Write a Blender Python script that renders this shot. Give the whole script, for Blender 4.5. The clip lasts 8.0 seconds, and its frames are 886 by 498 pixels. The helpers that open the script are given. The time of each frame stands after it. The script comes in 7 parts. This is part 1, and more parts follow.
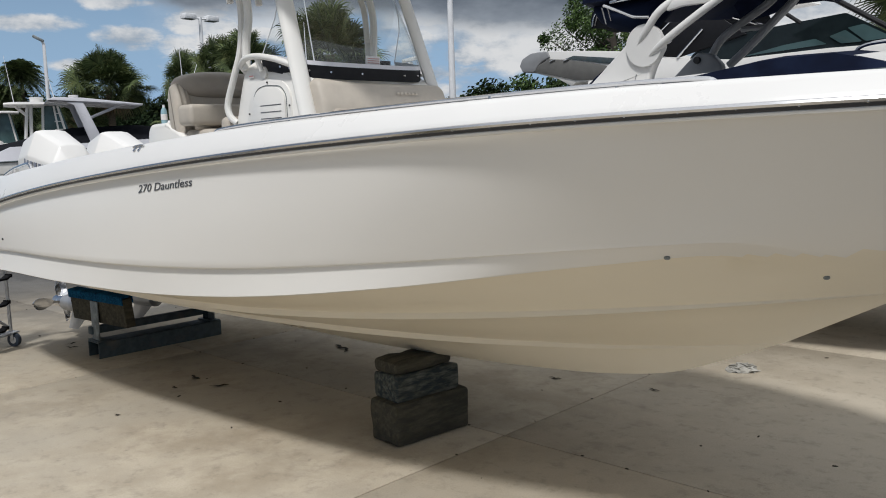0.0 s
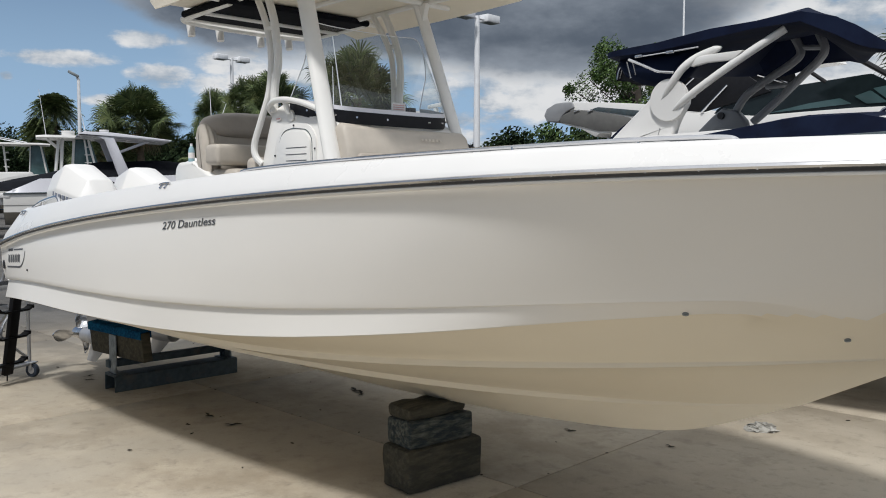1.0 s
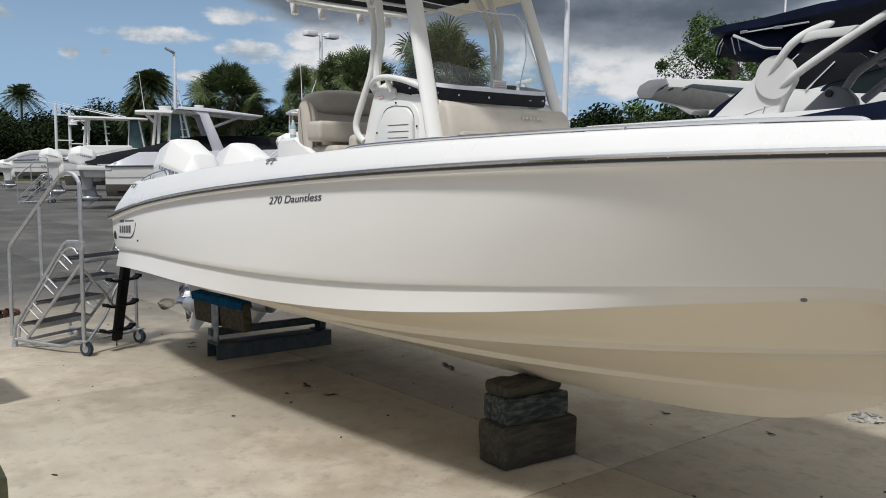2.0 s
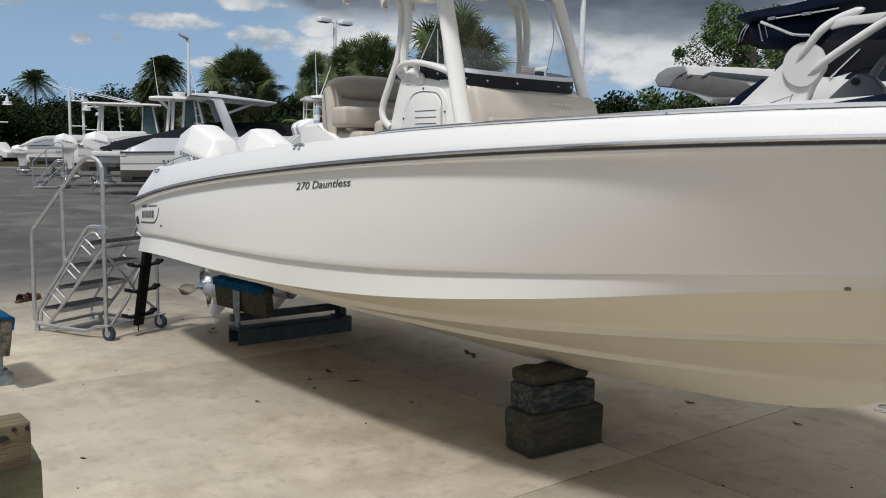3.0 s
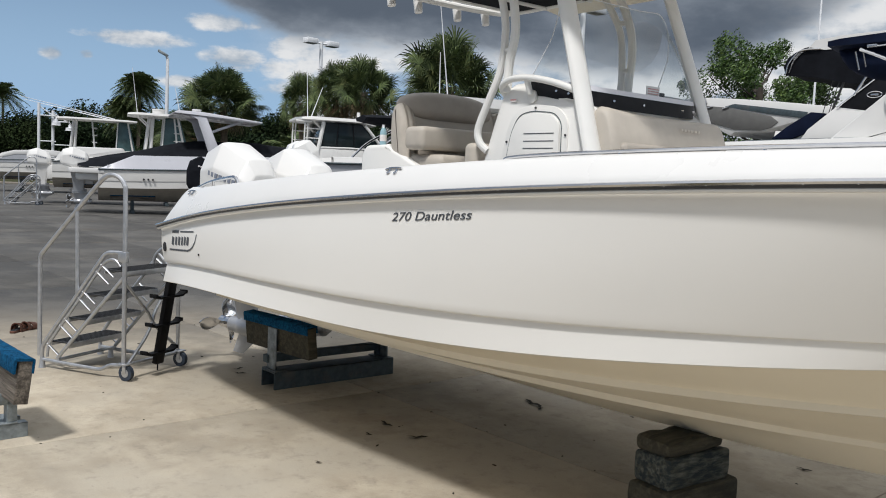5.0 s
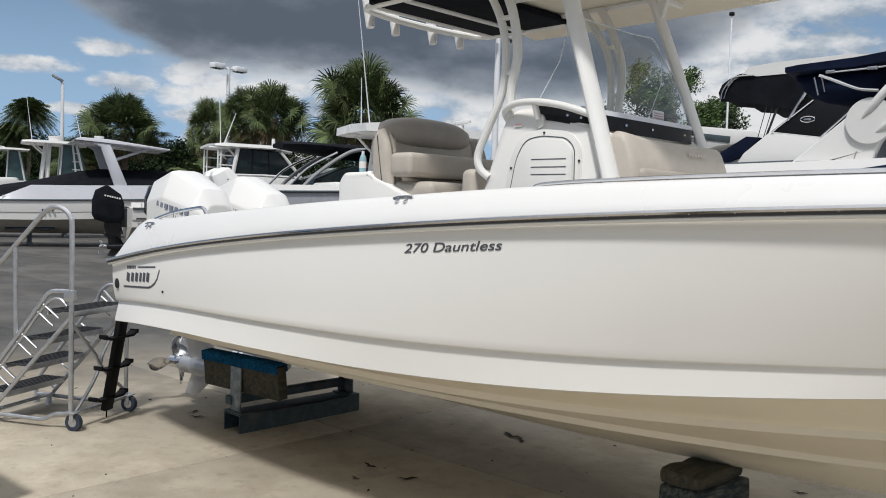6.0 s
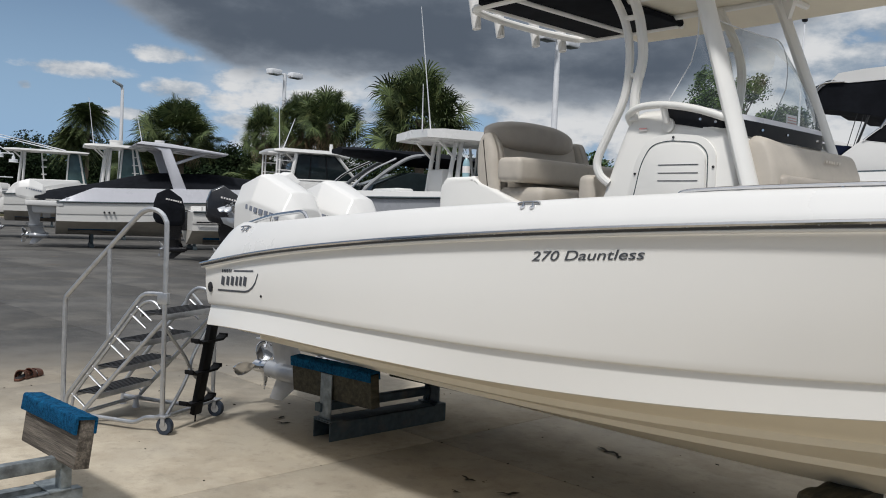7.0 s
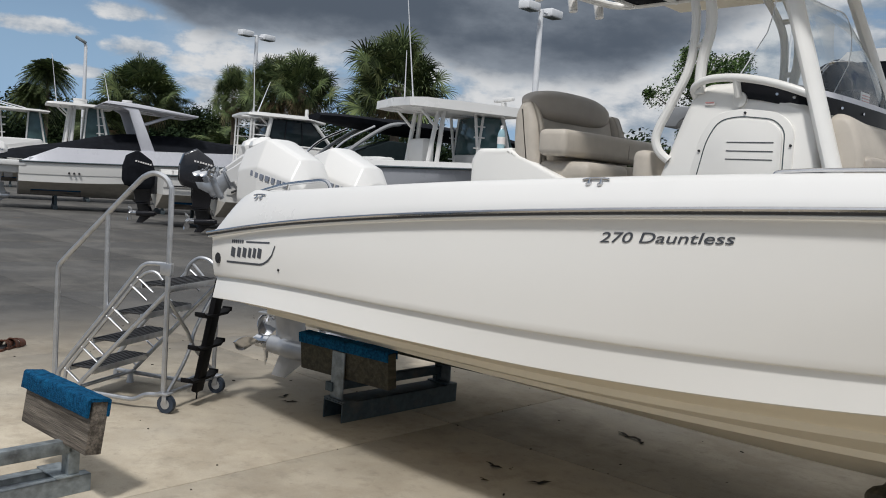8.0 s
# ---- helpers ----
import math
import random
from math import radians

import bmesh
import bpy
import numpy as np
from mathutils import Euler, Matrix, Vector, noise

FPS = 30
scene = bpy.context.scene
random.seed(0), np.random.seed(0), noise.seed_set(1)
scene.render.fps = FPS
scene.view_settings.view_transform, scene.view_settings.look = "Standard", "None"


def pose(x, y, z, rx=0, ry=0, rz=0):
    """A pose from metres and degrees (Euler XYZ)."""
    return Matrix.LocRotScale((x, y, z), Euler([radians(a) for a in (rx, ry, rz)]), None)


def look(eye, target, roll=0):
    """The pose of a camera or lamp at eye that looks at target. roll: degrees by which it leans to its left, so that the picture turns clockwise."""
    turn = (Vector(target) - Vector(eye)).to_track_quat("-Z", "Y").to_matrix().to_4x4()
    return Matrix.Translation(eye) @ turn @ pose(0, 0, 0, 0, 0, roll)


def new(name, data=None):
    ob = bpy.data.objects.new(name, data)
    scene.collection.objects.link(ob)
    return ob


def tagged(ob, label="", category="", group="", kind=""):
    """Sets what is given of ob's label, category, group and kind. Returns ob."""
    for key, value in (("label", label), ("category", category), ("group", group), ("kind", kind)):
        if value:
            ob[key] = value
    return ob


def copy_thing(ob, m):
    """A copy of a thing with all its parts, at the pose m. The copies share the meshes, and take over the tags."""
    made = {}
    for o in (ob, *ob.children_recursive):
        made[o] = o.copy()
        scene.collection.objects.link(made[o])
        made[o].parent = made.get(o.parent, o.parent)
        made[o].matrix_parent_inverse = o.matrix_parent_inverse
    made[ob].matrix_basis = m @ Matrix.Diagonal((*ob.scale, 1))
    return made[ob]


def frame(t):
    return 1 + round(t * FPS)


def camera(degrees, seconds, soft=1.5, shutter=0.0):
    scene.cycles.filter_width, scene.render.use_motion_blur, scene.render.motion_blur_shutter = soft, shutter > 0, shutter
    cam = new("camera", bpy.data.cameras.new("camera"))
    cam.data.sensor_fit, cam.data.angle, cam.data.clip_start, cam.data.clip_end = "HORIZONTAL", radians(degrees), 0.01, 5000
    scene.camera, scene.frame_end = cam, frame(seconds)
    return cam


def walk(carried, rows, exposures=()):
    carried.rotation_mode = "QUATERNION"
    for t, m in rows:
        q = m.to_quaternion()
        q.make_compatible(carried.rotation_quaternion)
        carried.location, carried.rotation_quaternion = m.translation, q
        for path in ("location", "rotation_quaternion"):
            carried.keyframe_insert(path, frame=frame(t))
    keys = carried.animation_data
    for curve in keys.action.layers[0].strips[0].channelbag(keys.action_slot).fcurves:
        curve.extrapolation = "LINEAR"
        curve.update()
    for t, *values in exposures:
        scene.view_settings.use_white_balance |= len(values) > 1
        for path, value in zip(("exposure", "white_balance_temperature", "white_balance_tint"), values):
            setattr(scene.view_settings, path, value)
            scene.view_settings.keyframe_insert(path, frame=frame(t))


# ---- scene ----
cam = camera(55.2, 8.0, soft=1.0)
PATH = [
    (0, (7.855, -3.39, 1.716), (6.425, -2.012, 1.475), -1.8),
    (0.5, (7.878, -3.363, 1.721), (6.472, -1.956, 1.514), 0.2),
    (1, (7.864, -3.392, 1.729), (6.396, -2.04, 1.593), 0.1),
    (1.5, (7.826, -3.434, 1.738), (6.265, -2.194, 1.587), -0.0),
    (3, (7.732, -3.55, 1.727), (6.133, -2.37, 1.506), 1.0),
    (3.5, (7.513, -3.548, 1.716), (5.87, -2.435, 1.465), 0.2),
    (4, (7.28, -3.551, 1.721), (5.561, -2.558, 1.472), -1.3),
    (4.5, (6.948, -3.599, 1.73), (5.349, -2.413, 1.539), 0.5),
    (4.7, (6.851, -3.665, 1.725), (5.282, -2.437, 1.546), 1.9),
    (5.8, (6.224, -3.9, 1.703), (4.727, -2.576, 1.618), 1.7),
    (6, (6.151, -3.991, 1.711), (4.741, -2.575, 1.621), 1.8),
    (6.5, (5.992, -4.142, 1.707), (4.697, -2.622, 1.604), 2.7),
    (7, (5.777, -4.162, 1.691), (4.295, -2.821, 1.614), 2.5),
    (7.5, (5.525, -4.16, 1.687), (4.098, -2.759, 1.645), 4.1),
    (8, (5.266, -4.26, 1.687), (3.85, -2.854, 1.544), 4.0),
]
LIGHT = [(0, 0.06), (1, 0.15), (1.5, 0.18), (3, 0.09), (3.5, 0.08), (4, 0.10), (4.5, 0.22), (6, 0.20), (6.5, -0.03), (7, 0.05), (7.5, 0.08), (8, 0.03)]
walk(cam, [(t, look(eye, target, roll)) for t, eye, target, roll in PATH], [(t, stops, 6200, 10) for t, stops in LIGHT])

# ---- world, sun ----
SUN = Vector((0.32, -0.55, 1.0)).normalized()
elev = math.asin(SUN.z)
world = bpy.data.worlds.new("sky")
scene.world = world
world.use_nodes = True
wn, wl = world.node_tree.nodes, world.node_tree.links
wn.clear()


def wmath(op, a, b=None, c=None, clamp=False):
    n = wn.new("ShaderNodeMath")
    n.operation, n.use_clamp = op, clamp
    for k, v in enumerate((a, b, c)):
        if v is None:
            continue
        if isinstance(v, (int, float)):
            n.inputs[k].default_value = v
        else:
            wl.new(v, n.inputs[k])
    return n.outputs[0]


def wstep(v, lo, hi):
    n = wn.new("ShaderNodeMapRange")
    n.interpolation_type = "SMOOTHSTEP"
    wl.new(v, n.inputs[0])
    n.inputs[1].default_value, n.inputs[2].default_value = lo, hi
    return n.outputs[0]


def wmix(fac, a, b):
    n = wn.new("ShaderNodeMix")
    n.data_type = "RGBA"
    wl.new(fac, n.inputs[0])
    for k, v in ((6, a), (7, b)):
        if isinstance(v, tuple):
            n.inputs[k].default_value = (*v, 1)
        else:
            wl.new(v, n.inputs[k])
    return n.outputs[2]


def wnoise(vec, scale, detail=6, rough=0.55):
    n = wn.new("ShaderNodeTexNoise")
    wl.new(vec, n.inputs["Vector"])
    n.inputs["Scale"].default_value, n.inputs["Detail"].default_value, n.inputs["Roughness"].default_value = scale, detail, rough
    return n.outputs[0]


sky = wn.new("ShaderNodeTexSky")
sky.sky_type, sky.sun_disc = "NISHITA", False
sky.sun_elevation, sky.sun_rotation = elev, math.atan2(SUN.x, SUN.y)
sky.dust_density, sky.air_density = 0.8, 1.0
coord = wn.new("ShaderNodeTexCoord")
sep = wn.new("ShaderNodeSeparateXYZ")
wl.new(coord.outputs["Generated"], sep.inputs[0])
azim = wmath("ADD", wmath("MULTIPLY", wmath("ARCTAN2", wmath("MULTIPLY", sep.outputs[1], -1.0), wmath("MULTIPLY", sep.outputs[0], -1.0)), 180 / math.pi), 180.0)
elv = wmath("MULTIPLY", wmath("ARCSINE", sep.outputs[2]), 180 / math.pi)
comb = wn.new("ShaderNodeCombineXYZ")
wl.new(azim, comb.inputs[0])
wl.new(wmath("MULTIPLY", elv, 2.0), comb.inputs[1])
flat = comb.outputs[0]
n_big, n_mid, n_fine = wnoise(flat, 0.05, 5, 0.55), wnoise(flat, 0.11, 8, 0.58), wnoise(flat, 0.34, 7, 0.6)
rag = wmath("SUBTRACT", wmath("ADD", wmath("MULTIPLY", n_mid, 0.45), wmath("MULTIPLY", n_fine, 0.55)), 0.5)
# broken cumulus, thin in the clear patch, denser low down and towards the north-east
clear = wmath("SUBTRACT", 1.0, wmath("MULTIPLY", wstep(azim, 150.0, 159.0), 0.26))
n_cum = wmath("MULTIPLY", wmath("ADD", wmath("MULTIPLY", n_big, 0.30), wmath("MULTIPLY", n_mid, 0.70)), clear)
n_cum = wmath("ADD", n_cum, wmath("MULTIPLY", wstep(azim, 130.0, 121.0), 0.07))
cover = wstep(n_cum, 0.46, 0.53)


def puff(az, el, wide, tall):
    """A ragged cloud of its own about one direction."""
    u = wmath("DIVIDE", wmath("SUBTRACT", azim, az), wide)
    v = wmath("DIVIDE", wmath("SUBTRACT", elv, el), tall)
    r = wmath("ADD", wmath("MULTIPLY", u, u), wmath("MULTIPLY", v, v))
    return wstep(wmath("ADD", wmath("SUBTRACT", 1.0, r), wmath("MULTIPLY", rag, 5.0)), 0.1, 0.9)


for az, el, wide, tall in ((161.4, 8.0, 3.6, 0.62), (166.3, 6.7, 0.85, 0.5), (164.4, 6.8, 0.6, 0.35), (170.6, 8.7, 1.8, 0.7), (156.2, 9.5, 2.6, 0.7), (151.0, 8.3, 3.2, 1.0), (147.6, 7.1, 2.8, 1.1), (151.5, 5.6, 2.0, 0.6), (155.5, 7.2, 2.6, 0.9), (158.5, 5.6, 2.0, 0.5), (143.5, 6.6, 3.0, 0.9), (134.0, 6.0, 2.2, 1.0), (129.8, 6.2, 2.8, 1.6), (124.5, 7.2, 3.4, 1.6)):
    cover = wmath("MAXIMUM", cover, puff(az, el, wide, tall))
# heavy grey bank over the yard, its lower edge rising at both ends
base_el = wmath("ADD", wmath("MULTIPLY", wstep(azim, 130.0, 143.0), 1.3), 7.3)
base_el = wmath("ADD", base_el, wmath("MULTIPLY", wstep(azim, 150.5, 165.0), 5.5))
base_el = wmath("ADD", base_el, wmath("MULTIPLY", wstep(azim, 127.0, 109.0), 6.5))
edge = wmath("ADD", wmath("SUBTRACT", elv, base_el), wmath("MULTIPLY", rag, 3.2))
bank = wmath("MULTIPLY", wstep(edge, -0.5, 1.0), wmath("MULTIPLY", wstep(azim, 106.0, 124.0), wstep(azim, 174.0, 160.0)))
# bright ragged cumulus all along the bank's lower edge
lining = wmath("MULTIPLY", wstep(wmath("ADD", edge, wmath("MULTIPLY", wmath("SUBTRACT", n_mid, 0.5), 11.0)), -2.9, -1.1), wmath("MULTIPLY", wstep(azim, 104.0, 116.0), wstep(azim, 157.0, 145.0)))
cover = wmath("MAXIMUM", cover, wmath("MULTIPLY", lining, 0.85))
over = wmath("MULTIPLY", wstep(wmath("ADD", elv, wmath("MULTIPLY", wmath("SUBTRACT", n_big, 0.5), 30.0)), 15.0, 24.0), wmath("SUBTRACT", 0.7, wmath("MULTIPLY", wmath("MULTIPLY", wstep(azim, 150.0, 162.0), wstep(azim, 230.0, 200.0)), 0.6)))
lit = wmath("ADD", wmath("ADD", wmath("MULTIPLY", n_fine, 0.45), wmath("MULTIPLY", n_mid, 0.65)), wmath("MULTIPLY", lining, 0.05))
cloud_col = wmix(wstep(lit, 0.45, 0.67), (0.27, 0.325, 0.385), (0.67, 0.66, 0.64))
depth = wmath("ADD", wmath("MULTIPLY", wmath("MINIMUM", edge, 2.4), -0.10), wmath("MULTIPLY", wmath("MAXIMUM", wmath("SUBTRACT", edge, 3.2), 0.0), 0.035))
bank_col = wmix(wstep(wmath("ADD", wmath("ADD", wmath("MULTIPLY", n_mid, 0.75), wmath("MULTIPLY", n_big, 0.25)), depth), 0.22, 0.58), (0.090, 0.108, 0.134), (0.25, 0.275, 0.305))
scaled = wn.new("ShaderNodeVectorMath")
scaled.operation = "SCALE"
wl.new(sky.outputs[0], scaled.inputs[0])
scaled.inputs["Scale"].default_value = 0.068
hazed = wmix(wstep(elv, 17.0, 0.0), scaled.outputs[0], (0.275, 0.415, 0.59))
col = wmix(cover, hazed, cloud_col)
col = wmix(bank, col, bank_col)
col = wmix(over, col, (0.245, 0.275, 0.315))
# unseen grey cloud round the rest of the horizon, added to dim the hull
behind = wmath("MULTIPLY", wstep(azim, 182.0, 215.0), wmath("SUBTRACT", 1.0, wstep(azim, 345.0, 358.0)))
col = wmix(wmath("MULTIPLY", behind, wmath("ADD", wmath("MULTIPLY", n_big, 0.5), 0.5)), col, (0.24, 0.265, 0.30))
# thin bright cloud overhead, round the veiled sun
col = wmix(wmath("MULTIPLY", wstep(elv, 27.0, 48.0), wmath("ADD", wmath("MULTIPLY", n_big, 0.5), 0.65)), col, (0.92, 0.92, 0.92))
bg = wn.new("ShaderNodeBackground")
wl.new(col, bg.inputs[0])
bg.inputs[1].default_value = 1.0
wout = wn.new("ShaderNodeOutputWorld")
wl.new(bg.outputs[0], wout.inputs[0])

sun_data = bpy.data.lights.new("sun", "SUN")
sun_data.energy, sun_data.angle, sun_data.color = 2.65, radians(6.0), (1.0, 0.955, 0.89)
sun = new("sun", sun_data)
sun.matrix_world = look(SUN * 60, (0, 0, 0))


# ---- materials ----
def material(name, base, rough=0.5, metal=0.0, var=0.08, scale=6.0, bump=0.0, bump_scale=60.0, coat=0.0, second=None, second_scale=1.2, second_lo=0.5, second_hi=0.7, rough_var=0.08, stretch=(1, 1, 1), rand=0.0, island=0.0, spec=0.5):
    m = bpy.data.materials.new(name)
    m.use_nodes = True
    nt = m.node_tree
    b = nt.nodes["Principled BSDF"]
    b.inputs["Roughness"].default_value, b.inputs["Metallic"].default_value = rough, metal
    b.inputs["Specular IOR Level"].default_value = spec
    b.inputs["Coat Weight"].default_value, b.inputs["Coat Roughness"].default_value = coat, 0.08
    tc = nt.nodes.new("ShaderNodeTexCoord")
    mp = nt.nodes.new("ShaderNodeMapping")
    mp.inputs["Scale"].default_value = stretch
    nt.links.new(tc.outputs["Object"], mp.inputs[0])

    def noise_tex(sc, det=5, ro=0.55):
        n = nt.nodes.new("ShaderNodeTexNoise")
        nt.links.new(mp.outputs[0], n.inputs["Vector"])
        n.inputs["Scale"].default_value, n.inputs["Detail"].default_value, n.inputs["Roughness"].default_value = sc, det, ro
        return n.outputs[0]

    def mix(fac, a, c):
        n = nt.nodes.new("ShaderNodeMix")
        n.data_type = "RGBA"
        nt.links.new(fac, n.inputs[0])
        for k, v in ((6, a), (7, c)):
            if isinstance(v, tuple):
                n.inputs[k].default_value = (*v, 1)
            else:
                nt.links.new(v, n.inputs[k])
        return n.outputs[2]

    def ramp(v, lo, hi, to0=0.0, to1=1.0):
        n = nt.nodes.new("ShaderNodeMapRange")
        nt.links.new(v, n.inputs[0])
        for k, x in enumerate((lo, hi, to0, to1)):
            n.inputs[k + 1].default_value = x
        return n.outputs[0]

    fine = noise_tex(scale)
    dark = tuple(max(0.0, c * (1 - var)) for c in base)
    lite = tuple(min(0.95, c * (1 + var)) for c in base)
    colour = mix(ramp(fine, 0.3, 0.7), dark, lite)
    broad = noise_tex(second_scale, 7, 0.62)
    if second:
        colour = mix(ramp(broad, second_lo, second_hi), colour, second)
    if rand:
        oi = nt.nodes.new("ShaderNodeObjectInfo")
        hsv = nt.nodes.new("ShaderNodeHueSaturation")
        nt.links.new(ramp(oi.outputs["Random"], 0, 1, 1 - rand, 1 + rand), hsv.inputs["Value"])
        nt.links.new(colour, hsv.inputs["Color"])
        colour = hsv.outputs[0]
    if island:
        gi = nt.nodes.new("ShaderNodeNewGeometry")
        hsv = nt.nodes.new("ShaderNodeHueSaturation")
        nt.links.new(ramp(gi.outputs["Random Per Island"], 0, 1, 1 - island, 1 + island), hsv.inputs["Value"])
        nt.links.new(ramp(gi.outputs["Random Per Island"], 0, 1, 0.52, 0.48), hsv.inputs["Hue"])
        nt.links.new(colour, hsv.inputs["Color"])
        colour = hsv.outputs[0]
    nt.links.new(colour, b.inputs["Base Color"])
    if rough_var:
        nt.links.new(ramp(broad, 0.3, 0.7, max(0.02, rough - rough_var), min(1, rough + rough_var)), b.inputs["Roughness"])
    if bump:
        bp = nt.nodes.new("ShaderNodeBump")
        bp.inputs["Strength"].default_value, bp.inputs["Distance"].default_value = bump, 0.01
        nt.links.new(noise_tex(bump_scale, 4), bp.inputs["Height"])
        nt.links.new(bp.outputs[0], b.inputs["Normal"])
    return m


def glass(name, tint, rough=0.02, clear_amount=0.85):
    """Thin clear sheet: see-through with a real glossy reflection."""
    m = bpy.data.materials.new(name)
    m.use_nodes = True
    nt = m.node_tree
    nt.nodes.clear()
    tr, gl, mx = nt.nodes.new("ShaderNodeBsdfTransparent"), nt.nodes.new("ShaderNodeBsdfGlossy"), nt.nodes.new("ShaderNodeMixShader")
    fr, out = nt.nodes.new("ShaderNodeLayerWeight"), nt.nodes.new("ShaderNodeOutputMaterial")
    pw, ad = nt.nodes.new("ShaderNodeMath"), nt.nodes.new("ShaderNodeMath")
    tr.inputs[0].default_value = (*tint, 1)
    gl.inputs["Roughness"].default_value = rough
    fr.inputs[0].default_value = 0.5
    pw.operation, pw.inputs[1].default_value = "POWER", 4.0
    ad.operation, ad.inputs[1].default_value, ad.inputs[2].default_value = "MULTIPLY_ADD", 0.75, 0.07
    nt.links.new(fr.outputs["Facing"], pw.inputs[0])
    nt.links.new(pw.outputs[0], ad.inputs[0])
    nt.links.new(ad.outputs[0], mx.inputs[0])
    nt.links.new(tr.outputs[0], mx.inputs[1])
    nt.links.new(gl.outputs[0], mx.inputs[2])
    nt.links.new(mx.outputs[0], out.inputs[0])
    return m


GEL = material("white_gelcoat", (0.80, 0.783, 0.745), 0.30, var=0.008, scale=1.5, coat=0.15, rough_var=0.0)
# white gelcoat with the ground's warm bounce put into its colour
GEL_LOW = material("bounce_warmed_gelcoat", (0.80, 0.735, 0.60), 0.36, var=0.02, scale=2, second=(0.77, 0.70, 0.555), second_scale=1.1, second_lo=0.5, second_hi=0.8, rough_var=0.0)
LADDER_BK = material("matt_black_polymer", (0.006, 0.006, 0.007), 0.6, var=0.2, scale=20, spec=0.15)
LINING = material("dark_grey_roof_lining", (0.13, 0.128, 0.122), 0.6, var=0.12, scale=6, spec=0.3)
# mid grey; also carries the shade on the far tower tubes
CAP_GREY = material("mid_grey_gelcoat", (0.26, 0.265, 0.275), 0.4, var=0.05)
EMBOSS = material("pale_embossed_vinyl", (0.56, 0.51, 0.445), 0.5, var=0.05)
TAR = material("black_tar", (0.010, 0.009, 0.008), 0.45, var=0.3, scale=30)
GEL_CAP = material("white_deck_gelcoat", (0.70, 0.69, 0.67), 0.3, var=0.012, scale=4, rough_var=0.05)
CREAM = material("cream_powder_coat", (0.74, 0.73, 0.70), 0.35, var=0.02, scale=8)
CANOPY_IN = material("cream_hardtop_lining", (0.72, 0.66, 0.54), 0.5, var=0.04, scale=5)
VINYL = material("taupe_marine_vinyl", (0.37, 0.33, 0.285), 0.55, var=0.05, scale=14, bump=0.12, bump_scale=420, second=(0.33, 0.295, 0.25), second_scale=3)
VINYL_LT = material("light_taupe_vinyl", (0.47, 0.425, 0.365), 0.55, var=0.05, scale=14, bump=0.12, bump_scale=420)
RUBBER = material("black_rubber", (0.018, 0.018, 0.02), 0.6, var=0.2, scale=30, bump=0.1, bump_scale=200)
BLACK_PL = material("black_plastic", (0.010, 0.010, 0.012), 0.4, var=0.2, scale=20, spec=0.2)
CANVAS_BK = material("black_canvas", (0.009, 0.010, 0.013), 0.9, var=0.3, scale=5, bump=0.4, bump_scale=9, spec=0.08)
CANVAS_NV = material("navy_canvas", (0.0055, 0.009, 0.025), 0.85, var=0.25, scale=4, bump=0.35, bump_scale=7, second=(0.009, 0.015, 0.036), second_scale=2, spec=0.1)
STEEL = material("stainless_steel", (0.62, 0.62, 0.63), 0.16, 1.0, var=0.05, scale=20, rough_var=0.06)
ALU = material("scuffed_aluminium", (0.50, 0.51, 0.53), 0.42, 0.85, var=0.12, scale=18, rough_var=0.12, second=(0.34, 0.34, 0.35), second_scale=7, second_lo=0.55, second_hi=0.75)
BLUE_RUBBER = material("blue_grey_rubber", (0.022, 0.032, 0.05), 0.55, var=0.25, scale=30)
GALV = material("galvanised_steel", (0.24, 0.27, 0.285), 0.55, 0.45, var=0.3, scale=22, second=(0.10, 0.105, 0.11), second_scale=5, bump=0.1, bump_scale=90)
GALV_DK = material("weathered_painted_steel", (0.055, 0.075, 0.085), 0.6, 0.2, var=0.3, scale=18, second=(0.12, 0.11, 0.10), second_scale=6, second_lo=0.55, second_hi=0.75, bump=0.15, bump_scale=80)
WOOD_GR = material("weathered_grey_timber", (0.15, 0.128, 0.105), 0.88, var=0.55, scale=7, stretch=(0.6, 12, 12), bump=0.8, bump_scale=16, second=(0.06, 0.05, 0.04), second_scale=1.6, second_lo=0.48, second_hi=0.62)
WOOD_DK = material("dark_stained_timber", (0.078, 0.072, 0.053), 0.85, var=0.3, scale=6, stretch=(7, 1.6, 7), bump=0.6, bump_scale=16, second=(0.052, 0.050, 0.040), second_scale=3.4, second_lo=0.45, second_hi=0.6, spec=0.15)
WOOD_BL = material("blue_green_worn_timber", (0.092, 0.097, 0.084), 0.85, var=0.6, scale=7, stretch=(7, 1.6, 7), bump=0.6, bump_scale=16, second=(0.030, 0.040, 0.045), second_scale=5.0, second_lo=0.42, second_hi=0.58, spec=0.2)
WOOD_TAN = material("tan_pine_timber", (0.125, 0.096, 0.054), 0.85, var=0.3, scale=7, stretch=(8, 1, 8), bump=0.4, bump_scale=20, second=(0.085, 0.062, 0.036), second_scale=2.6, second_lo=0.52, second_hi=0.66)
WOOD_GN = material("treated_green_timber", (0.125, 0.12, 0.064), 0.8, var=0.25, scale=7, stretch=(8, 1, 8), bump=0.4, bump_scale=20, second=(0.13, 0.12, 0.07), second_scale=2)
CARPET = material("blue_bunk_carpet", (0.009, 0.065, 0.145), 1.0, var=0.55, scale=60, bump=1.0, bump_scale=160, second=(0.014, 0.12, 0.25), second_scale=12, spec=0.05)
LETTER = material("dark_grey_vinyl_lettering", (0.062, 0.066, 0.076), 0.4, var=0.05)
LETTER_LT = material("grey_vinyl_lettering", (0.20, 0.22, 0.27), 0.4, var=0.05)
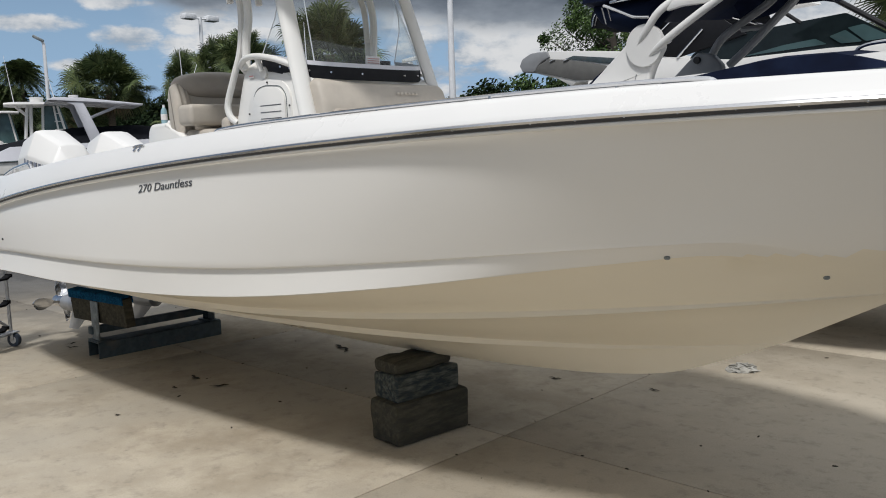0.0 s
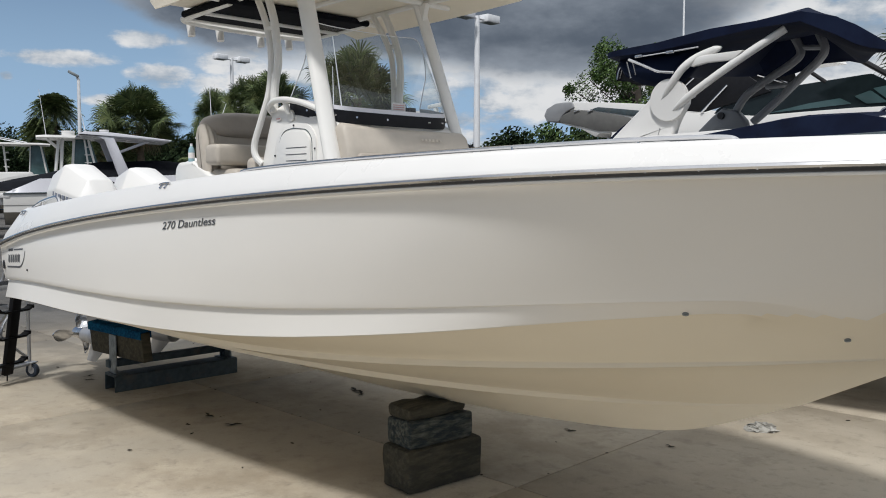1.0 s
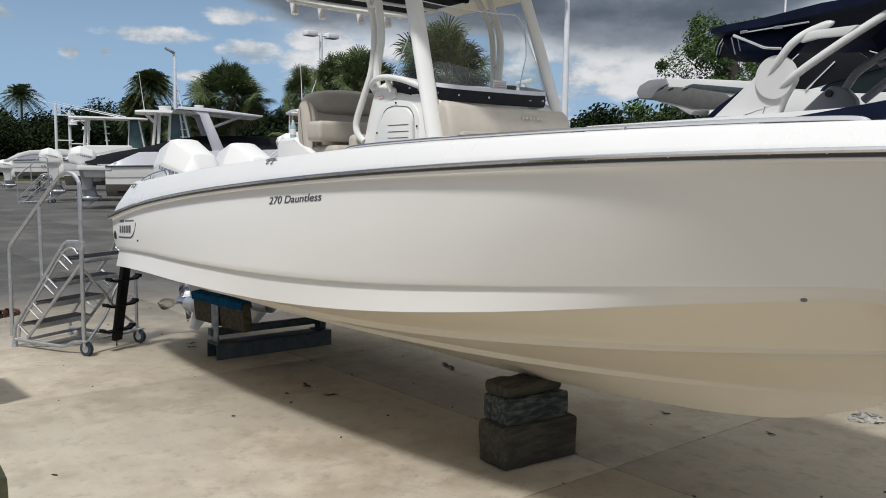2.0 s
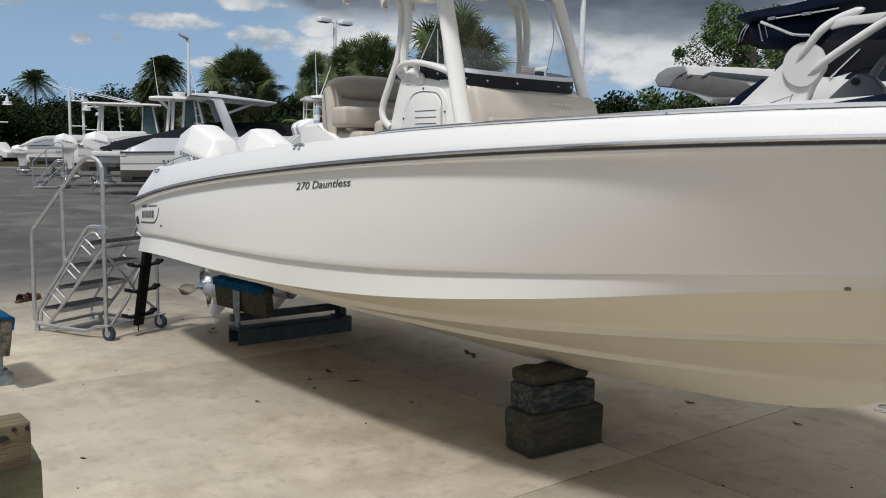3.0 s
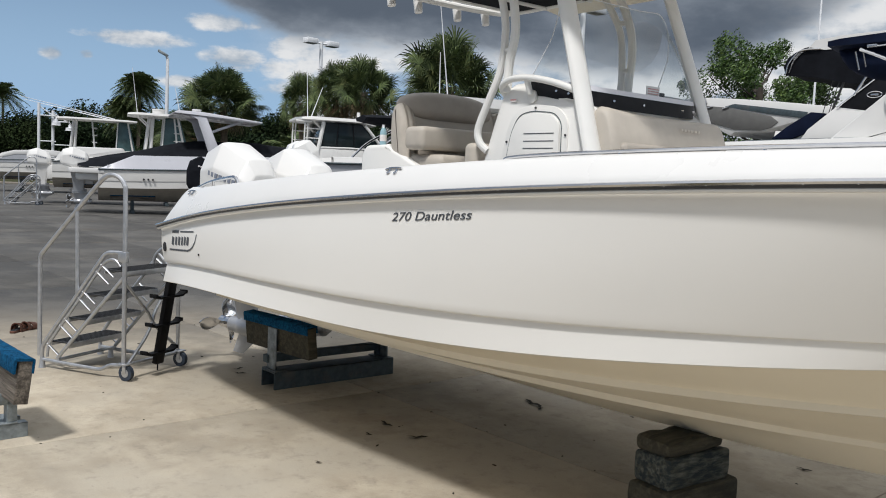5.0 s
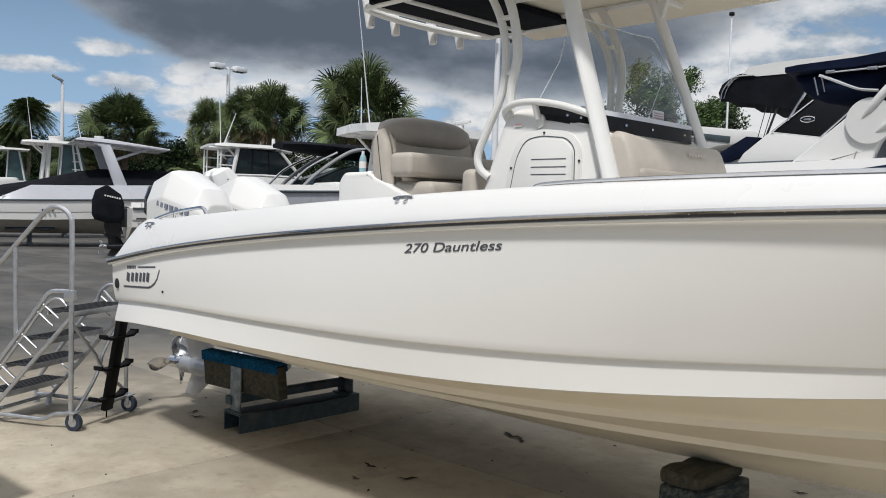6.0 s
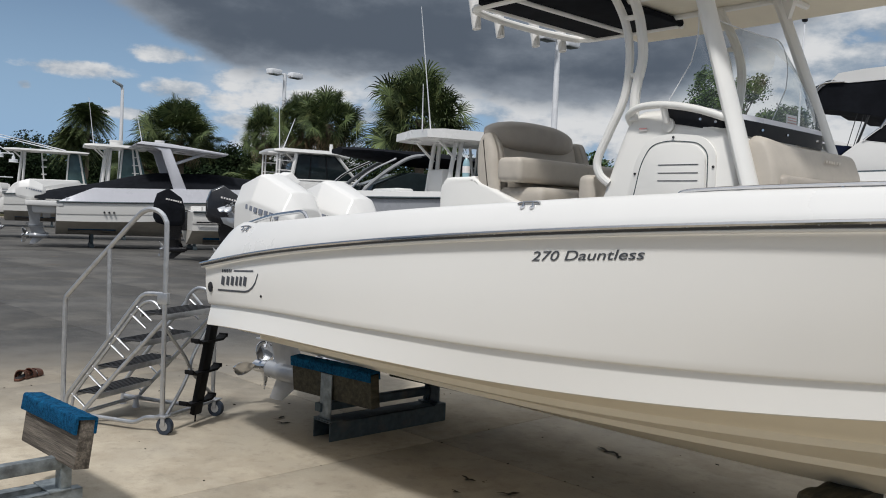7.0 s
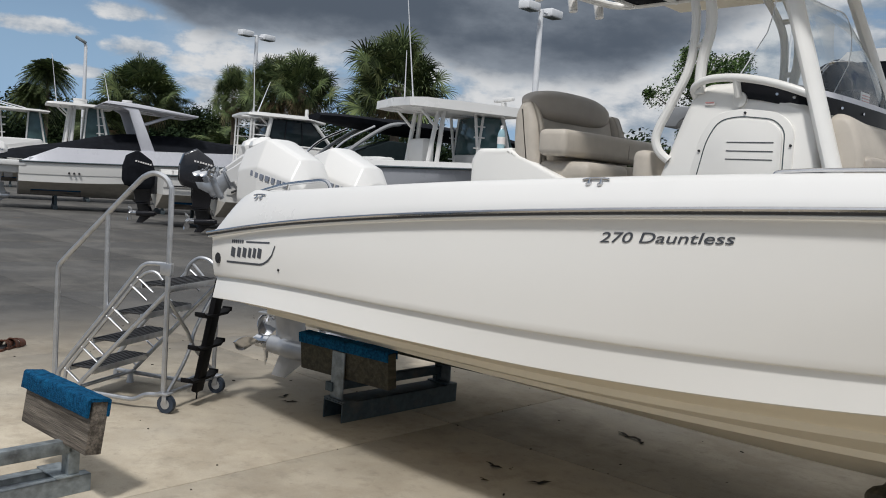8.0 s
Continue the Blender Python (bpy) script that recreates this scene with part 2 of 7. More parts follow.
SILVER = material("silver_engine_paint", (0.46, 0.47, 0.49), 0.32, 0.6, var=0.08, scale=12)
CHROME = material("polished_propeller", (0.72, 0.72, 0.73), 0.09, 1.0, var=0.05)
PALE_GEL = material("pale_grey_gelcoat", (0.62, 0.62, 0.66), 0.3, var=0.02)
GREY_GEL = material("light_grey_gelcoat", (0.42, 0.43, 0.46), 0.28, var=0.02, coat=0.3)
# yard boats' bottoms, with the shade under the hulls put into the colour
SHADE_GEL = material("shade_toned_gelcoat", (0.56, 0.525, 0.46), 0.5, var=0.1, scale=4)
DARK_GLASS = material("dark_tinted_glazing", (0.012, 0.018, 0.02), 0.06, var=0.2, spec=0.3)
TEAL_GLASS = material("green_tinted_glazing", (0.06, 0.105, 0.11), 0.05, var=0.25, scale=2)
CLEAR = glass("clear_acrylic", (0.90, 0.93, 0.94))
LEATHER = material("brown_leather", (0.085, 0.032, 0.018), 0.6, var=0.3, scale=20, bump=0.2, bump_scale=90)
RED = material("red_paint", (0.35, 0.03, 0.02), 0.5, var=0.1)
POLE = material("white_lamp_paint", (0.74, 0.75, 0.77), 0.45, var=0.05)
BARK = material("palm_bark", (0.16, 0.125, 0.09), 0.95, var=0.4, scale=6, bump=1.0, bump_scale=9, stretch=(1, 1, 4))
BARK_DK = material("dark_oak_bark", (0.05, 0.042, 0.034), 0.95, var=0.4, scale=6, bump=0.8, bump_scale=12)
FROND = material("palm_frond", (0.070, 0.098, 0.036), 0.72, var=0.5, scale=0.9, second=(0.115, 0.125, 0.045), second_scale=1.6, second_lo=0.52, second_hi=0.75, island=0.65, spec=0.3)
FROND_DRY = material("dry_palm_frond", (0.20, 0.145, 0.075), 0.8, var=0.35, scale=2, island=0.4)
LEAF = material("oak_leaf", (0.045, 0.085, 0.02), 0.5, var=0.5, scale=1.1, second=(0.09, 0.14, 0.035), second_scale=2.0, second_lo=0.5, second_hi=0.7, island=0.6, spec=0.3)
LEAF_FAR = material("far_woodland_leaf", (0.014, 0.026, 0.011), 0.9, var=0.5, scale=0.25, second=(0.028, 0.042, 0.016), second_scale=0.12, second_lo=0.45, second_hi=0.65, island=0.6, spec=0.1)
GRASS = material("dry_grass", (0.045, 0.047, 0.022), 0.95, var=0.4, scale=3, second=(0.085, 0.072, 0.042), second_scale=0.25, spec=0.1)
KERB = material("kerb_concrete", (0.32, 0.28, 0.235), 0.85, var=0.15, scale=5)
PLASTIC = material("crumpled_clear_plastic", (0.31, 0.30, 0.27), 0.5, var=0.3, scale=12)
BOTTLE = material("blue_bottle_plastic", (0.30, 0.46, 0.52), 0.15, var=0.1)
RAIL_GREY = material("dark_grey_rail_vinyl", (0.055, 0.055, 0.06), 0.35, var=0.06, spec=0.3)
DASH = material("cream_dash_gelcoat", (0.62, 0.59, 0.53), 0.4, var=0.03)
LABEL_W = material("printed_white_label", (0.80, 0.76, 0.74), 0.5, var=0.06, scale=40)
LABEL_R = material("red_label_print", (0.62, 0.30, 0.28), 0.5, var=0.1)
DEBRIS = material("dark_yard_debris", (0.03, 0.025, 0.02), 0.9, var=0.4, scale=30, spec=0.1)


def concrete_material(name):
    """Slab concrete: sandy and worn near the work bay, greyer and darker out in the yard."""
    m = bpy.data.materials.new(name)
    m.use_nodes = True
    nt = m.node_tree
    b = nt.nodes["Principled BSDF"]
    b.inputs["Specular IOR Level"].default_value = 0.25
    geo = nt.nodes.new("ShaderNodeNewGeometry")

    def tex(sc, det=6, ro=0.6):
        n = nt.nodes.new("ShaderNodeTexNoise")
        nt.links.new(geo.outputs["Position"], n.inputs["Vector"])
        n.inputs["Scale"].default_value, n.inputs["Detail"].default_value, n.inputs["Roughness"].default_value = sc, det, ro
        return n.outputs[0]

    def ramp(v, lo, hi, a=0.0, c=1.0):
        n = nt.nodes.new("ShaderNodeMapRange")
        n.interpolation_type = "SMOOTHSTEP"
        nt.links.new(v, n.inputs[0])
        for k, x in enumerate((lo, hi, a, c)):
            n.inputs[k + 1].default_value = x
        return n.outputs[0]

    def mix(fac, a, c, kind="MIX"):
        n = nt.nodes.new("ShaderNodeMix")
        n.data_type, n.blend_type = "RGBA", kind
        nt.links.new(fac, n.inputs[0])
        for k, v in ((6, a), (7, c)):
            if isinstance(v, tuple):
                n.inputs[k].default_value = (*v, 1)
            else:
                nt.links.new(v, n.inputs[k])
        return n.outputs[2]

    def add(a, c, op="ADD"):
        n = nt.nodes.new("ShaderNodeMath")
        n.operation = op
        for k, v in enumerate((a, c)):
            if isinstance(v, (int, float)):
                n.inputs[k].default_value = v
            else:
                nt.links.new(v, n.inputs[k])
        return n.outputs[0]

    sep_n = nt.nodes.new("ShaderNodeSeparateXYZ")
    nt.links.new(geo.outputs["Position"], sep_n.inputs[0])
    x_pos = sep_n.outputs[0]
    broad, mid, fine, speck = tex(0.55, 6, 0.62), tex(2.6, 7, 0.65), tex(22, 4), tex(130, 2)
    sand = mix(ramp(mid, 0.32, 0.7), (0.335, 0.285, 0.213), (0.49, 0.432, 0.338))
    sand = mix(ramp(broad, 0.42, 0.68), sand, (0.412, 0.37, 0.298))
    # colour lifted towards the bow, standing in for the brighter fill there
    bow_lift = add(ramp(add(x_pos, add(broad, 3.0, "MULTIPLY")), 4.8, 8.0, 0.0, 0.6), 0.0)
    sand = mix(bow_lift, sand, (0.56, 0.50, 0.405))
    grey = mix(ramp(mid, 0.3, 0.72), (0.041, 0.041, 0.042), (0.070, 0.069, 0.067))
    grey = mix(ramp(broad, 0.47, 0.60), grey, (0.092, 0.089, 0.084))
    far = add(add(add(sep_n.outputs[0], -1.0, "MULTIPLY"), add(sep_n.outputs[1], 0.35, "MULTIPLY")), add(broad, 2.6, "MULTIPLY"))
    # greyer past the stern; unseen dark ground elsewhere added to cut hull bounce
    far = add(far, add(add(sep_n.outputs[1], 5.6), -2.2, "MULTIPLY"), "MAXIMUM")
    far = add(far, add(add(sep_n.outputs[0], -6.9), 3.6, "MULTIPLY"), "MAXIMUM")
    colour = sand
    streak = nt.nodes.new("ShaderNodeTexNoise")
    mp = nt.nodes.new("ShaderNodeMapping")
    mp.inputs["Scale"].default_value, mp.inputs["Rotation"].default_value = (0.12, 1.6, 1), (0, 0, 0.5)
    nt.links.new(geo.outputs["Position"], mp.inputs[0])
    nt.links.new(mp.outputs[0], streak.inputs["Vector"])
    streak.inputs["Scale"].default_value, streak.inputs["Detail"].default_value = 1.1, 5
    colour = mix(ramp(streak.outputs[0], 0.52, 0.72, 0.0, 0.26), colour, (0.23, 0.205, 0.17))
    blot = tex(1.35, 9, 0.72)
    colour = mix(ramp(blot, 0.56, 0.66, 0.0, 0.34), colour, (0.20, 0.172, 0.13))
    pale = tex(0.9, 8, 0.7)
    colour = mix(ramp(pale, 0.60, 0.72, 0.0, 0.25), colour, (0.47, 0.44, 0.385))
    mott = tex(7.0, 9, 0.74)
    colour = mix(ramp(mott, 0.50, 0.68, 0.0, 0.40), colour, (0.19, 0.168, 0.135))
    colour = mix(ramp(mott, 0.42, 0.28, 0.0, 0.30), colour, (0.50, 0.465, 0.40))
    grey = mix(ramp(mott, 0.50, 0.68, 0.0, 0.5), grey, (0.108, 0.105, 0.10))
    grey = mix(ramp(streak.outputs[0], 0.54, 0.74, 0.0, 0.30), grey, (0.135, 0.127, 0.115))
    colour = mix(ramp(far, 0.4, 6.2), colour, grey)
    rust = tex(0.8, 5, 0.6)
    colour = mix(ramp(rust, 0.63, 0.72, 0.0, 0.14), colour, (0.21, 0.135, 0.075))
    colour = mix(ramp(fine, 0.62, 0.75, 0.0, 0.5), colour, (0.17, 0.15, 0.125))
    colour = mix(ramp(speck, 0.35, 0.65, 0.0, 0.22), colour, (0.22, 0.20, 0.17))
    nt.links.new(colour, b.inputs["Base Color"])
    nt.links.new(ramp(mid, 0.3, 0.7, 0.72, 0.92), b.inputs["Roughness"])
    bp = nt.nodes.new("ShaderNodeBump")
    bp.inputs["Strength"].default_value, bp.inputs["Distance"].default_value = 0.25, 0.004
    nt.links.new(add(speck, fine), bp.inputs["Height"])
    nt.links.new(bp.outputs[0], b.inputs["Normal"])
    return m


CONCRETE = concrete_material("slab_concrete")
JOINT = material("dirty_joint", (0.06, 0.054, 0.044), 0.95, var=0.3, scale=8)


# ---- mesh helpers ----
def finish(bm, sharp=32):
    bmesh.ops.recalc_face_normals(bm, faces=bm.faces)
    lim = radians(sharp)
    for f in bm.faces:
        f.smooth = True
    for e in bm.edges:
        if len(e.link_faces) == 2 and e.calc_face_angle(0) > lim:
            e.smooth = False
    return bm


def part(name, bm, mat, parent=None, label="", sharp=32):
    """One mesh object from a bmesh, in its parent's frame."""
    finish(bm, sharp)
    me = bpy.data.meshes.new(name)
    bm.to_mesh(me)
    bm.free()
    me.materials.append(mat)
    ob = new(name, me)
    if parent:
        ob.parent = parent
    if label:
        ob["label"] = label
    return ob


def thing(name, m, label, category, group="", kind=""):
    ob = new(name)
    ob.matrix_basis = m
    ob.empty_display_size = 0.2
    return tagged(ob, label, category, group, kind)


def curve1(xs, ys):
    """Smooth monotone-ish interpolation through knots."""
    xs, ys = np.array(xs, float), np.array(ys, float)
    d = np.diff(ys) / np.diff(xs)
    s = np.concatenate([[d[0]], (d[1:] * np.diff(xs)[:-1] + d[:-1] * np.diff(xs)[1:]) / (xs[2:] - xs[:-2]), [d[-1]]])

    def f(x):
        k = int(np.clip(np.searchsorted(xs, x) - 1, 0, len(xs) - 2))
        h = xs[k + 1] - xs[k]
        t = min(max((x - xs[k]) / h, 0.0), 1.0)
        return float((2 * t**3 - 3 * t**2 + 1) * ys[k] + (t**3 - 2 * t**2 + t) * h * s[k] + (-2 * t**3 + 3 * t**2) * ys[k + 1] + (t**3 - t**2) * h * s[k + 1])

    return f


def loft(rings, closed=False, caps=False, bm=None):
    bm = bm or bmesh.new()
    vs = [[bm.verts.new(p) for p in r] for r in rings]
    n = len(rings[0])
    for a, b in zip(vs, vs[1:]):
        for k in range(n if closed else n - 1):
            bm.faces.new((a[k], a[(k + 1) % n], b[(k + 1) % n], b[k]))
    if caps:
        bm.faces.new(vs[0])
        bm.faces.new(list(reversed(vs[-1])))
    return bm


def smooth_path(pts, steps=6):
    pts = [Vector(p) for p in pts]
    if len(pts) < 3:
        return pts
    out = []
    for k in range(len(pts) - 1):
        p0, p1, p2, p3 = pts[max(k - 1, 0)], pts[k], pts[k + 1], pts[min(k + 2, len(pts) - 1)]
        for j in range(steps):
            t = j / steps
            out.append(0.5 * (2 * p1 + (p2 - p0) * t + (2 * p0 - 5 * p1 + 4 * p2 - p3) * t * t + (3 * p1 - p0 - 3 * p2 + p3) * t**3))
    return out + [pts[-1]]


def tube(pts, r, seg=10, bm=None, smooth=True, flat=1.0):
    """A round (or, with flat, oval) bar along a path."""
    bm = bm or bmesh.new()
    pts = smooth_path(pts) if smooth else [Vector(p) for p in pts]
    rings, up = [], None
    for k, p in enumerate(pts):
        d = (pts[min(k + 1, len(pts) - 1)] - pts[max(k - 1, 0)]).normalized()
        if up is None:
            up = d.orthogonal().normalized() if abs(d.z) > 0.95 else Vector((0, 0, 1))
        side = d.cross(up).normalized()
        up = side.cross(d).normalized()
        rr = r[k * (len(r) - 1) // max(len(pts) - 1, 1)] if isinstance(r, (list, tuple)) else r
        rings.append([p + rr * (side * math.cos(a) + up * flat * math.sin(a)) for a in (2 * math.pi * j / seg for j in range(seg))])
    return loft(rings, True, True, bm)


def box(c, s, bevel=0.0, bm=None, m=None, seg=2):
    """A box of size s about c, with rounded edges."""
    b2 = bmesh.new()
    bmesh.ops.create_cube(b2, size=1.0, matrix=Matrix.Translation(c) @ Matrix.Diagonal((*s, 1)))
    if bevel:
        bmesh.ops.bevel(b2, geom=list(b2.edges), offset=bevel, segments=seg, affect="EDGES", profile=0.5)
    if m is not None:
        bmesh.ops.transform(b2, matrix=m, verts=b2.verts)
    if bm is None:
        return b2
    me = bpy.data.meshes.new("tmp")
    b2.to_mesh(me)
    b2.free()
    bm.from_mesh(me)
    bpy.data.meshes.remove(me)
    return bm


def prism(poly, lo, hi, axis="y", bevel=0.0, seg=2):
    """A polygon drawn in the other two axes, drawn out from lo to hi along axis."""
    bm = bmesh.new()
    put = {"y": lambda a, b, t: (a, t, b), "x": lambda a, b, t: (t, a, b), "z": lambda a, b, t: (a, b, t)}[axis]
    lo_v = [bm.verts.new(put(a, b, lo)) for a, b in poly]
    hi_v = [bm.verts.new(put(a, b, hi)) for a, b in poly]
    n = len(poly)
    bm.faces.new(lo_v)
    bm.faces.new(list(reversed(hi_v)))
    for k in range(n):
        bm.faces.new((lo_v[k], hi_v[k], hi_v[(k + 1) % n], lo_v[(k + 1) % n]))
    bmesh.ops.recalc_face_normals(bm, faces=bm.faces)
    if bevel:
        bmesh.ops.bevel(bm, geom=list(bm.edges), offset=bevel, segments=seg, affect="EDGES", profile=0.5)
    return bm


def rounded(poly, r=0.03, n=4):
    """The polygon with its corners rounded."""
    out, k = [], len(poly)
    for i in range(k):
        p, a, b = Vector(poly[i]), Vector(poly[i - 1]), Vector(poly[(i + 1) % k])
        ra = min(r, (a - p).length * 0.45, (b - p).length * 0.45)
        s, e = p + (a - p).normalized() * ra, p + (b - p).normalized() * ra
        for j in range(n + 1):
            t = j / n
            q = (1 - t) ** 2 * s + 2 * t * (1 - t) * p + t * t * e
            out.append((q.x, q.y))
    return out


def disc(c, axis, r, depth, seg=20, bm=None):
    a = Vector(axis).normalized()
    return tube([Vector(c) - a * depth / 2, Vector(c) + a * depth / 2], r, seg, bm, False)


def inset_poly(poly, r):
    """The polygon moved inwards by r along its normals."""
    n = len(poly)
    area = sum(poly[k][0] * poly[(k + 1) % n][1] - poly[(k + 1) % n][0] * poly[k][1] for k in range(n))
    sg = 1 if area > 0 else -1
    out = []
    for k in range(n):
        a, p, b = Vector(poly[k - 1]), Vector(poly[k]), Vector(poly[(k + 1) % n])
        d = ((p - a).normalized() + (b - p).normalized()).normalized()
        out.append((p.x - d.y * r * sg, p.y + d.x * r * sg))
    return out


def pillow(poly, lo, hi, r, axis="y", corner=0.05, sag=0.0):
    """A padded body with the outline poly, soft at both ends."""
    base = rounded(poly, corner, 5)
    rings = []
    ends = [(r * (1 - math.cos(a)), r * (1 - math.sin(a))) for a in (0, 0.35, 0.7, 1.05, 1.35, math.pi / 2)]
    steps = [(lo + d, i) for d, i in ends] + [(lo + (hi - lo) * t, -sag * math.sin(math.pi * t)) for t in (0.3, 0.5, 0.7)] + [(hi - d, i) for d, i in reversed(ends)]
    for t, i in steps:
        q = inset_poly(base, i)
        rings.append([(a, t, b) if axis == "y" else (t, a, b) for a, b in q])
    return loft(rings, True, True)


# ---- ground ----
PX0, PX1, PY0, PY1 = 4.58 - 9 * 3.49, 4.58 + 5 * 3.49, 0.225 - 5 * 3.1, 0.225 + 5 * 3.1
# the slab grid lies a little askew to the boat
ASKEW = Matrix.Translation((4.58, 0.225, 0)) @ Matrix.Rotation(radians(2.2), 4, "Z") @ Matrix.Translation((-4.58, -0.225, 0))


def ground_sheet():
    """One sheet to the horizon, let down under the slabs of the work bay."""
    xs, ys = [-1600, PX0 - 0.006, PX0 - 0.005, PX1 + 0.005, PX1 + 0.006, 1600], [-1600, PY0 - 0.006, PY0 - 0.005, PY1 + 0.005, PY1 + 0.006, 1600]
    return loft([[(x, y, -0.03 if i in (2, 3) and j in (2, 3) else 0.0) for j, y in enumerate(ys)] for i, x in enumerate(xs)])


ground = tagged(part("ground", ground_sheet(), CONCRETE, sharp=20), "worn grey concrete boatyard ground reaching the horizon", "ground", kind="structure")
pavement = tagged(part("pavement", box(((PX0 + PX1) / 2, (PY0 + PY1) / 2, -0.02), (PX1 - PX0, PY1 - PY0, 0.012)), JOINT), "sandy concrete slab paving with dark dirty joints", "pavement", kind="structure")

ground.matrix_basis = ASKEW
pavement.matrix_basis = ASKEW

# ---- the centre-console boat ----
RAIL_Y = curve1([0, 1, 2, 3, 4, 5, 6, 6.5, 7, 7.5, 8, 8.15], [-1.31, -1.368, -1.362, -1.322, -1.282, -1.232, -1.13, -1.015, -0.84, -0.58, -0.2, -0.0])
RAIL_Z = curve1([0, 0.5, 1, 2, 3, 4, 5, 6, 7, 8.15], [1.264, 1.342, 1.412, 1.528, 1.619, 1.691, 1.745, 1.783, 1.804, 1.815])
KN_Y = curve1([0, 0.5, 1, 2, 3, 4, 5, 6, 6.5, 7, 7.42], [-1.25, -1.315, -1.342, -1.34, -1.287, -1.20, -1.075, -0.86, -0.685, -0.41, 0])
KN_Z = curve1([0, 0.5, 1, 2, 3, 4, 5, 6, 6.5, 7, 7.42], [0.982, 1.02, 1.043, 1.062, 1.086, 1.139, 1.226, 1.324, 1.366, 1.40, 1.427])
CH_Y = curve1([0, 0.5, 1, 2, 3, 4, 5, 6, 6.5, 7, 7.3], [-1.255, -1.32, -1.342, -1.325, -1.25, -1.17, -1.045, -0.79, -0.585, -0.27, 0])
CH_Z = curve1([0, 0.5, 1, 2, 3, 4, 5, 6, 6.5, 7, 7.3], [0.821, 0.86, 0.88, 0.891, 0.91, 0.979, 1.103, 1.256, 1.32, 1.355, 1.368])
S1_Y = curve1([0, 1, 2, 3, 4, 5, 6, 6.5, 6.85], [-0.80, -0.80, -0.785, -0.765, -0.755, -0.69, -0.466, -0.25, 0])
S1_Z = curve1([0, 1, 2, 3, 4, 5, 6, 6.5, 6.85], [0.68, 0.69, 0.705, 0.735, 0.805, 0.907, 1.027, 1.09, 1.13])
S2_Y = curve1([0, 2, 3, 4, 5, 6, 6.35], [-0.45, -0.46, -0.425, -0.325, -0.2, -0.064, 0])
S2_Z = curve1([0, 2, 3, 4, 5, 6, 6.35], [0.565, 0.585, 0.605, 0.632, 0.69, 0.80, 0.86])
KEEL_Z = curve1([0, 2, 4, 5, 5.5, 5.8, 6.35], [0.44, 0.45, 0.478, 0.535, 0.585, 0.64, 0.86])
TOP_H = curve1([0, 0.06, 0.13, 0.25, 0.5, 1.2, 2.5, 4.1, 5.6, 6.7, 8.15], [0.012, 0.09, 0.18, 0.262, 0.245, 0.205, 0.168, 0.142, 0.112, 0.098, 0.085])


def stations(n=72):
    return [k / n for k in range(n + 1)]


def ease(x, lo, hi):
    t = min(1.0, max(0.0, (x - lo) / (hi - lo)))
    return t * t * (3 - 2 * t)


def half_section(s):
    """Starboard side from the rail down to the keel at station s (0 transom, 1 stem)."""
    xr, xk, xc, x1, x2 = 8.15 * s, 7.42 * s, 7.3 * s, 6.85 * s, 6.35 * s
    fade = 1 - s**6
    step = fade * (1 - 0.85 * ease(s, 0.55, 0.97))
    a, k, c = Vector((xr, RAIL_Y(xr) + 0.026 * fade, RAIL_Z(xr) - 0.010)), Vector((xk, KN_Y(xk), KN_Z(xk))), Vector((xc, CH_Y(xc), CH_Z(xc)))
    s1 = Vector((x1, S1_Y(x1), S1_Z(x1)))
    pts = [a]
    for u in (0.03, 0.06, 0.09, 0.11, 0.12, 0.13, 0.15, 0.20, 0.25, 0.36, 0.48, 0.60, 0.72, 0.84, 0.94):
        p = a.lerp(k, u)
        p.y += (0.06 * ease(s, 0.74, 0.96) * fade - 0.012 * (1 - ease(s, 0.55, 0.8))) * math.sin(math.pi * u)
        # below the rail the side falls in a little, then stands upright
        p.y += 0.010 * (1 - ease(s, 0.6, 0.9)) * ease(u, -0.04, 0.17) * (1 - max(0.0, (u - 0.12) / 0.88))
        pts.append(p)
    pts += [k, k + Vector((0, 0.004 * step, -0.008 * step)), k + Vector((0, 0.026 * step, -0.018 * step))]
    k2 = pts[-1]
    for u in (0.35, 0.7, 0.95):
        pts.append(k2.lerp(c, u))
    pts += [c, c + Vector((0, 0.012 * step, -0.006 * step)), c + Vector((0, 0.075 * step, 0.004 * step))]
    q = pts[-1]
    for u in (0.3, 0.6):
        pts.append(q.lerp(s1 + Vector((0, 0, 0.02 * fade)), u))
    end = s1 + Vector((0, -0.004 * fade, 0.036 * fade))
    # forward the knuckle and chine die away into one fair flare
    g = ease(s, 0.86, 0.98)
    if g > 0:
        mid = k.lerp(c, 0.5)
        ctrl = mid * 2 - (a + end) * 0.5
        n = len(pts)
        for i in range(n):
            t = (i / n) ** 0.8
            smooth_p = a * (1 - t) ** 2 + ctrl * 2 * t * (1 - t) + end * t * t
            pts[i] = pts[i].lerp(smooth_p, g)
    pts += [end, s1 + Vector((0, -0.002 * fade, 0)), s1 + Vector((0, 0.055 * fade, -0.004 * fade))]
    q = pts[-1]
    s2 = Vector((x2, S2_Y(x2), S2_Z(x2)))
    for u in (0.35, 0.7):
        pts.append(q.lerp(s2 + Vector((0, 0, 0.02 * fade)), u))
    pts += [s2 + Vector((0, -0.004 * fade, 0.036 * fade)), s2 + Vector((0, -0.002 * fade, 0)), s2 + Vector((0, 0.05 * fade, -0.004 * fade))]
    keel = Vector((x2, 0, KEEL_Z(x2)))
    q = pts[-1]
    pts += [q.lerp(keel, 0.5), q.lerp(keel, 0.93), keel]
    return pts


def mirrored(p):
    return Vector((p[0], -p[1], p[2]))


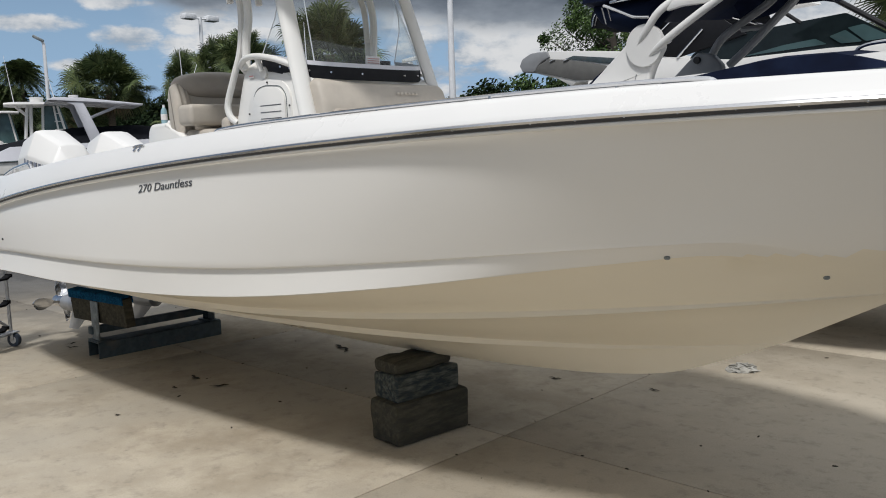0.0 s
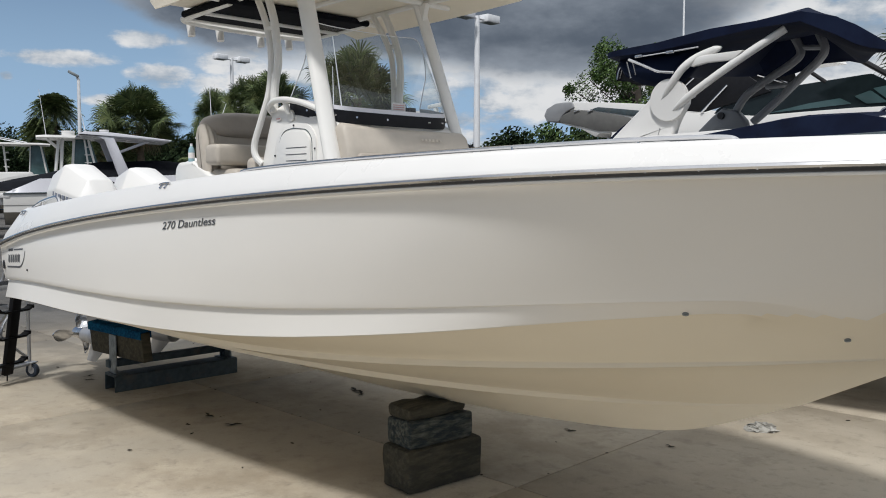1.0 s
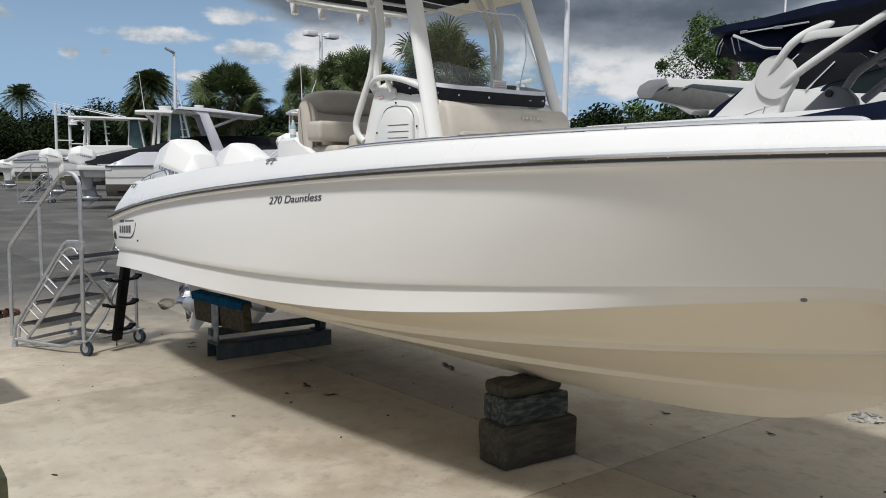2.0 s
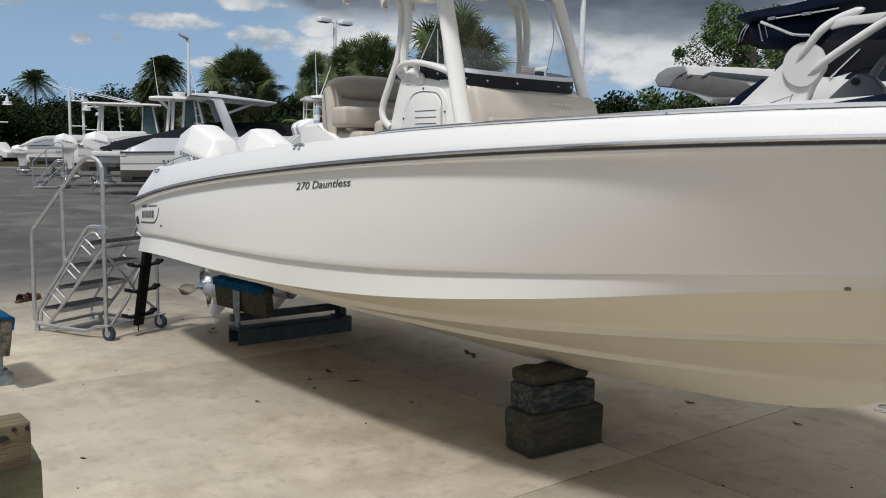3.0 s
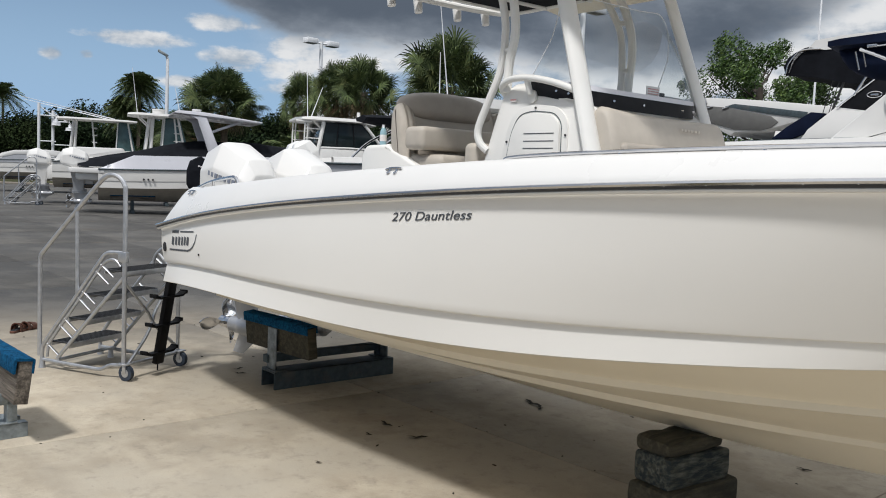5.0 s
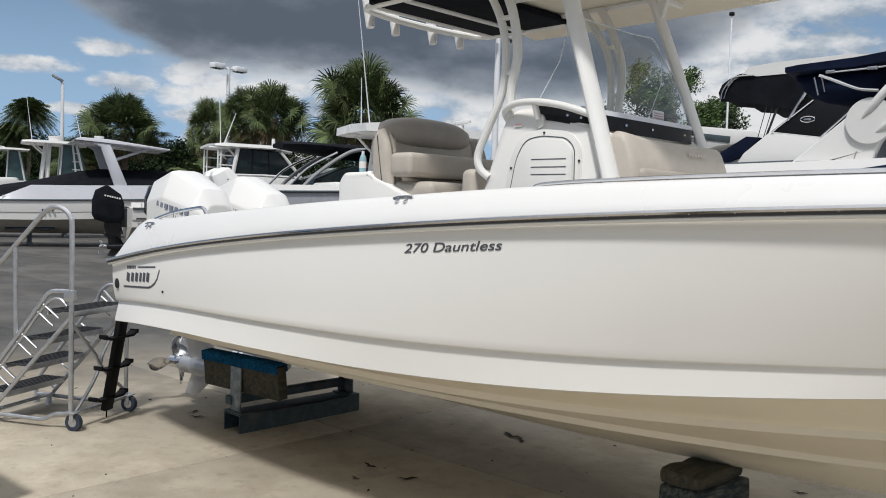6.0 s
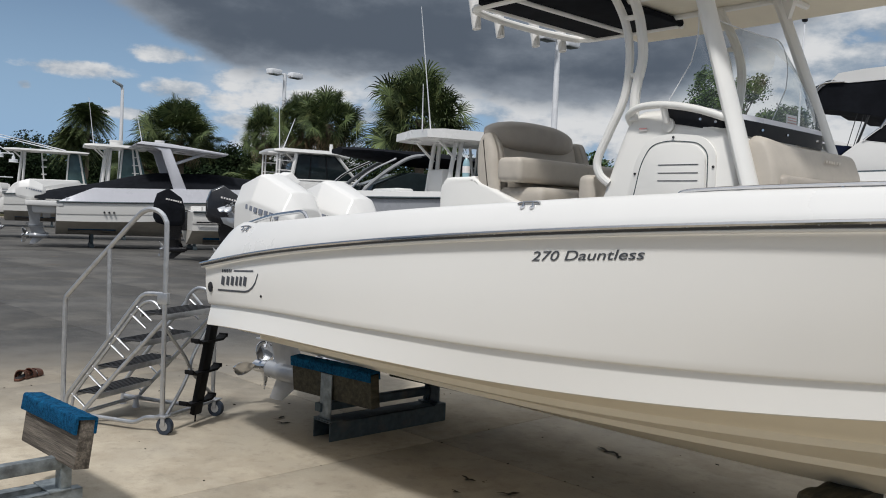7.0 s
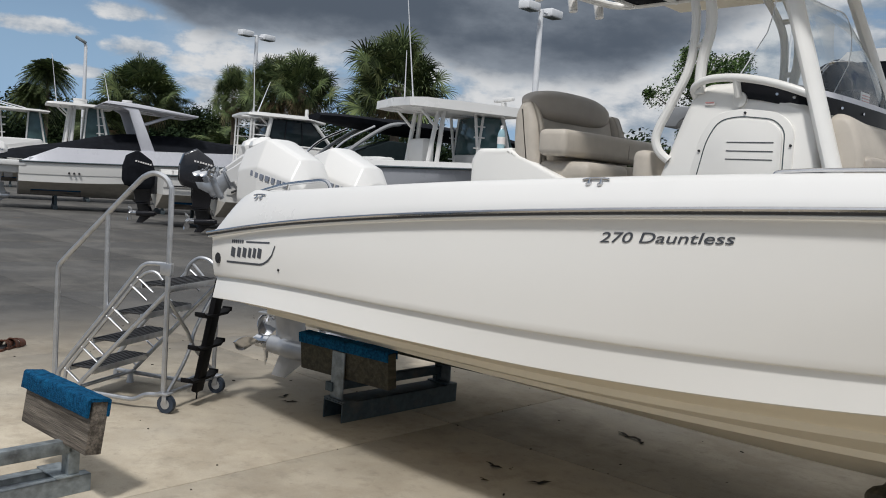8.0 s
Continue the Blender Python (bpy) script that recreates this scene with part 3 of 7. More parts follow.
def hull_mesh():
    rings = []
    for s in stations(90):
        h = half_section(s)
        rings.append(h + [mirrored(p) for p in reversed(h[:-1])])
    bm = loft(rings)
    bm.verts.ensure_lookup_table()
    bm.faces.new([bm.verts[k] for k in range(len(rings[0]))])
    bmesh.ops.remove_doubles(bm, verts=bm.verts, dist=0.0015)
    # faces below the chine take the bounce-tinted colour
    for f in bm.faces:
        c = f.calc_center_median()
        x = min(7.3, max(0.0, c.x))
        if c.z < CH_Z(x) + 0.004 and abs(c.y) < abs(CH_Y(x)) - 0.006 and c.x > 0.01:
            f.material_index = 1
    return bm


# the topside as a table, so that lettering can follow its curve
TOPSIDE = [[p for p in half_section(s)[:25]] for s in stations(160)]


def hull_y(x, z):
    lo = []
    for row in TOPSIDE:
        zs = [p.z for p in row]
        if zs[-1] <= z <= zs[0]:
            for a, b in zip(row, row[1:]):
                if b.z <= z <= a.z:
                    t = (a.z - z) / max(a.z - b.z, 1e-6)
                    lo.append((a.x + (b.x - a.x) * t, a.y + (b.y - a.y) * t))
                    break
    lo.sort()
    return float(np.interp(x, [a for a, _ in lo], [b for _, b in lo]))


def gunwale_mesh():
    rings = []
    for s in sorted(set(stations(80) + [0.003, 0.007, 0.011, 0.016, 0.022, 0.03, 0.04])):
        x = 8.15 * s
        y, z, h = RAIL_Y(x), RAIL_Z(x), TOP_H(x)
        n = min(1.0, -y / 0.5)
        lean = (0.05 + 0.42 * h) * n
        rings.append([
            Vector((x, y + 0.018 * n, z)), Vector((x, y + 0.02 * n, z + 0.018)), Vector((x, y + 0.035 * n, z + h * 0.35)), Vector((x, y + lean * 0.72, z + h * 0.78)),
            Vector((x, y + lean * 0.88, z + h * 0.92)), Vector((x, y + lean * 1.08, z + h * 0.985)), Vector((x, y + (lean + 0.05) * 1.05, z + h)),
            Vector((x, min(-0.002, y + lean + 0.20 * n), z + h + 0.004)), Vector((x, min(-0.001, y + lean + 0.225 * n), z + h - 0.012)), Vector((x, min(0, y + lean + 0.24 * n), 1.16 + 0.52 * ease(x, 3.6, 6.4))),
        ])
    bm = loft(rings)
    loft([[mirrored(p) for p in r] for r in rings], bm=bm)
    return bm


def rail_mesh(r, dy, dz, n=90, x0=0.0):
    """A bead that runs round the sheer from quarter to quarter."""
    side = [(8.15 * s, RAIL_Y(8.15 * s) - dy * min(1.0, (1 - s) * 12), RAIL_Z(8.15 * s) + dz) for s in stations(n) if 8.15 * s >= x0]
    path = side + [mirrored(p) for p in reversed(side[:-1])]
    return tube(path, r, 8, smooth=False)


boat = thing("motorboat", pose(0, 0, 0), "white centre-console fishing boat propped on timbers and a stand", "boat")
hull = part("hull", hull_mesh(), GEL, boat, sharp=33)
hull.data.materials.append(GEL_LOW)
part("gunwale", gunwale_mesh(), GEL_CAP, boat, sharp=40)
rub = part("rub_rail", rail_mesh(0.0115, 0.0, -0.003), RAIL_GREY, boat, "dark grey rub rail")
part("rail_insert", rail_mesh(0.0105, 0.009, 0.0065), STEEL, rub, "stainless rub rail insert")
part("rail_lip", rail_mesh(0.0105, -0.007, -0.0175), GEL, rub, "white moulded lip below the rail")
screw_bm = bmesh.new()
bmesh.ops.create_uvsphere(screw_bm, u_segments=8, v_segments=5, radius=0.0034)
finish(screw_bm)
screw_me = bpy.data.meshes.new("screw")
screw_bm.to_mesh(screw_me)
screw_bm.free()
screw_me.materials.append(STEEL)
for k in range(46):
    x = 0.2 + k * 0.165
    o = new("screw", screw_me)
    o.parent = rub
    o.location = (x, RAIL_Y(x) - 0.0145, RAIL_Z(x) - 0.001)


def sole_mesh():
    """Cockpit sole that climbs towards the bow, inside the shell."""
    rows = []
    for k in range(33):
        x = 0.05 + 7.95 * k / 32
        z = 1.17 + 0.52 * ease(x, 3.6, 6.4)
        f = min(1.0, (z - KN_Z(min(x, 7.4))) / max(0.05, RAIL_Z(x) - KN_Z(min(x, 7.4))))
        y = min(-0.02, KN_Y(min(x, 7.4)) + (RAIL_Y(x) - KN_Y(min(x, 7.4))) * max(0.0, f) + 0.14 + 0.12 * ease(x, 5.2, 6.4))
        if x > 7.0:
            y = min(-0.01, RAIL_Y(x) + 0.27)
        rows.append([Vector((x, y, z)), Vector((x, 0, z + 0.01)), Vector((x, -y, z))])
    return loft(rows)


part("deck", sole_mesh(), GEL_CAP, boat, "white moulded cockpit sole")
part("transom_wall", prism(rounded([(-0.95, 1.1), (0.95, 1.1), (0.95, 1.55), (0.75, 1.6), (-0.75, 1.6), (-0.95, 1.55)], 0.08), 0.10, 0.3, "x", 0.015), GEL_CAP, boat)


def on_hull(bm, off=0.0025):
    """Wraps a flat drawing in x, z round the topside."""
    for v in bm.verts:
        v.co.y = hull_y(v.co.x, v.co.z) - off - max(0.0, -v.co.y)
    return bm


def strip(pts, w, bm=None):
    """A flat band along a path in x, z."""
    bm = bm or bmesh.new()
    rows = []
    for k, p in enumerate(pts):
        a, b = Vector(pts[max(k - 1, 0)]), Vector(pts[min(k + 1, len(pts) - 1)])
        d = (b - a).normalized()
        n = Vector((-d.y, d.x)) * w / 2
        rows.append([bm.verts.new((p[0] + n.x, 0, p[1] + n.y)), bm.verts.new((p[0] - n.x, 0, p[1] - n.y))])
    for a, b in zip(rows, rows[1:]):
        bm.faces.new((a[0], a[1], b[1], b[0]))
    return bm


def dense(a, b, n=8):
    return [(a[0] + (b[0] - a[0]) * k / n, a[1] + (b[1] - a[1]) * k / n) for k in range(n + 1)]


def lettering(text, x, z, length, rise, shear):
    cu = bpy.data.curves.new("lettering", "FONT")
    cu.body, cu.size, cu.shear, cu.offset = text, 0.1, shear, 0.0004
    tmp = new("lettering_source", cu)
    bpy.context.view_layer.update()
    me = bpy.data.meshes.new_from_object(tmp.evaluated_get(bpy.context.evaluated_depsgraph_get()))
    bpy.data.objects.remove(tmp)
    bm = bmesh.new()
    bm.from_mesh(me)
    bpy.data.meshes.remove(me)
    w = max(v.co.x for v in bm.verts)
    sc = length / w
    for v in bm.verts:
        v.co = (x + v.co.x * sc, 0, z + v.co.y * sc * 0.60 + rise * v.co.x / w)
    return bm


text_bm = on_hull(lettering("270 Dauntless", 3.198, 1.507, 0.588, 0.046, 0.20), 0.0024)
ret = bmesh.ops.extrude_face_region(text_bm, geom=list(text_bm.faces))
for g in ret["geom"]:
    if isinstance(g, bmesh.types.BMVert):
        g.co.y -= 0.001
part("model_lettering", text_bm, LETTER, hull, "dark grey slanted model lettering")


def emblem():
    """The builder's mark as plain bars inside a boat-shaped outline."""
    bm = bmesh.new()
    z = lambda x: 0.07 * (x - 0.25)
    for k, (x0, w) in enumerate(((0.30, 0.082), (0.39, 0.07), (0.467, 0.07), (0.543, 0.055), (0.604, 0.055), (0.665, 0.065))):
        b0 = 1.135 + z(x0)
        strip([(x0 + w * 0.3 + 0.008, b0 + 0.064), (x0 + w * 0.3, b0 + 0.002)], w * 0.74, bm)
    for k in range(6):
        x0 = 0.305 + k * 0.029
        strip([(x0 + 0.004, 1.247 + z(x0)), (x0, 1.225 + z(x0))], 0.02, bm)
    strip(dense((0.50, 1.236 + z(0.5)), (0.80, 1.236 + z(0.8))), 0.011, bm)
    strip([(x, y) for x, y in dense((0.235, 1.098), (0.70, 1.128)) + [(0.75, 1.14), (0.80, 1.165), (0.84, 1.20), (0.868, 1.262)]], 0.013, bm)
    return on_hull(bm)


part("builder_emblem", emblem(), LETTER, hull, "dark grey plain bars in a boat-shaped outline")


def fitting(x, z, r, mat, name, flat=0.7, label=""):
    y = hull_y(x, z)
    bm = bmesh.new()
    tube([(x, y + 0.01, z), (x, y - 0.006, z)], r, 18, bm, False)
    tube([(x, y - 0.004, z), (x, y - 0.009, z)], r * 0.6, 14, bm, False)
    return part(name, bm, mat, hull, label)


fitting(0.10, 1.106, 0.037, RUBBER, "drain_fitting", label="black round through-hull fitting")
fitting(0.925, 1.12, 0.008, RUBBER, "drain_fitting")
for p, n in (((6.236, -0.7104, 1.293), (0.29, -0.485, -0.825)), ((6.6476, -0.3215, 1.2065), (0.318, -0.473, -0.822))):
    fb = disc(p, n, 0.0115, 0.010, 18)
    disc(p, n, 0.006, 0.014, 14, fb)
    part("drain_fitting", fb, GALV, hull, "small dark through-hull fitting")


def cleat(name, x):
    y, z = RAIL_Y(x) + 0.05 + 0.26 * TOP_H(x), RAIL_Z(x) + TOP_H(x) * 0.86 - 0.008
    bm = bmesh.new()
    tube([(x - 0.068, y, z + 0.010), (x - 0.03, y, z + 0.017), (x + 0.03, y, z + 0.020), (x + 0.068, y, z + 0.018)], 0.0055, 8, bm)
    for dx in (-0.03, 0.03):
        tube([(x + dx, y - 0.008, z - 0.006), (x + dx, y, z + 0.018)], 0.0055, 8, bm, False)
        disc((x + dx, y - 0.010, z - 0.004), (0, -0.6, 0.8), 0.014, 0.005, 12, bm)
    return part(name, bm, STEEL, boat, "stainless pull-up mooring cleat")


cleat("cleat", 0.49)
cleat("cleat", 3.115)


def gun_top(x, dy=0.10, dz=0.0):
    return (x, RAIL_Y(x) + 0.05 + 0.42 * TOP_H(x) + dy, RAIL_Z(x) + TOP_H(x) + dz)


sr = part("stern_rail", tube([gun_top(0.16, 0.07, -0.01), gun_top(0.19, 0.07, 0.022), gun_top(0.6, 0.06, 0.036), gun_top(1.0, 0.055, 0.047), gun_top(1.13, 0.055, 0.040), gun_top(1.18, 0.055, -0.005)], 0.0125, 10), STEEL, boat, "bent stainless quarter rail")
part("stanchion", tube([gun_top(0.70, 0.058, 0.040), gun_top(0.68, 0.058, -0.01)], 0.011, 8), STEEL, sr)
rail_pts = [gun_top(3.86, 0.03, -0.01), gun_top(3.90, 0.03, 0.006)] + [gun_top(x, 0.03, 0.010) for x in (4.2, 4.8, 5.4, 6.0, 6.3)] + [gun_top(6.48, 0.03, 0.006), gun_top(6.52, 0.03, -0.01)]
br = part("bow_rail", tube(rail_pts, 0.0085, 8), STEEL, boat, "low stainless toe rail on the gunwale")
for x in (4.5, 5.1, 5.7, 6.2):
    part("stanchion", tube([gun_top(x, 0.03, 0.010), gun_top(x, 0.03, -0.012)], 0.006, 8), STEEL, br)

# helm: leaning post with bench, console, windshield, hardtop
post = part("leaning_post", prism(rounded([(1.64, 1.17), (1.64, 1.88), (1.69, 1.945), (1.95, 1.95), (1.985, 1.925), (2.10, 1.885), (2.28, 1.815), (2.50, 1.735), (2.62, 1.70), (2.63, 1.17)], 0.035, 4), -0.475, 0.475, "y", 0.025, 3), GEL, boat, "white moulded leaning post base")


def cushion(c, s, r=0.05, m=None, bm=None):
    return box(c, s, r, bm, m, 4)


BACK = [(1.97, 1.70), (1.90, 2.0), (1.92, 2.18), (1.965, 2.235), (2.04, 2.20), (2.10, 2.0), (2.15, 1.74)]
WING = [(2.02, 1.70), (1.945, 1.98), (1.945, 2.15), (1.985, 2.225), (2.05, 2.23), (2.105, 2.12), (2.155, 1.86), (2.15, 1.70)]
bench = part("bench_back", pillow(BACK, -0.41, 0.45, 0.05), VINYL_LT, boat, "taupe vinyl helm bench backrest", sharp=50)


def headrest_mesh():
    """A lens-shaped padded roll, fullest in the middle."""
    rings = []
    for k in range(19):
        u = -1 + 2 * k / 18
        e = max(0.10, (1 - abs(u) ** 3.2) ** 0.5)
        y = -0.025 + 0.415 * u
        ring = []
        for j in range(18):
            a = 2 * math.pi * j / 18
            c, si = math.cos(a), math.sin(a)
            ring.append((2.005 + 0.100 * e * math.copysign(abs(c) ** 0.75, c) - 0.02 * si * e, y, 2.242 - 0.02 * (u * u) + (0.082 if si > 0 else 0.118) * e * math.copysign(abs(si) ** 0.8, si)))
        rings.append(ring)
    return loft(rings, True, True)


part("headrest", headrest_mesh(), VINYL, bench, "taupe padded headrest roll", sharp=60)
part("side_bolster", pillow(WING, -0.465, -0.33, 0.055), VINYL_LT, bench, sharp=50)
part("side_bolster", pillow(WING, 0.37, 0.505, 0.055), VINYL_LT, bench, sharp=50)
flip = part("flip_bolster", cushion((2.268, -0.01, 1.988), (0.20, 0.97, 0.150), 0.036), VINYL_LT, boat, "taupe flip-up seat bolster", sharp=50)
part("seam", tube([(2.367, 0.14, 1.935), (2.368, 0.14, 1.99), (2.360, 0.14, 2.040), (2.330, 0.14, 2.0635), (2.20, 0.14, 2.0635)], 0.0028, 6), VINYL, flip)
for y0, y1 in ((-0.43, -0.01), (0.0, 0.46)):
    part("seat_cushion", cushion((2.29, (y0 + y1) / 2, 1.83), (0.40, y1 - y0, 0.115), 0.045), VINYL_LT, boat, "taupe seat cushion", sharp=50)
# the darker vinyl carries the shade below the seat cushions
part("seat_fascia", box((2.30, 0, 1.745), (0.26, 0.86, 0.06), 0.012), VINYL, boat, "taupe panel with the shade below the seat cushions in its tone")

CON = [(2.90, 1.17), (2.94, 1.70), (3.08, 2.10), (3.14, 2.235), (3.20, 2.27), (3.40, 2.275), (3.60, 2.20), (3.76, 2.12), (3.80, 1.17)]


def console_mesh():
    rings = []
    for y, inset in ((-0.54, 0.035), (-0.53, 0.018), (-0.50, 0.0), (0.50, 0.0), (0.53, 0.018), (0.54, 0.035)):
        c = Vector((3.35, 1.6))
        r = []
        for p in rounded(CON, 0.07, 5):
            d = Vector(p) - c
            q = c + d * (1 - inset / max(d.length, 0.1))
            lean = 0.05 * (p[1] - 1.6)
            r.append((q.x, y * (1 - max(0.0, lean)), q.y))
        rings.append(r)
    return loft(rings, True, True)


console = part("console", console_mesh(), GEL, boat, "white moulded steering console", sharp=38)


def side_y(z, off=0.0):
    return -0.54 * (1 - max(0.0, 0.05 * (z - 1.6))) - off


DOOR = [(3.16, 1.60), (3.245, 2.0), (3.30, 2.085), (3.40, 2.105), (3.55, 2.09), (3.605, 2.04), (3.615, 1.60)]
frame_bm = prism(rounded([(3.10, 1.56), (3.20, 2.02), (3.27, 2.125), (3.40, 2.15), (3.58, 2.13), (3.655, 2.06), (3.665, 1.56)], 0.05, 5), side_y(1.9, 0.004), side_y(1.9, -0.03), "y", 0.004)
part("door_surround", frame_bm, GEL, console)
door = part("console_door", prism(rounded(DOOR, 0.05, 5), side_y(1.9, 0.016), side_y(1.9, -0.02), "y", 0.006, 2), GEL, console, "white console side door with three slots")
seam = part("door_gasket", tube([(a, side_y(1.9, 0.005), b) for a, b in rounded([(a + (0.008 if a > 3.4 else -0.008), b + (0.008 if b > 2 else 0)) for a, b in DOOR], 0.05, 5)], 0.0026, 6, smooth=False), GALV_DK, console)
for k, z in enumerate((1.99, 1.95, 1.912)):
    part("vent_slot", box((3.46, side_y(1.9, 0.016), z + 0.002), (0.225, 0.006, 0.0045), 0.002, None, pose(0, 0, 0)), LETTER, door)
for a, b in ((3.205, 1.95), (3.42, 2.128), (3.645, 1.98), (3.16, 1.72)):
    part("screw", disc((a, side_y(1.9, 0.006), b), (0, 1, 0), 0.006, 0.008, 10), RUBBER, console)
part("warning_label", box((3.235, side_y(2.16, 0.004), 2.175), (0.05, 0.003, 0.017), 0.001), LABEL_W, console)
part("label_band", box((3.235, side_y(2.16, 0.006), 2.179), (0.044, 0.003, 0.006), 0.0), LABEL_R, console)
hr = part("grab_rail", tube([(3.15, -0.50, 2.20), (3.155, -0.545, 2.25), (3.24, -0.568, 2.283), (3.39, -0.58, 2.283), (3.56, -0.575, 2.253), (3.72, -0.545, 2.20), (3.745, -0.51, 2.185)], 0.0185, 12), CREAM, boat, "cream powder-coated grab rail")
part("rail_stand", tube([(3.38, -0.578, 2.28), (3.385, -0.548, 2.20)], 0.017, 10), CREAM, hr)
part("rail_foot", disc((3.385, -0.532, 2.19), (0, 1, 0.1), 0.035, 0.02, 16), CREAM, hr)


def wind_base(u):
    """Plan of the windshield foot: u from 0 (starboard end) to 1 (port end)."""
    a = math.pi * u
    x = 3.365 + 0.41 * math.sin(a) ** 0.42
    y = -0.53 * math.copysign(abs(math.cos(a)) ** 0.62, math.cos(a))
    return x, y


def wind_foot(x):
    return 2.275 - 0.075 * max(0.0, (x - 3.40) / 0.375)


def wind_mesh(low, high, n=64, band=False):
    rings = []
    for k in range(n + 1):
        u = k / n
        x, y = wind_base(u)
        foot = wind_foot(x)
        top = foot + high if band else foot + 0.02 + 0.53 * (1 - abs(2 * u - 1) ** 8) ** 0.6
        h = max(0.0, top - foot)
        f = (x - 3.40) / 0.375
        row = []
        for t in (0.0, 0.2, 0.4, 0.6, 0.8, 1.0):
            z = foot + low + (top - foot - low) * t
            g = max(0.0, z - foot)
            row.append((x - (0.26 * g + 0.62 * g * g) * f + 0.04 * g * (1 - f), y * (1 - 0.30 * g), z))
        rings.append(row)
    return loft(rings)


wband = part("windshield_band", wind_mesh(-0.075, 0.0, band=True), BLACK_PL, console, "black windshield base trim")
for u in (0.05, 0.11, 0.24, 0.36, 0.48, 0.6, 0.72, 0.86):
    x, y = wind_base(u)
    part("bolt", disc((x + 0.004, y * 1.006, wind_foot(x) - 0.035), (x - 3.3, y, 0), 0.0065, 0.012, 10), STEEL, wband)
shield = part("windshield", wind_mesh(0.0, 0.0), CLEAR, console, "clear curved acrylic windshield")
shield.visible_shadow = False
edge_pts = []
for k in range(65):
    x, y = wind_base(k / 64)
    f, g = (x - 3.40) / 0.375, 0.02 + 0.53 * (1 - abs(2 * k / 64 - 1) ** 8) ** 0.6
    edge_pts.append((x - (0.26 * g + 0.62 * g * g) * f + 0.04 * g * (1 - f), y * (1 - 0.30 * g), wind_foot(x) + g))
part("windshield_edge", tube(edge_pts, 0.003, 5, smooth=False), POLE, shield)
part("windshield_trim", wind_mesh(-0.004, 0.026, band=True), PALE_GEL, wband, "pale grey dash edge above the trim")
st = part("warning_sticker", box((3.735, 0.03, 2.245), (0.004, 0.11, 0.07), 0.0), LABEL_W, console, "white sticker with red print")
for k in range(4):
    part("print_line", box((3.739, 0.03, 2.265 - 0.013 * k), (0.003, 0.09 - 0.02 * (k == 3), 0.0045)), LABEL_R, console)
part("dash_top", pillow([(3.25, 2.10), (3.25, 2.24), (3.40, 2.255), (3.70, 2.185), (3.70, 2.10)], -0.46, 0.46, 0.02, corner=0.03), DASH, console, "cream moulded dash top")
part("aft_pad", cushion((2.885, -0.44, 1.80), (0.11, 0.20, 0.30), 0.04), VINYL_LT, console, "taupe padded knee bolster", sharp=50)
part("compass", tube([(3.62, 0.22, 2.18), (3.62, 0.22, 2.24), (3.62, 0.22, 2.27)], [0.045, 0.04, 0.02], 12), BLACK_PL, console, "black compass dome")

def lounge_mesh():
    """Seat back with a raised shoulder at the starboard end and softened corners."""
    prof = rounded([(3.76, 1.50), (3.755, 1.85), (3.755, 2.05), (3.795, 2.125), (3.87, 2.11), (3.92, 1.98), (3.97, 1.50)], 0.05, 5)
    rings = []
    for y, inset in [(-0.50, 0.035), (-0.49, 0.014), (-0.47, 0.0)] + [(-0.44 + 0.055 * k, 0.0) for k in range(17)] + [(0.47, 0.0), (0.49, 0.014), (0.50, 0.035)]:
        rise = 0.018 * math.exp(-(((y + 0.48) / 0.17) ** 2)) - 0.012
        r = []
        for x, z in prof:
            d = Vector((x - 3.84, z - 1.75))
            q = Vector((3.84, 1.75)) + d * (1 - inset / max(0.08, d.length))
            r.append((q.x, y, q.y + rise * max(0.0, min(1.0, (z - 1.8) / 0.25))))
        rings.append(r)
    return loft(rings, True, True)


lounge = part("console_seat_back", lounge_mesh(), VINYL_LT, boat, "taupe vinyl seat back on the console front", sharp=50)
part("seat_panel", pillow([(3.84, 1.4), (3.88, 1.95), (3.95, 1.95), (4.01, 1.4)], -0.44, 0.40, 0.035, corner=0.03), VINYL, lounge, sharp=50)
for k in range(6):
    part("seat_mark", box((3.904, 0.08 + 0.03 * k, 2.045), (0.004, 0.018, 0.013), 0.001), EMBOSS, lounge)
part("front_seat_base", box((4.10, 0.0, 1.40), (0.55, 0.94, 0.46), 0.05, seg=3), GEL_CAP, boat)
part("front_seat_cushion", cushion((4.12, 0, 1.67), (0.55, 0.92, 0.10), 0.04), VINYL_LT, boat)

# hardtop on its tubular frame
CAN_Z = 3.02


def canopy_mesh():
    rings = []
    for k in range(13):
        x = 2.02 + 2.25 * k / 12
        w = 0.86 - 0.10 * ((x - 2.02) / 2.25) ** 3 - (0.05 if k in (0, 12) else 0)
        crown = 0.05 - 0.01 * abs(k - 6) / 6
        e = 0.03 if k in (0, 12) else 0.0
        ring = []
        for t in np.linspace(-1, 1, 13):
            ring.append((x, w * t, CAN_Z + 0.075 - e + crown * (1 - t * t)))
        for t in np.linspace(1, -1, 13):
            ring.append((x, w * t * 0.995, CAN_Z + e - (0.055 if abs(t) > 0.87 else 0.0) * (0 if k in (0, 12) else 1)))
        rings.append(ring)
    return loft(rings, True, True)


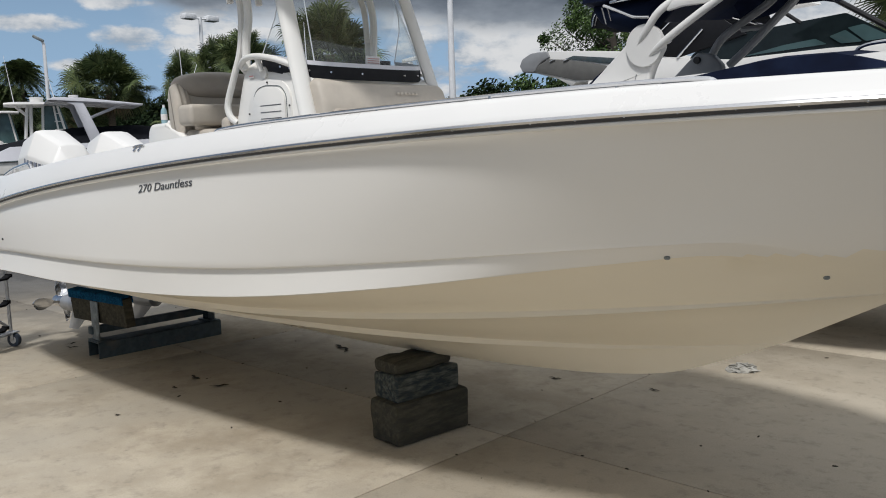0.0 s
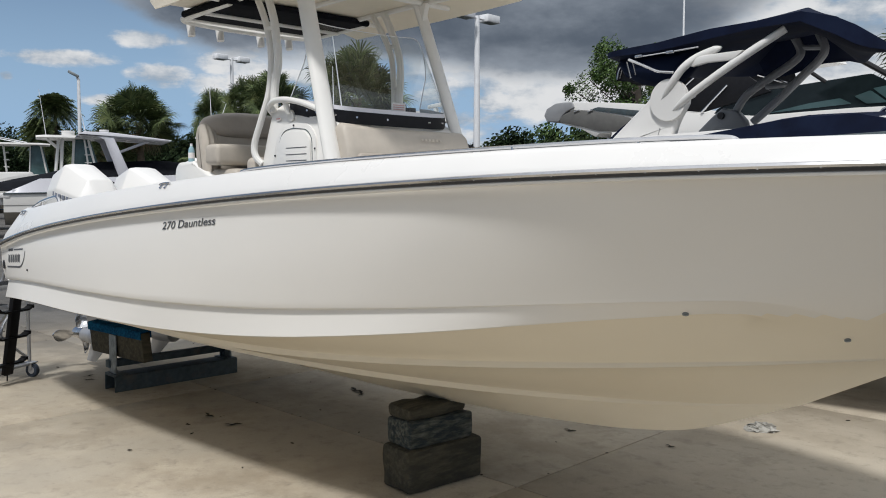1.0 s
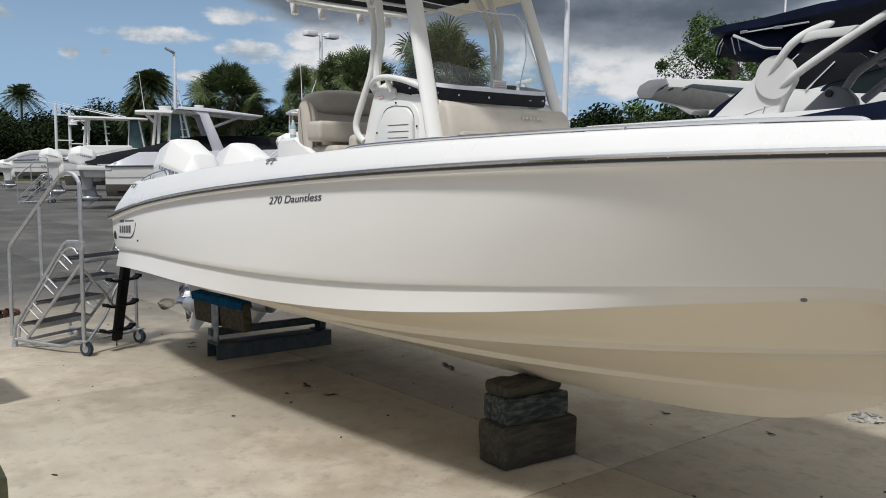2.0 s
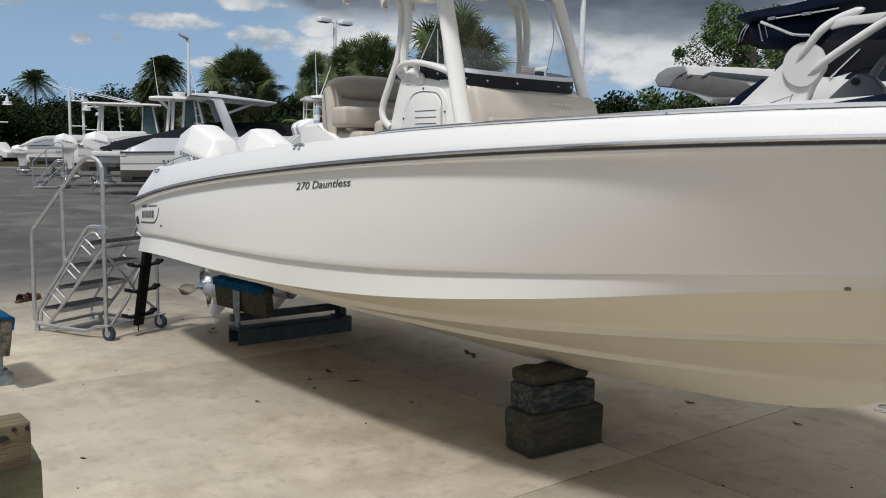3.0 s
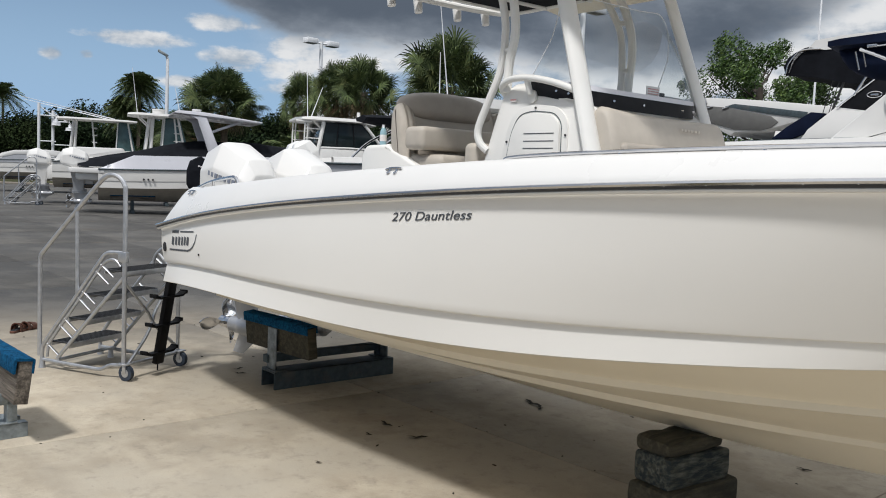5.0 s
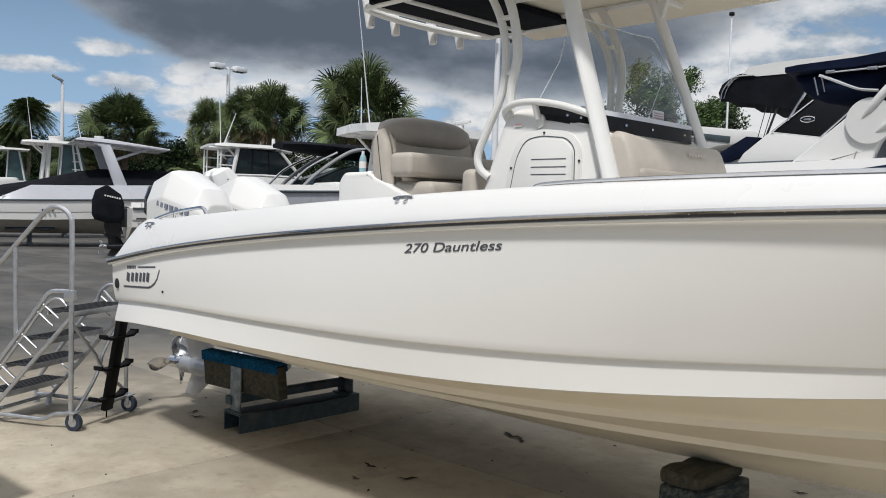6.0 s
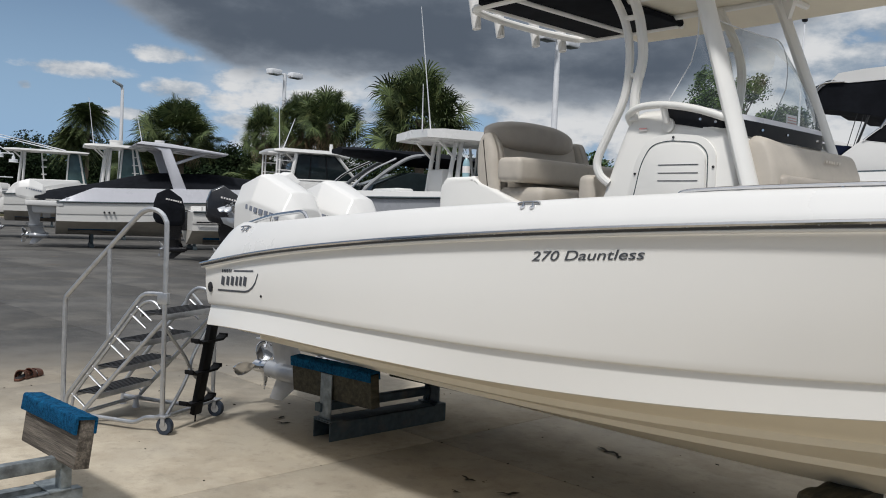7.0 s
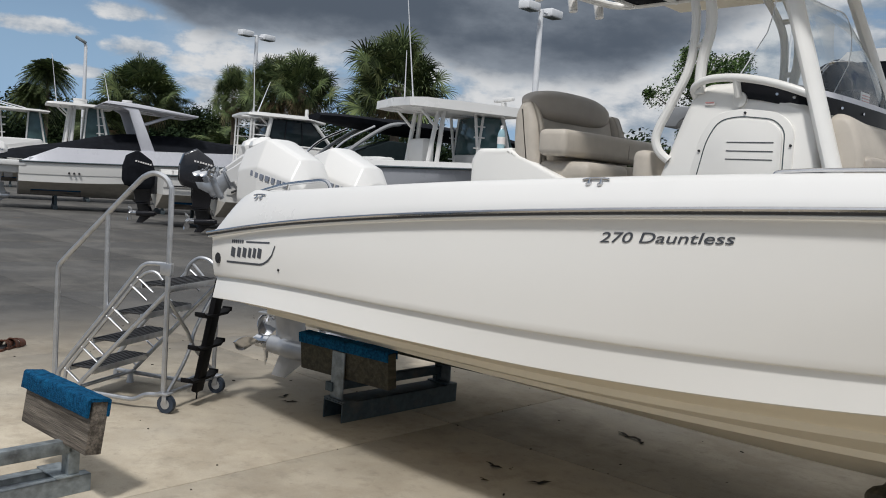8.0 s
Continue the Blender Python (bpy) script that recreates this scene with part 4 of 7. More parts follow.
canopy = part("hardtop", canopy_mesh(), CANOPY_IN, boat, "cream moulded fibreglass hardtop", sharp=30)
part("canvas_pocket", box((2.385, 0, CAN_Z - 0.03), (0.67, 1.20, 0.05), 0.02), CANVAS_BK, canopy, "black canvas storage pocket under the hardtop")
for y in (-0.5, 0.0, 0.5):
    part("roof_beam", tube([(2.1, y, CAN_Z - 0.01), (4.1, y, CAN_Z - 0.01)], 0.022, 8, smooth=False), CREAM, canopy)
for x in (2.62, 3.45):
    part("roof_beam", tube([(x, -0.72, CAN_Z - 0.012), (x, 0.72, CAN_Z - 0.012)], 0.022, 8, smooth=False), CREAM, canopy)
rear = part("rear_frame", tube([(2.7, -0.56, 2.975), (2.1, -0.56, 2.97), (1.965, -0.53, 2.97), (1.92, -0.44, 2.97), (1.875, -0.17, 2.97), (1.87, 0.17, 2.97), (1.90, 0.44, 2.97), (1.95, 0.53, 2.97), (2.1, 0.56, 2.97), (2.7, 0.56, 2.975)], 0.023, 10), CREAM, canopy, "cream tubular rear frame")
part("rear_bar", tube([(2.04, -0.55, 2.97), (2.04, 0.55, 2.97)], 0.018, 8, smooth=False), CREAM, rear)
part("rear_bar", tube([(2.35, -0.56, 2.96), (2.35, 0.56, 2.96)], 0.018, 8, smooth=False), CREAM, rear)
for x, y in ((1.88, -0.43), (1.835, -0.17), (1.825, 0.19), (1.86, 0.43)):
    hb = tube([(x - 0.06, y, 3.18), (x - 0.03, y, 3.04), (x, y, 2.88)], [0.042, 0.036, 0.028], 12, smooth=False)
    part("rod_holder", hb, GEL_CAP, canopy, "white tubular rod holder")
for sgn in (-1, 1):
    line = [(3.93, 1.6), (3.83, 1.9), (3.655, 2.42), (3.505, 2.86), (3.455, 3.0)] if sgn < 0 else [(3.92, 1.6), (3.72, 2.15), (3.59, 2.5), (3.44, 2.89), (3.395, 3.0)]
    leg = part("front_leg", tube([(x, sgn * (0.55 - 0.06 * (z - 1.6) / 1.4), z) for x, z in line], 0.056 if sgn < 0 else 0.05, 16, flat=0.6), CREAM, canopy, "cream oval front leg of the hardtop")
    tx = line[-1][0]
    part("leg_gusset", prism([(tx - 0.03, 3.0), (tx + 0.11, 3.0), (tx + 0.075, 2.88), (tx + 0.04, 2.88)], 0.46 * sgn, 0.50 * sgn, "y", 0.004), CREAM, leg)
    a = [(3.04, 0.53, 1.90), (2.99, 0.55, 1.95), (2.975, 0.55, 2.03), (3.035, 0.535, 2.18), (3.10, 0.515, 2.35), (3.11, 0.50, 2.55), (3.085, 0.50, 2.70), (3.015, 0.49, 2.84), (2.90, 0.48, 3.0)]
    b = [(3.175, 0.525, 2.22), (3.165, 0.515, 2.30), (3.168, 0.51, 2.40), (3.19, 0.50, 2.54), (3.175, 0.50, 2.68), (3.127, 0.49, 2.82), (3.03, 0.48, 3.0)]
    part("rear_leg", tube([(x, y * sgn, z) for x, y, z in a], 0.022, 10), CREAM, canopy, "cream bent rear leg")
    part("rear_leg", tube([(x, y * sgn, z) for x, y, z in b], 0.026, 10), CREAM, canopy, "cream bent rear leg")
    for z, xa, xb in ((2.46, 3.11, 3.18), (2.76, 3.06, 3.15)):
        part("leg_rung", tube([(xa, 0.502 * sgn, z), (xb, 0.502 * sgn, z)], 0.015, 8, smooth=False), CREAM, canopy)


# ---- outboard motors ----
def cowl_mesh():
    """Faceted engine cover with softened edges."""
    rings = []
    for x, zt, zb, w, wt in ((-0.88, 1.74, 1.50, 0.11, 0.08), (-0.80, 1.895, 1.42, 0.19, 0.12), (-0.52, 1.985, 1.37, 0.246, 0.150), (-0.17, 1.835, 1.38, 0.222, 0.120), (-0.085, 1.70, 1.45, 0.165, 0.10)):
        zm = zb + (zt - zb) * 0.62
        prof = [(-w * 0.86, zb), (-w, zb + 0.08), (-w, zm), (-wt, zt - 0.012), (-wt * 0.5, zt)]
        rings.append([(x, y, z) for y, z in prof] + [(x, -y, z) for y, z in reversed(prof)])
    bm = loft(rings, True, True)
    bmesh.ops.recalc_face_normals(bm, faces=bm.faces)
    bmesh.ops.bevel(bm, geom=[e for e in bm.edges if e.calc_face_angle(0) > 0.06], offset=0.014, segments=3, affect="EDGES", profile=0.6)
    return bm


def outboard(y, name="outboard_motor", cowl_mat=GEL_CAP, letter_mat=LETTER_LT, low=SILVER, label="", at=None, group="", mid_mat=None, tall=1.0):
    """Origin on the transom line, axis forward; built upright."""
    th = thing(name, at or pose(0, y, 0), label, "outboard motor", group)
    cm = cowl_mesh()
    for v in cm.verts:
        v.co.z = 1.98 + (v.co.z - 1.98) * tall
    cw = part("cowling", cm, cowl_mat, th, sharp=35)
    lb = bmesh.new()
    for k in range(7):
        x0 = -0.595 + 0.060 * k
        z0 = 1.700 - 0.012 * k
        yy = -0.2495 + 0.07 * max(0.0, x0 + 0.5) if x0 > -0.5 else -0.2495 + 0.19 * (-0.5 - x0)
        box((0, 0, 0), ((0.044, 0.034, 0.038)[k % 3], 0.008, 0.040), 0.0, lb, pose(x0 + 0.015, yy, z0, 0, 11, 0))
    part("lettering_bars", lb, letter_mat, cw)
    part("midsection", loft([[(x, yy * wy, z) for x, yy in ((x0, -1), (x1, -1), (x1, 1), (x0, 1))] for z, x0, x1, wy in ((1.42, -0.62, -0.08, 0.16), (1.2, -0.58, -0.16, 0.12), (0.9, -0.52 - 0.06 * (tall > 1), -0.22 + 0.08 * (tall > 1), 0.075), (0.66, -0.50 - 0.04 * (tall > 1), -0.24 + 0.06 * (tall > 1), 0.06))], True, True), mid_mat or cowl_mat, th)
    part("mount_bracket", box((-0.05, 0, 1.12), (0.24, 0.30, 0.52), 0.04), mid_mat or cowl_mat, th)
    gc = bmesh.new()
    tube([(-0.42, 0, 0.32), (-0.36, 0, 0.32), (-0.2, 0, 0.32), (0.0, 0, 0.32), (0.1, 0, 0.325), (0.15, 0, 0.33)], [0.045, 0.075, 0.085, 0.082, 0.05, 0.012], 14, gc)
    loft([[(x, yy, z) for x, yy in ((x0, 0), (x0 + 0.08, -w), (x1 - 0.08, -w), (x1, 0), (x1 - 0.08, w), (x0 + 0.08, w))] for z, x0, x1, w in ((0.68, -0.50, -0.02, 0.055), (0.55, -0.36, -0.02, 0.04), (0.36, -0.32, 0.06, 0.035))], True, True, gc)
    loft([[(x, yy, z) for x, yy in ((x0, 0), ((x0 + x1) / 2, -w), (x1, 0), ((x0 + x1) / 2, w))] for z, x0, x1, w in ((0.28, -0.26, 0.06, 0.022), (0.07, -0.36, -0.20, 0.008))], True, True, gc)
    bmesh.ops.translate(gc, vec=(-0.13, 0, 0.015), verts=gc.verts)
    part("gearcase", gc, low, th, "silver gearcase with skeg" if low is SILVER else "black gearcase with skeg")
    part("splash_plate", box((-0.32, 0, 0.60), (0.44, 0.26, 0.014), 0.005), low, th)
    part("splash_plate", box((-0.36, 0, 0.64), (0.34, 0.20, 0.012), 0.005), low, th)
    prop = part("propeller", tube([(-0.70, 0, 0.34), (-0.66, 0, 0.34), (-0.57, 0, 0.34), (-0.51, 0, 0.34)], [0.03, 0.055, 0.06, 0.06], 14), CHROME, th, "polished propeller hub")
    for k in range(3):
        rows = []
        for r, w, tw, back in ((0.045, 0.045, 36, 0.0), (0.075, 0.075, 42, 0.004), (0.105, 0.095, 48, 0.010), (0.135, 0.104, 53, 0.018), (0.162, 0.098, 57, 0.028), (0.184, 0.078, 60, 0.038), (0.198, 0.046, 62, 0.046), (0.204, 0.012, 63, 0.050)):
            row = []
            for u in (-1, -0.7, -0.35, 0, 0.35, 0.7, 1):
                a = radians(tw)
                cup = 0.022 * u * u * min(1.0, r / 0.12)
                row.append(Vector((-0.50 + 0.7 * w * u * math.cos(a) - back + cup, 0.7 * w * u * math.sin(a) + 0.03 * (r / 0.2) ** 2, r)))
            rows.append(row)
        bm = loft(rows)
        r2 = bmesh.ops.extrude_face_region(bm, geom=list(bm.faces))
        for g in r2["geom"]:
            if isinstance(g, bmesh.types.BMVert):
                g.co.x += 0.006
        bmesh.ops.transform(bm, matrix=Matrix.Translation((-0.09, 0, 0.335)) @ Matrix.Diagonal((1.12, 1.12, 1.12, 1)) @ Matrix.Rotation(radians(98 + 120 * k), 4, "X"), verts=bm.verts)
        part("blade", bm, CHROME, prop)
    return th


outboard(0, at=pose(0.0, -0.33, 0, 0, 0, 10), label="white outboard motor with grey lettering bars on the boat's transom", group="twin white outboards")
outboard(0, at=pose(0.0, 0.285, -0.02, 0, 0, 10), label="white outboard motor with grey lettering bars on the boat's transom", group="twin white outboards")


# ---- things round the boat ----
def plank(name, size, m, mat, label, group="", bevel=0.012, wear=0.008, seed=1, category="timber"):
    """A sawn timber with worn, uneven edges; its long side is local x or y as sized."""
    bm = box((0, 0, size[2] / 2), size, bevel, seg=2)
    bmesh.ops.subdivide_edges(bm, edges=[e for e in bm.edges if e.calc_length() > 0.08], cuts=4, use_grid_fill=True)
    for v in bm.verts:
        v.co += noise.noise_vector(v.co * 9 + Vector((seed * 7.3, 0, 0))) * wear
    ob = part(name, bm, mat, None, sharp=40)
    ob.matrix_basis = m
    return tagged(ob, label, category, group)


TIM = "timber stack under the keel"
plank("timber_block", (0.26, 0.56, 0.25), pose(4.165, -0.065, 0.004, 0, 0, -3), WOOD_DK, "dark oil-stained timber block at the foot of the keel stack", TIM, 0.02, 0.010, 1)
plank("timber_block", (0.235, 0.475, 0.16), pose(4.155, -0.075, 0.252, 0, 0, -3), WOOD_BL, "worn blue-grey timber block in the keel stack", TIM, 0.022, 0.012, 2)
plank("timber_block", (0.22, 0.43, 0.078), pose(4.145, -0.085, 0.412, 1, 0, -4), WOOD_DK, "worn rounded timber cap under the keel", TIM, 0.026, 0.012, 3)
TIM2 = "loose timber stack"
plank("timber_block", (0.30, 0.52, 0.20), pose(3.83, -3.09, 0.0, 0, 0, 2), WOOD_GN, "greenish treated timber at the bottom of a loose stack", TIM2, 0.008, 0.005, 4)
plank("timber_block", (0.25, 0.44, 0.215), pose(3.83, -3.065, 0.203, 0, 0, -2), WOOD_GN, "greenish treated timber in a loose stack", TIM2, 0.008, 0.005, 5)
tan_block = plank("timber_block", (0.175, 0.39, 0.185), pose(3.93, -3.095, 0.42, 0, 0, 3), WOOD_TAN, "tan pine timber block with dark knots atop a stack", TIM2, 0.008, 0.005, 6)

rngt = random.Random(4)
for y, z, ry, rz in ((-0.108, 0.160, 0.060, 0.011), (-0.020, 0.158, 0.007, 0.012), (0.022, 0.150, 0.015, 0.019), (0.050, 0.165, 0.013, 0.012), (0.090, 0.134, 0.024, 0.012), (0.132, 0.164, 0.009, 0.010), (0.182, 0.162, 0.008, 0.012)):
    blot = [(y + ry * math.cos(a) * rngt.uniform(0.75, 1.15), z + rz * math.sin(a) * rngt.uniform(0.75, 1.15)) for a in (2 * math.pi * k / 14 for k in range(14))]
    part("tar_mark", prism(rounded(blot, 0.004, 2), 0.080, 0.0935, "x"), TAR, tan_block)


def channel(a, b, w, h, t=0.008, bm=None):
    """A steel channel with its web up, from a to b (level)."""
    bm = bm or bmesh.new()
    a, b = Vector(a), Vector(b)
    d = (b - a).normalized()
    s = d.cross(Vector((0, 0, 1))).normalized()
    m = Matrix((s, d, Vector((0, 0, 1)))).transposed().to_4x4()
    m.translation = (a + b) / 2
    ln = (b - a).length
    box((0, 0, h / 2 - t / 2), (w, ln, t), 0.002, bm, m, 1)
    for k in (-1, 1):
        box((k * (w / 2 - t / 2), 0, 0), (t, ln, h), 0.002, bm, m, 1)
    return bm


def boat_stand(m, mat, carpet_label, label, w=1.06):
    """Bunk stand: twin base channels, cross bar, posts and two carpeted boards. Local y runs across the boat."""
    th = thing("boat_stand", m, label, "boat stand", "bunk stands")
    ch = 0.10
    for x in (-0.08, 0.10):
        part("base_channel", channel((x, -w / 2 - 0.06, ch / 2), (x, w / 2 + 0.06, ch / 2), 0.085, ch), mat, th)
    part("tie_plate", box((0.01, -w / 2 + 0.06, ch + 0.005), (0.28, 0.12, 0.01), 0.002), mat, th)
    part("tie_plate", box((0.01, w / 2 - 0.06, ch + 0.005), (0.28, 0.12, 0.01), 0.002), mat, th)
    part("cross_bar", box((0.10, 0, 0.27), (0.07, w - 0.06, 0.075), 0.006), mat, th)
    for k in (-1, 1):
        y = k * (w / 2 - 0.03)
        part("post", box((0.09, y, 0.19 + ch / 2), (0.09, 0.06, 0.38 - ch), 0.004), mat, th)
        bb = box((0, 0, -0.025), (0.86, 0.085, 0.285), 0.006)
        bmesh.ops.transform(bb, matrix=pose(-0.02, y, 0.455, -7 * k, 0, 0), verts=bb.verts)
        board = part("bunk_board", bb, WOOD_GR, th, "weathered timber bunk board")
        cb = prism(rounded([(-0.060, -0.055), (-0.060, 0.036), (-0.048, 0.048), (0.048, 0.048), (0.060, 0.036), (0.060, -0.05), (0.046, -0.05), (0.046, 0.03), (-0.046, 0.03), (-0.046, -0.055)], 0.006, 2), -0.438, 0.438, "x")
        bmesh.ops.subdivide_edges(cb, edges=[e for e in cb.edges if e.calc_length() > 0.3], cuts=24)
        for v in cb.verts:
            v.co += noise.noise_vector(v.co * 30) * 0.003
        bmesh.ops.transform(cb, matrix=pose(-0.02, y, 0.542, -7 * k, 0, 0), verts=cb.verts)
        part("carpet", cb, CARPET, board, carpet_label)
    return th


def stern_stand():
    """The loaded stand: deep base channels, short upright and cross bar on the rear channel, angled boards."""
    th = thing("boat_stand", pose(0.575, -0.02, 0, 0, 0, 2), "dark painted steel bunk stand with carpeted boards under the stern", "boat stand", "bunk stands")
    part("base_channel", channel((0.0, -0.59, 0.07), (0.0, 0.595, 0.07), 0.21, 0.14, 0.010), GALV_DK, th)
    for y in (-0.53, 0.53):
        part("tie_plate", box((0.0, y, 0.146), (0.225, 0.11, 0.010), 0.002), GALV_DK, th)
    part("cross_bar", box((-0.075, 0.0, 0.225), (0.07, 1.16, 0.065), 0.006), GALV_DK, th, "dark steel cross bar")
    part("cross_post", box((-0.075, 0.56, 0.17), (0.07, 0.06, 0.05), 0.004), GALV_DK, th)
    for k in (-1, 1):
        part("post", box((-0.005, 0.555 * k, 0.315), (0.135, 0.012, 0.34), 0.003), GALV, th, "steel upright outside the bunk board")
        part("post", box((-0.066, 0.535 * k, 0.315), (0.014, 0.05, 0.34), 0.003), GALV_DK, th)
        m = pose(0.015, 0.50 * k, 0.43, -6 * k, 0, 5)
        board = part("bunk_board", box((0, 0, -0.01), (0.87, 0.085, 0.245), 0.006, None, m), WOOD_DK, th, "dark weathered timber bunk board")
        cb = prism(rounded([(-0.053, -0.028), (-0.053, 0.036), (-0.046, 0.044), (0.046, 0.044), (0.053, 0.036), (0.053, -0.024), (0.0445, -0.024), (0.0445, 0.028), (-0.0445, 0.028), (-0.0445, -0.028)], 0.006, 2), -0.44, 0.44, "x")
        bmesh.ops.subdivide_edges(cb, edges=[e for e in cb.edges if e.calc_length() > 0.3], cuts=24)
        for v in cb.verts:
            v.co += noise.noise_vector(v.co * 30) * 0.003
        bmesh.ops.transform(cb, matrix=m @ Matrix.Translation((0, 0, 0.094)), verts=cb.verts)
        part("carpet", cb, CARPET, board, "blue marine carpet strip")
    return th


stern_stand()
boat_stand(pose(0.925, -3.10, 0, 0, 0, 4) @ Matrix.Diagonal((0.85, 1, 0.93, 1)), GALV, "frayed blue carpet strip", "empty galvanised bunk stand with blue carpeted boards", 1.12)


# rolling step ladder
def step_ladder():
    th = thing("rolling_ladder", pose(-0.93, -1.95, 0, 0, 0, 29.7), "aluminium rolling step ladder with four dark treads and one handrail", "step ladder")
    W = 0.66
    bar = lambda name, pts, r=0.017, par=th, sm=True, label="": part(name, tube(pts, r, 10, smooth=sm), ALU, par, label)
    bar("handrail", [(-0.01, 0, 0.10), (-0.01, 0, 0.55), (-0.01, 0, 0.88), (0.0, 0, 0.945), (0.04, 0, 1.0), (0.38, 0, 1.345), (0.61, 0, 1.575), (0.67, 0, 1.625), (0.74, 0, 1.65), (0.82, 0, 1.632), (0.872, 0, 1.575), (0.885, 0, 1.48), (0.888, 0, 0.9), (0.892, 0, 0.12)], 0.019)
    bar("rail_post", [(0.385, 0.0, 1.345), (0.40, 0, 0.66)], 0.017, sm=False)
    upper = lambda z: 0.035 + (z - 0.20) / 1.25
    for b in (0.0, W):
        if b == 0:
            bar("stringer", [(0.02, b, 0.02), (0.02, b, 0.15), (upper(0.24), b, 0.24), (upper(0.6), b, 0.60), (upper(0.94), b, 0.94), (0.70, b, 1.015), (0.78, b, 1.03), (0.885, b, 1.03)], 0.017)
            bar("stringer", [(0.075, b, 0.10), (0.085, b, 0.17), (upper(0.24) + 0.05, b, 0.24), (upper(0.6) + 0.05, b, 0.60), (upper(0.90) + 0.05, b, 0.90), (0.73, b, 0.965), (0.80, b, 0.965), (0.85, b, 0.92)], 0.012)
        else:
            bar("stringer", [(0.02, b, 0.02), (0.02, b, 0.15), (upper(0.24), b, 0.24), (upper(0.6), b, 0.60), (upper(0.92), b, 0.90)], 0.016)
            bar("guard_loop", [(0.60, b, 0.86), (0.63, b, 0.95), (0.70, b, 1.015), (0.78, b, 1.02), (0.85, b, 0.98), (0.885, b, 0.90), (0.888, b, 0.60), (0.888, b, 0.12)], 0.016)
            bar("brace", [(0.66, b, 0.98), (0.76, b, 0.885)], 0.011, sm=False)
        bar("stringer", [(0.19, b, 0.10), (0.53, b, 0.465), (0.885, b, 0.84)], 0.016, sm=False)
        bar("base_tube", [(0.02, b, 0.07), (0.25, b, 0.065), (0.55, b, 0.06), (0.66, b, 0.065), (0.76, b, 0.11), (0.90, b, 0.12)], 0.016)
        for z in (0.215, 0.385, 0.445, 0.63, 0.69, 0.865, 0.925):
            part("tread_bracket", tube([(upper(z) + 0.03, b, z), (upper(z) + 0.165, b, z - 0.095)], 0.0105, 8, smooth=False, flat=0.6), ALU, th)
    for k in range(4):
        a0, z0 = 0.105 + 0.186 * k, 0.232 + 0.2165 * k
        dpt = 0.20 if k < 3 else 0.235
        tr = part("tread", box((a0 + dpt / 2, W / 2, z0), (dpt, W - 0.03, 0.012), 0.003), RUBBER, th, "dark ribbed rubber tread")
        part("tread_edge", box((a0 + 0.006, W / 2, z0 - 0.016), (0.012, W - 0.03, 0.036), 0.003), ALU, tr)
        part("tread_edge", box((a0 + dpt - 0.004, W / 2, z0 - 0.02), (0.012, W - 0.03, 0.045), 0.003), ALU, tr)
        for j in range(5):
            part("tread_rib", box((a0 + 0.03 + j * (dpt - 0.06) / 4, W / 2, z0 + 0.008), (0.012, W - 0.06, 0.006), 0.002), RUBBER, tr)
    # two bowed tubes cross between the back posts
    bar("cross_brace", [(0.888, 0.02, 0.78), (0.888, 0.16, 0.64), (0.888, 0.27, 0.53), (0.888, 0.325, 0.45), (0.888, 0.42, 0.35), (0.888, 0.64, 0.18)], 0.013)
    bar("cross_brace", [(0.888, 0.64, 0.80), (0.888, 0.44, 0.61), (0.888, 0.355, 0.50), (0.888, 0.33, 0.43), (0.888, 0.24, 0.30), (0.888, 0.03, 0.10)], 0.013)
    bar("cross_tube", [(0.89, 0, 0.12), (0.89, W, 0.12)], 0.015, sm=False)
    bar("cross_tube", [(0.19, 0, 0.085), (0.19, W, 0.085)], 0.014, sm=False)
    part("clamp_plate", box((0.875, 0.0, 1.0), (0.085, 0.042, 0.085), 0.006), ALU, th)
    for a, b in ((0.02, 0.0), (0.02, W), (0.19, W * 0.92)):
        part("rubber_foot", tube([(a, b, 0.09), (a, b, 0.03), (a, b, 0.0)], [0.018, 0.024, 0.03], 12, smooth=False), ALU, th)
    for a, b in ((0.90, 0.0), (0.90, W)):
        ca = part("caster", box((a, b, 0.135), (0.10, 0.08, 0.012), 0.003), ALU, th)
        part("fork", box((a + 0.015, b - 0.024, 0.10), (0.035, 0.006, 0.07), 0.002), ALU, ca)
        part("fork", box((a + 0.015, b + 0.024, 0.10), (0.035, 0.006, 0.07), 0.002), ALU, ca)
        part("wheel", disc((a + 0.02, b, 0.064), (0, 1, 0), 0.064, 0.036, 24), BLUE_RUBBER, ca, "dark blue-grey caster wheel")
        part("wheel_hub", disc((a + 0.02, b, 0.064), (0, 1, 0), 0.034, 0.040, 18), ALU, ca)
    return th


step_ladder()


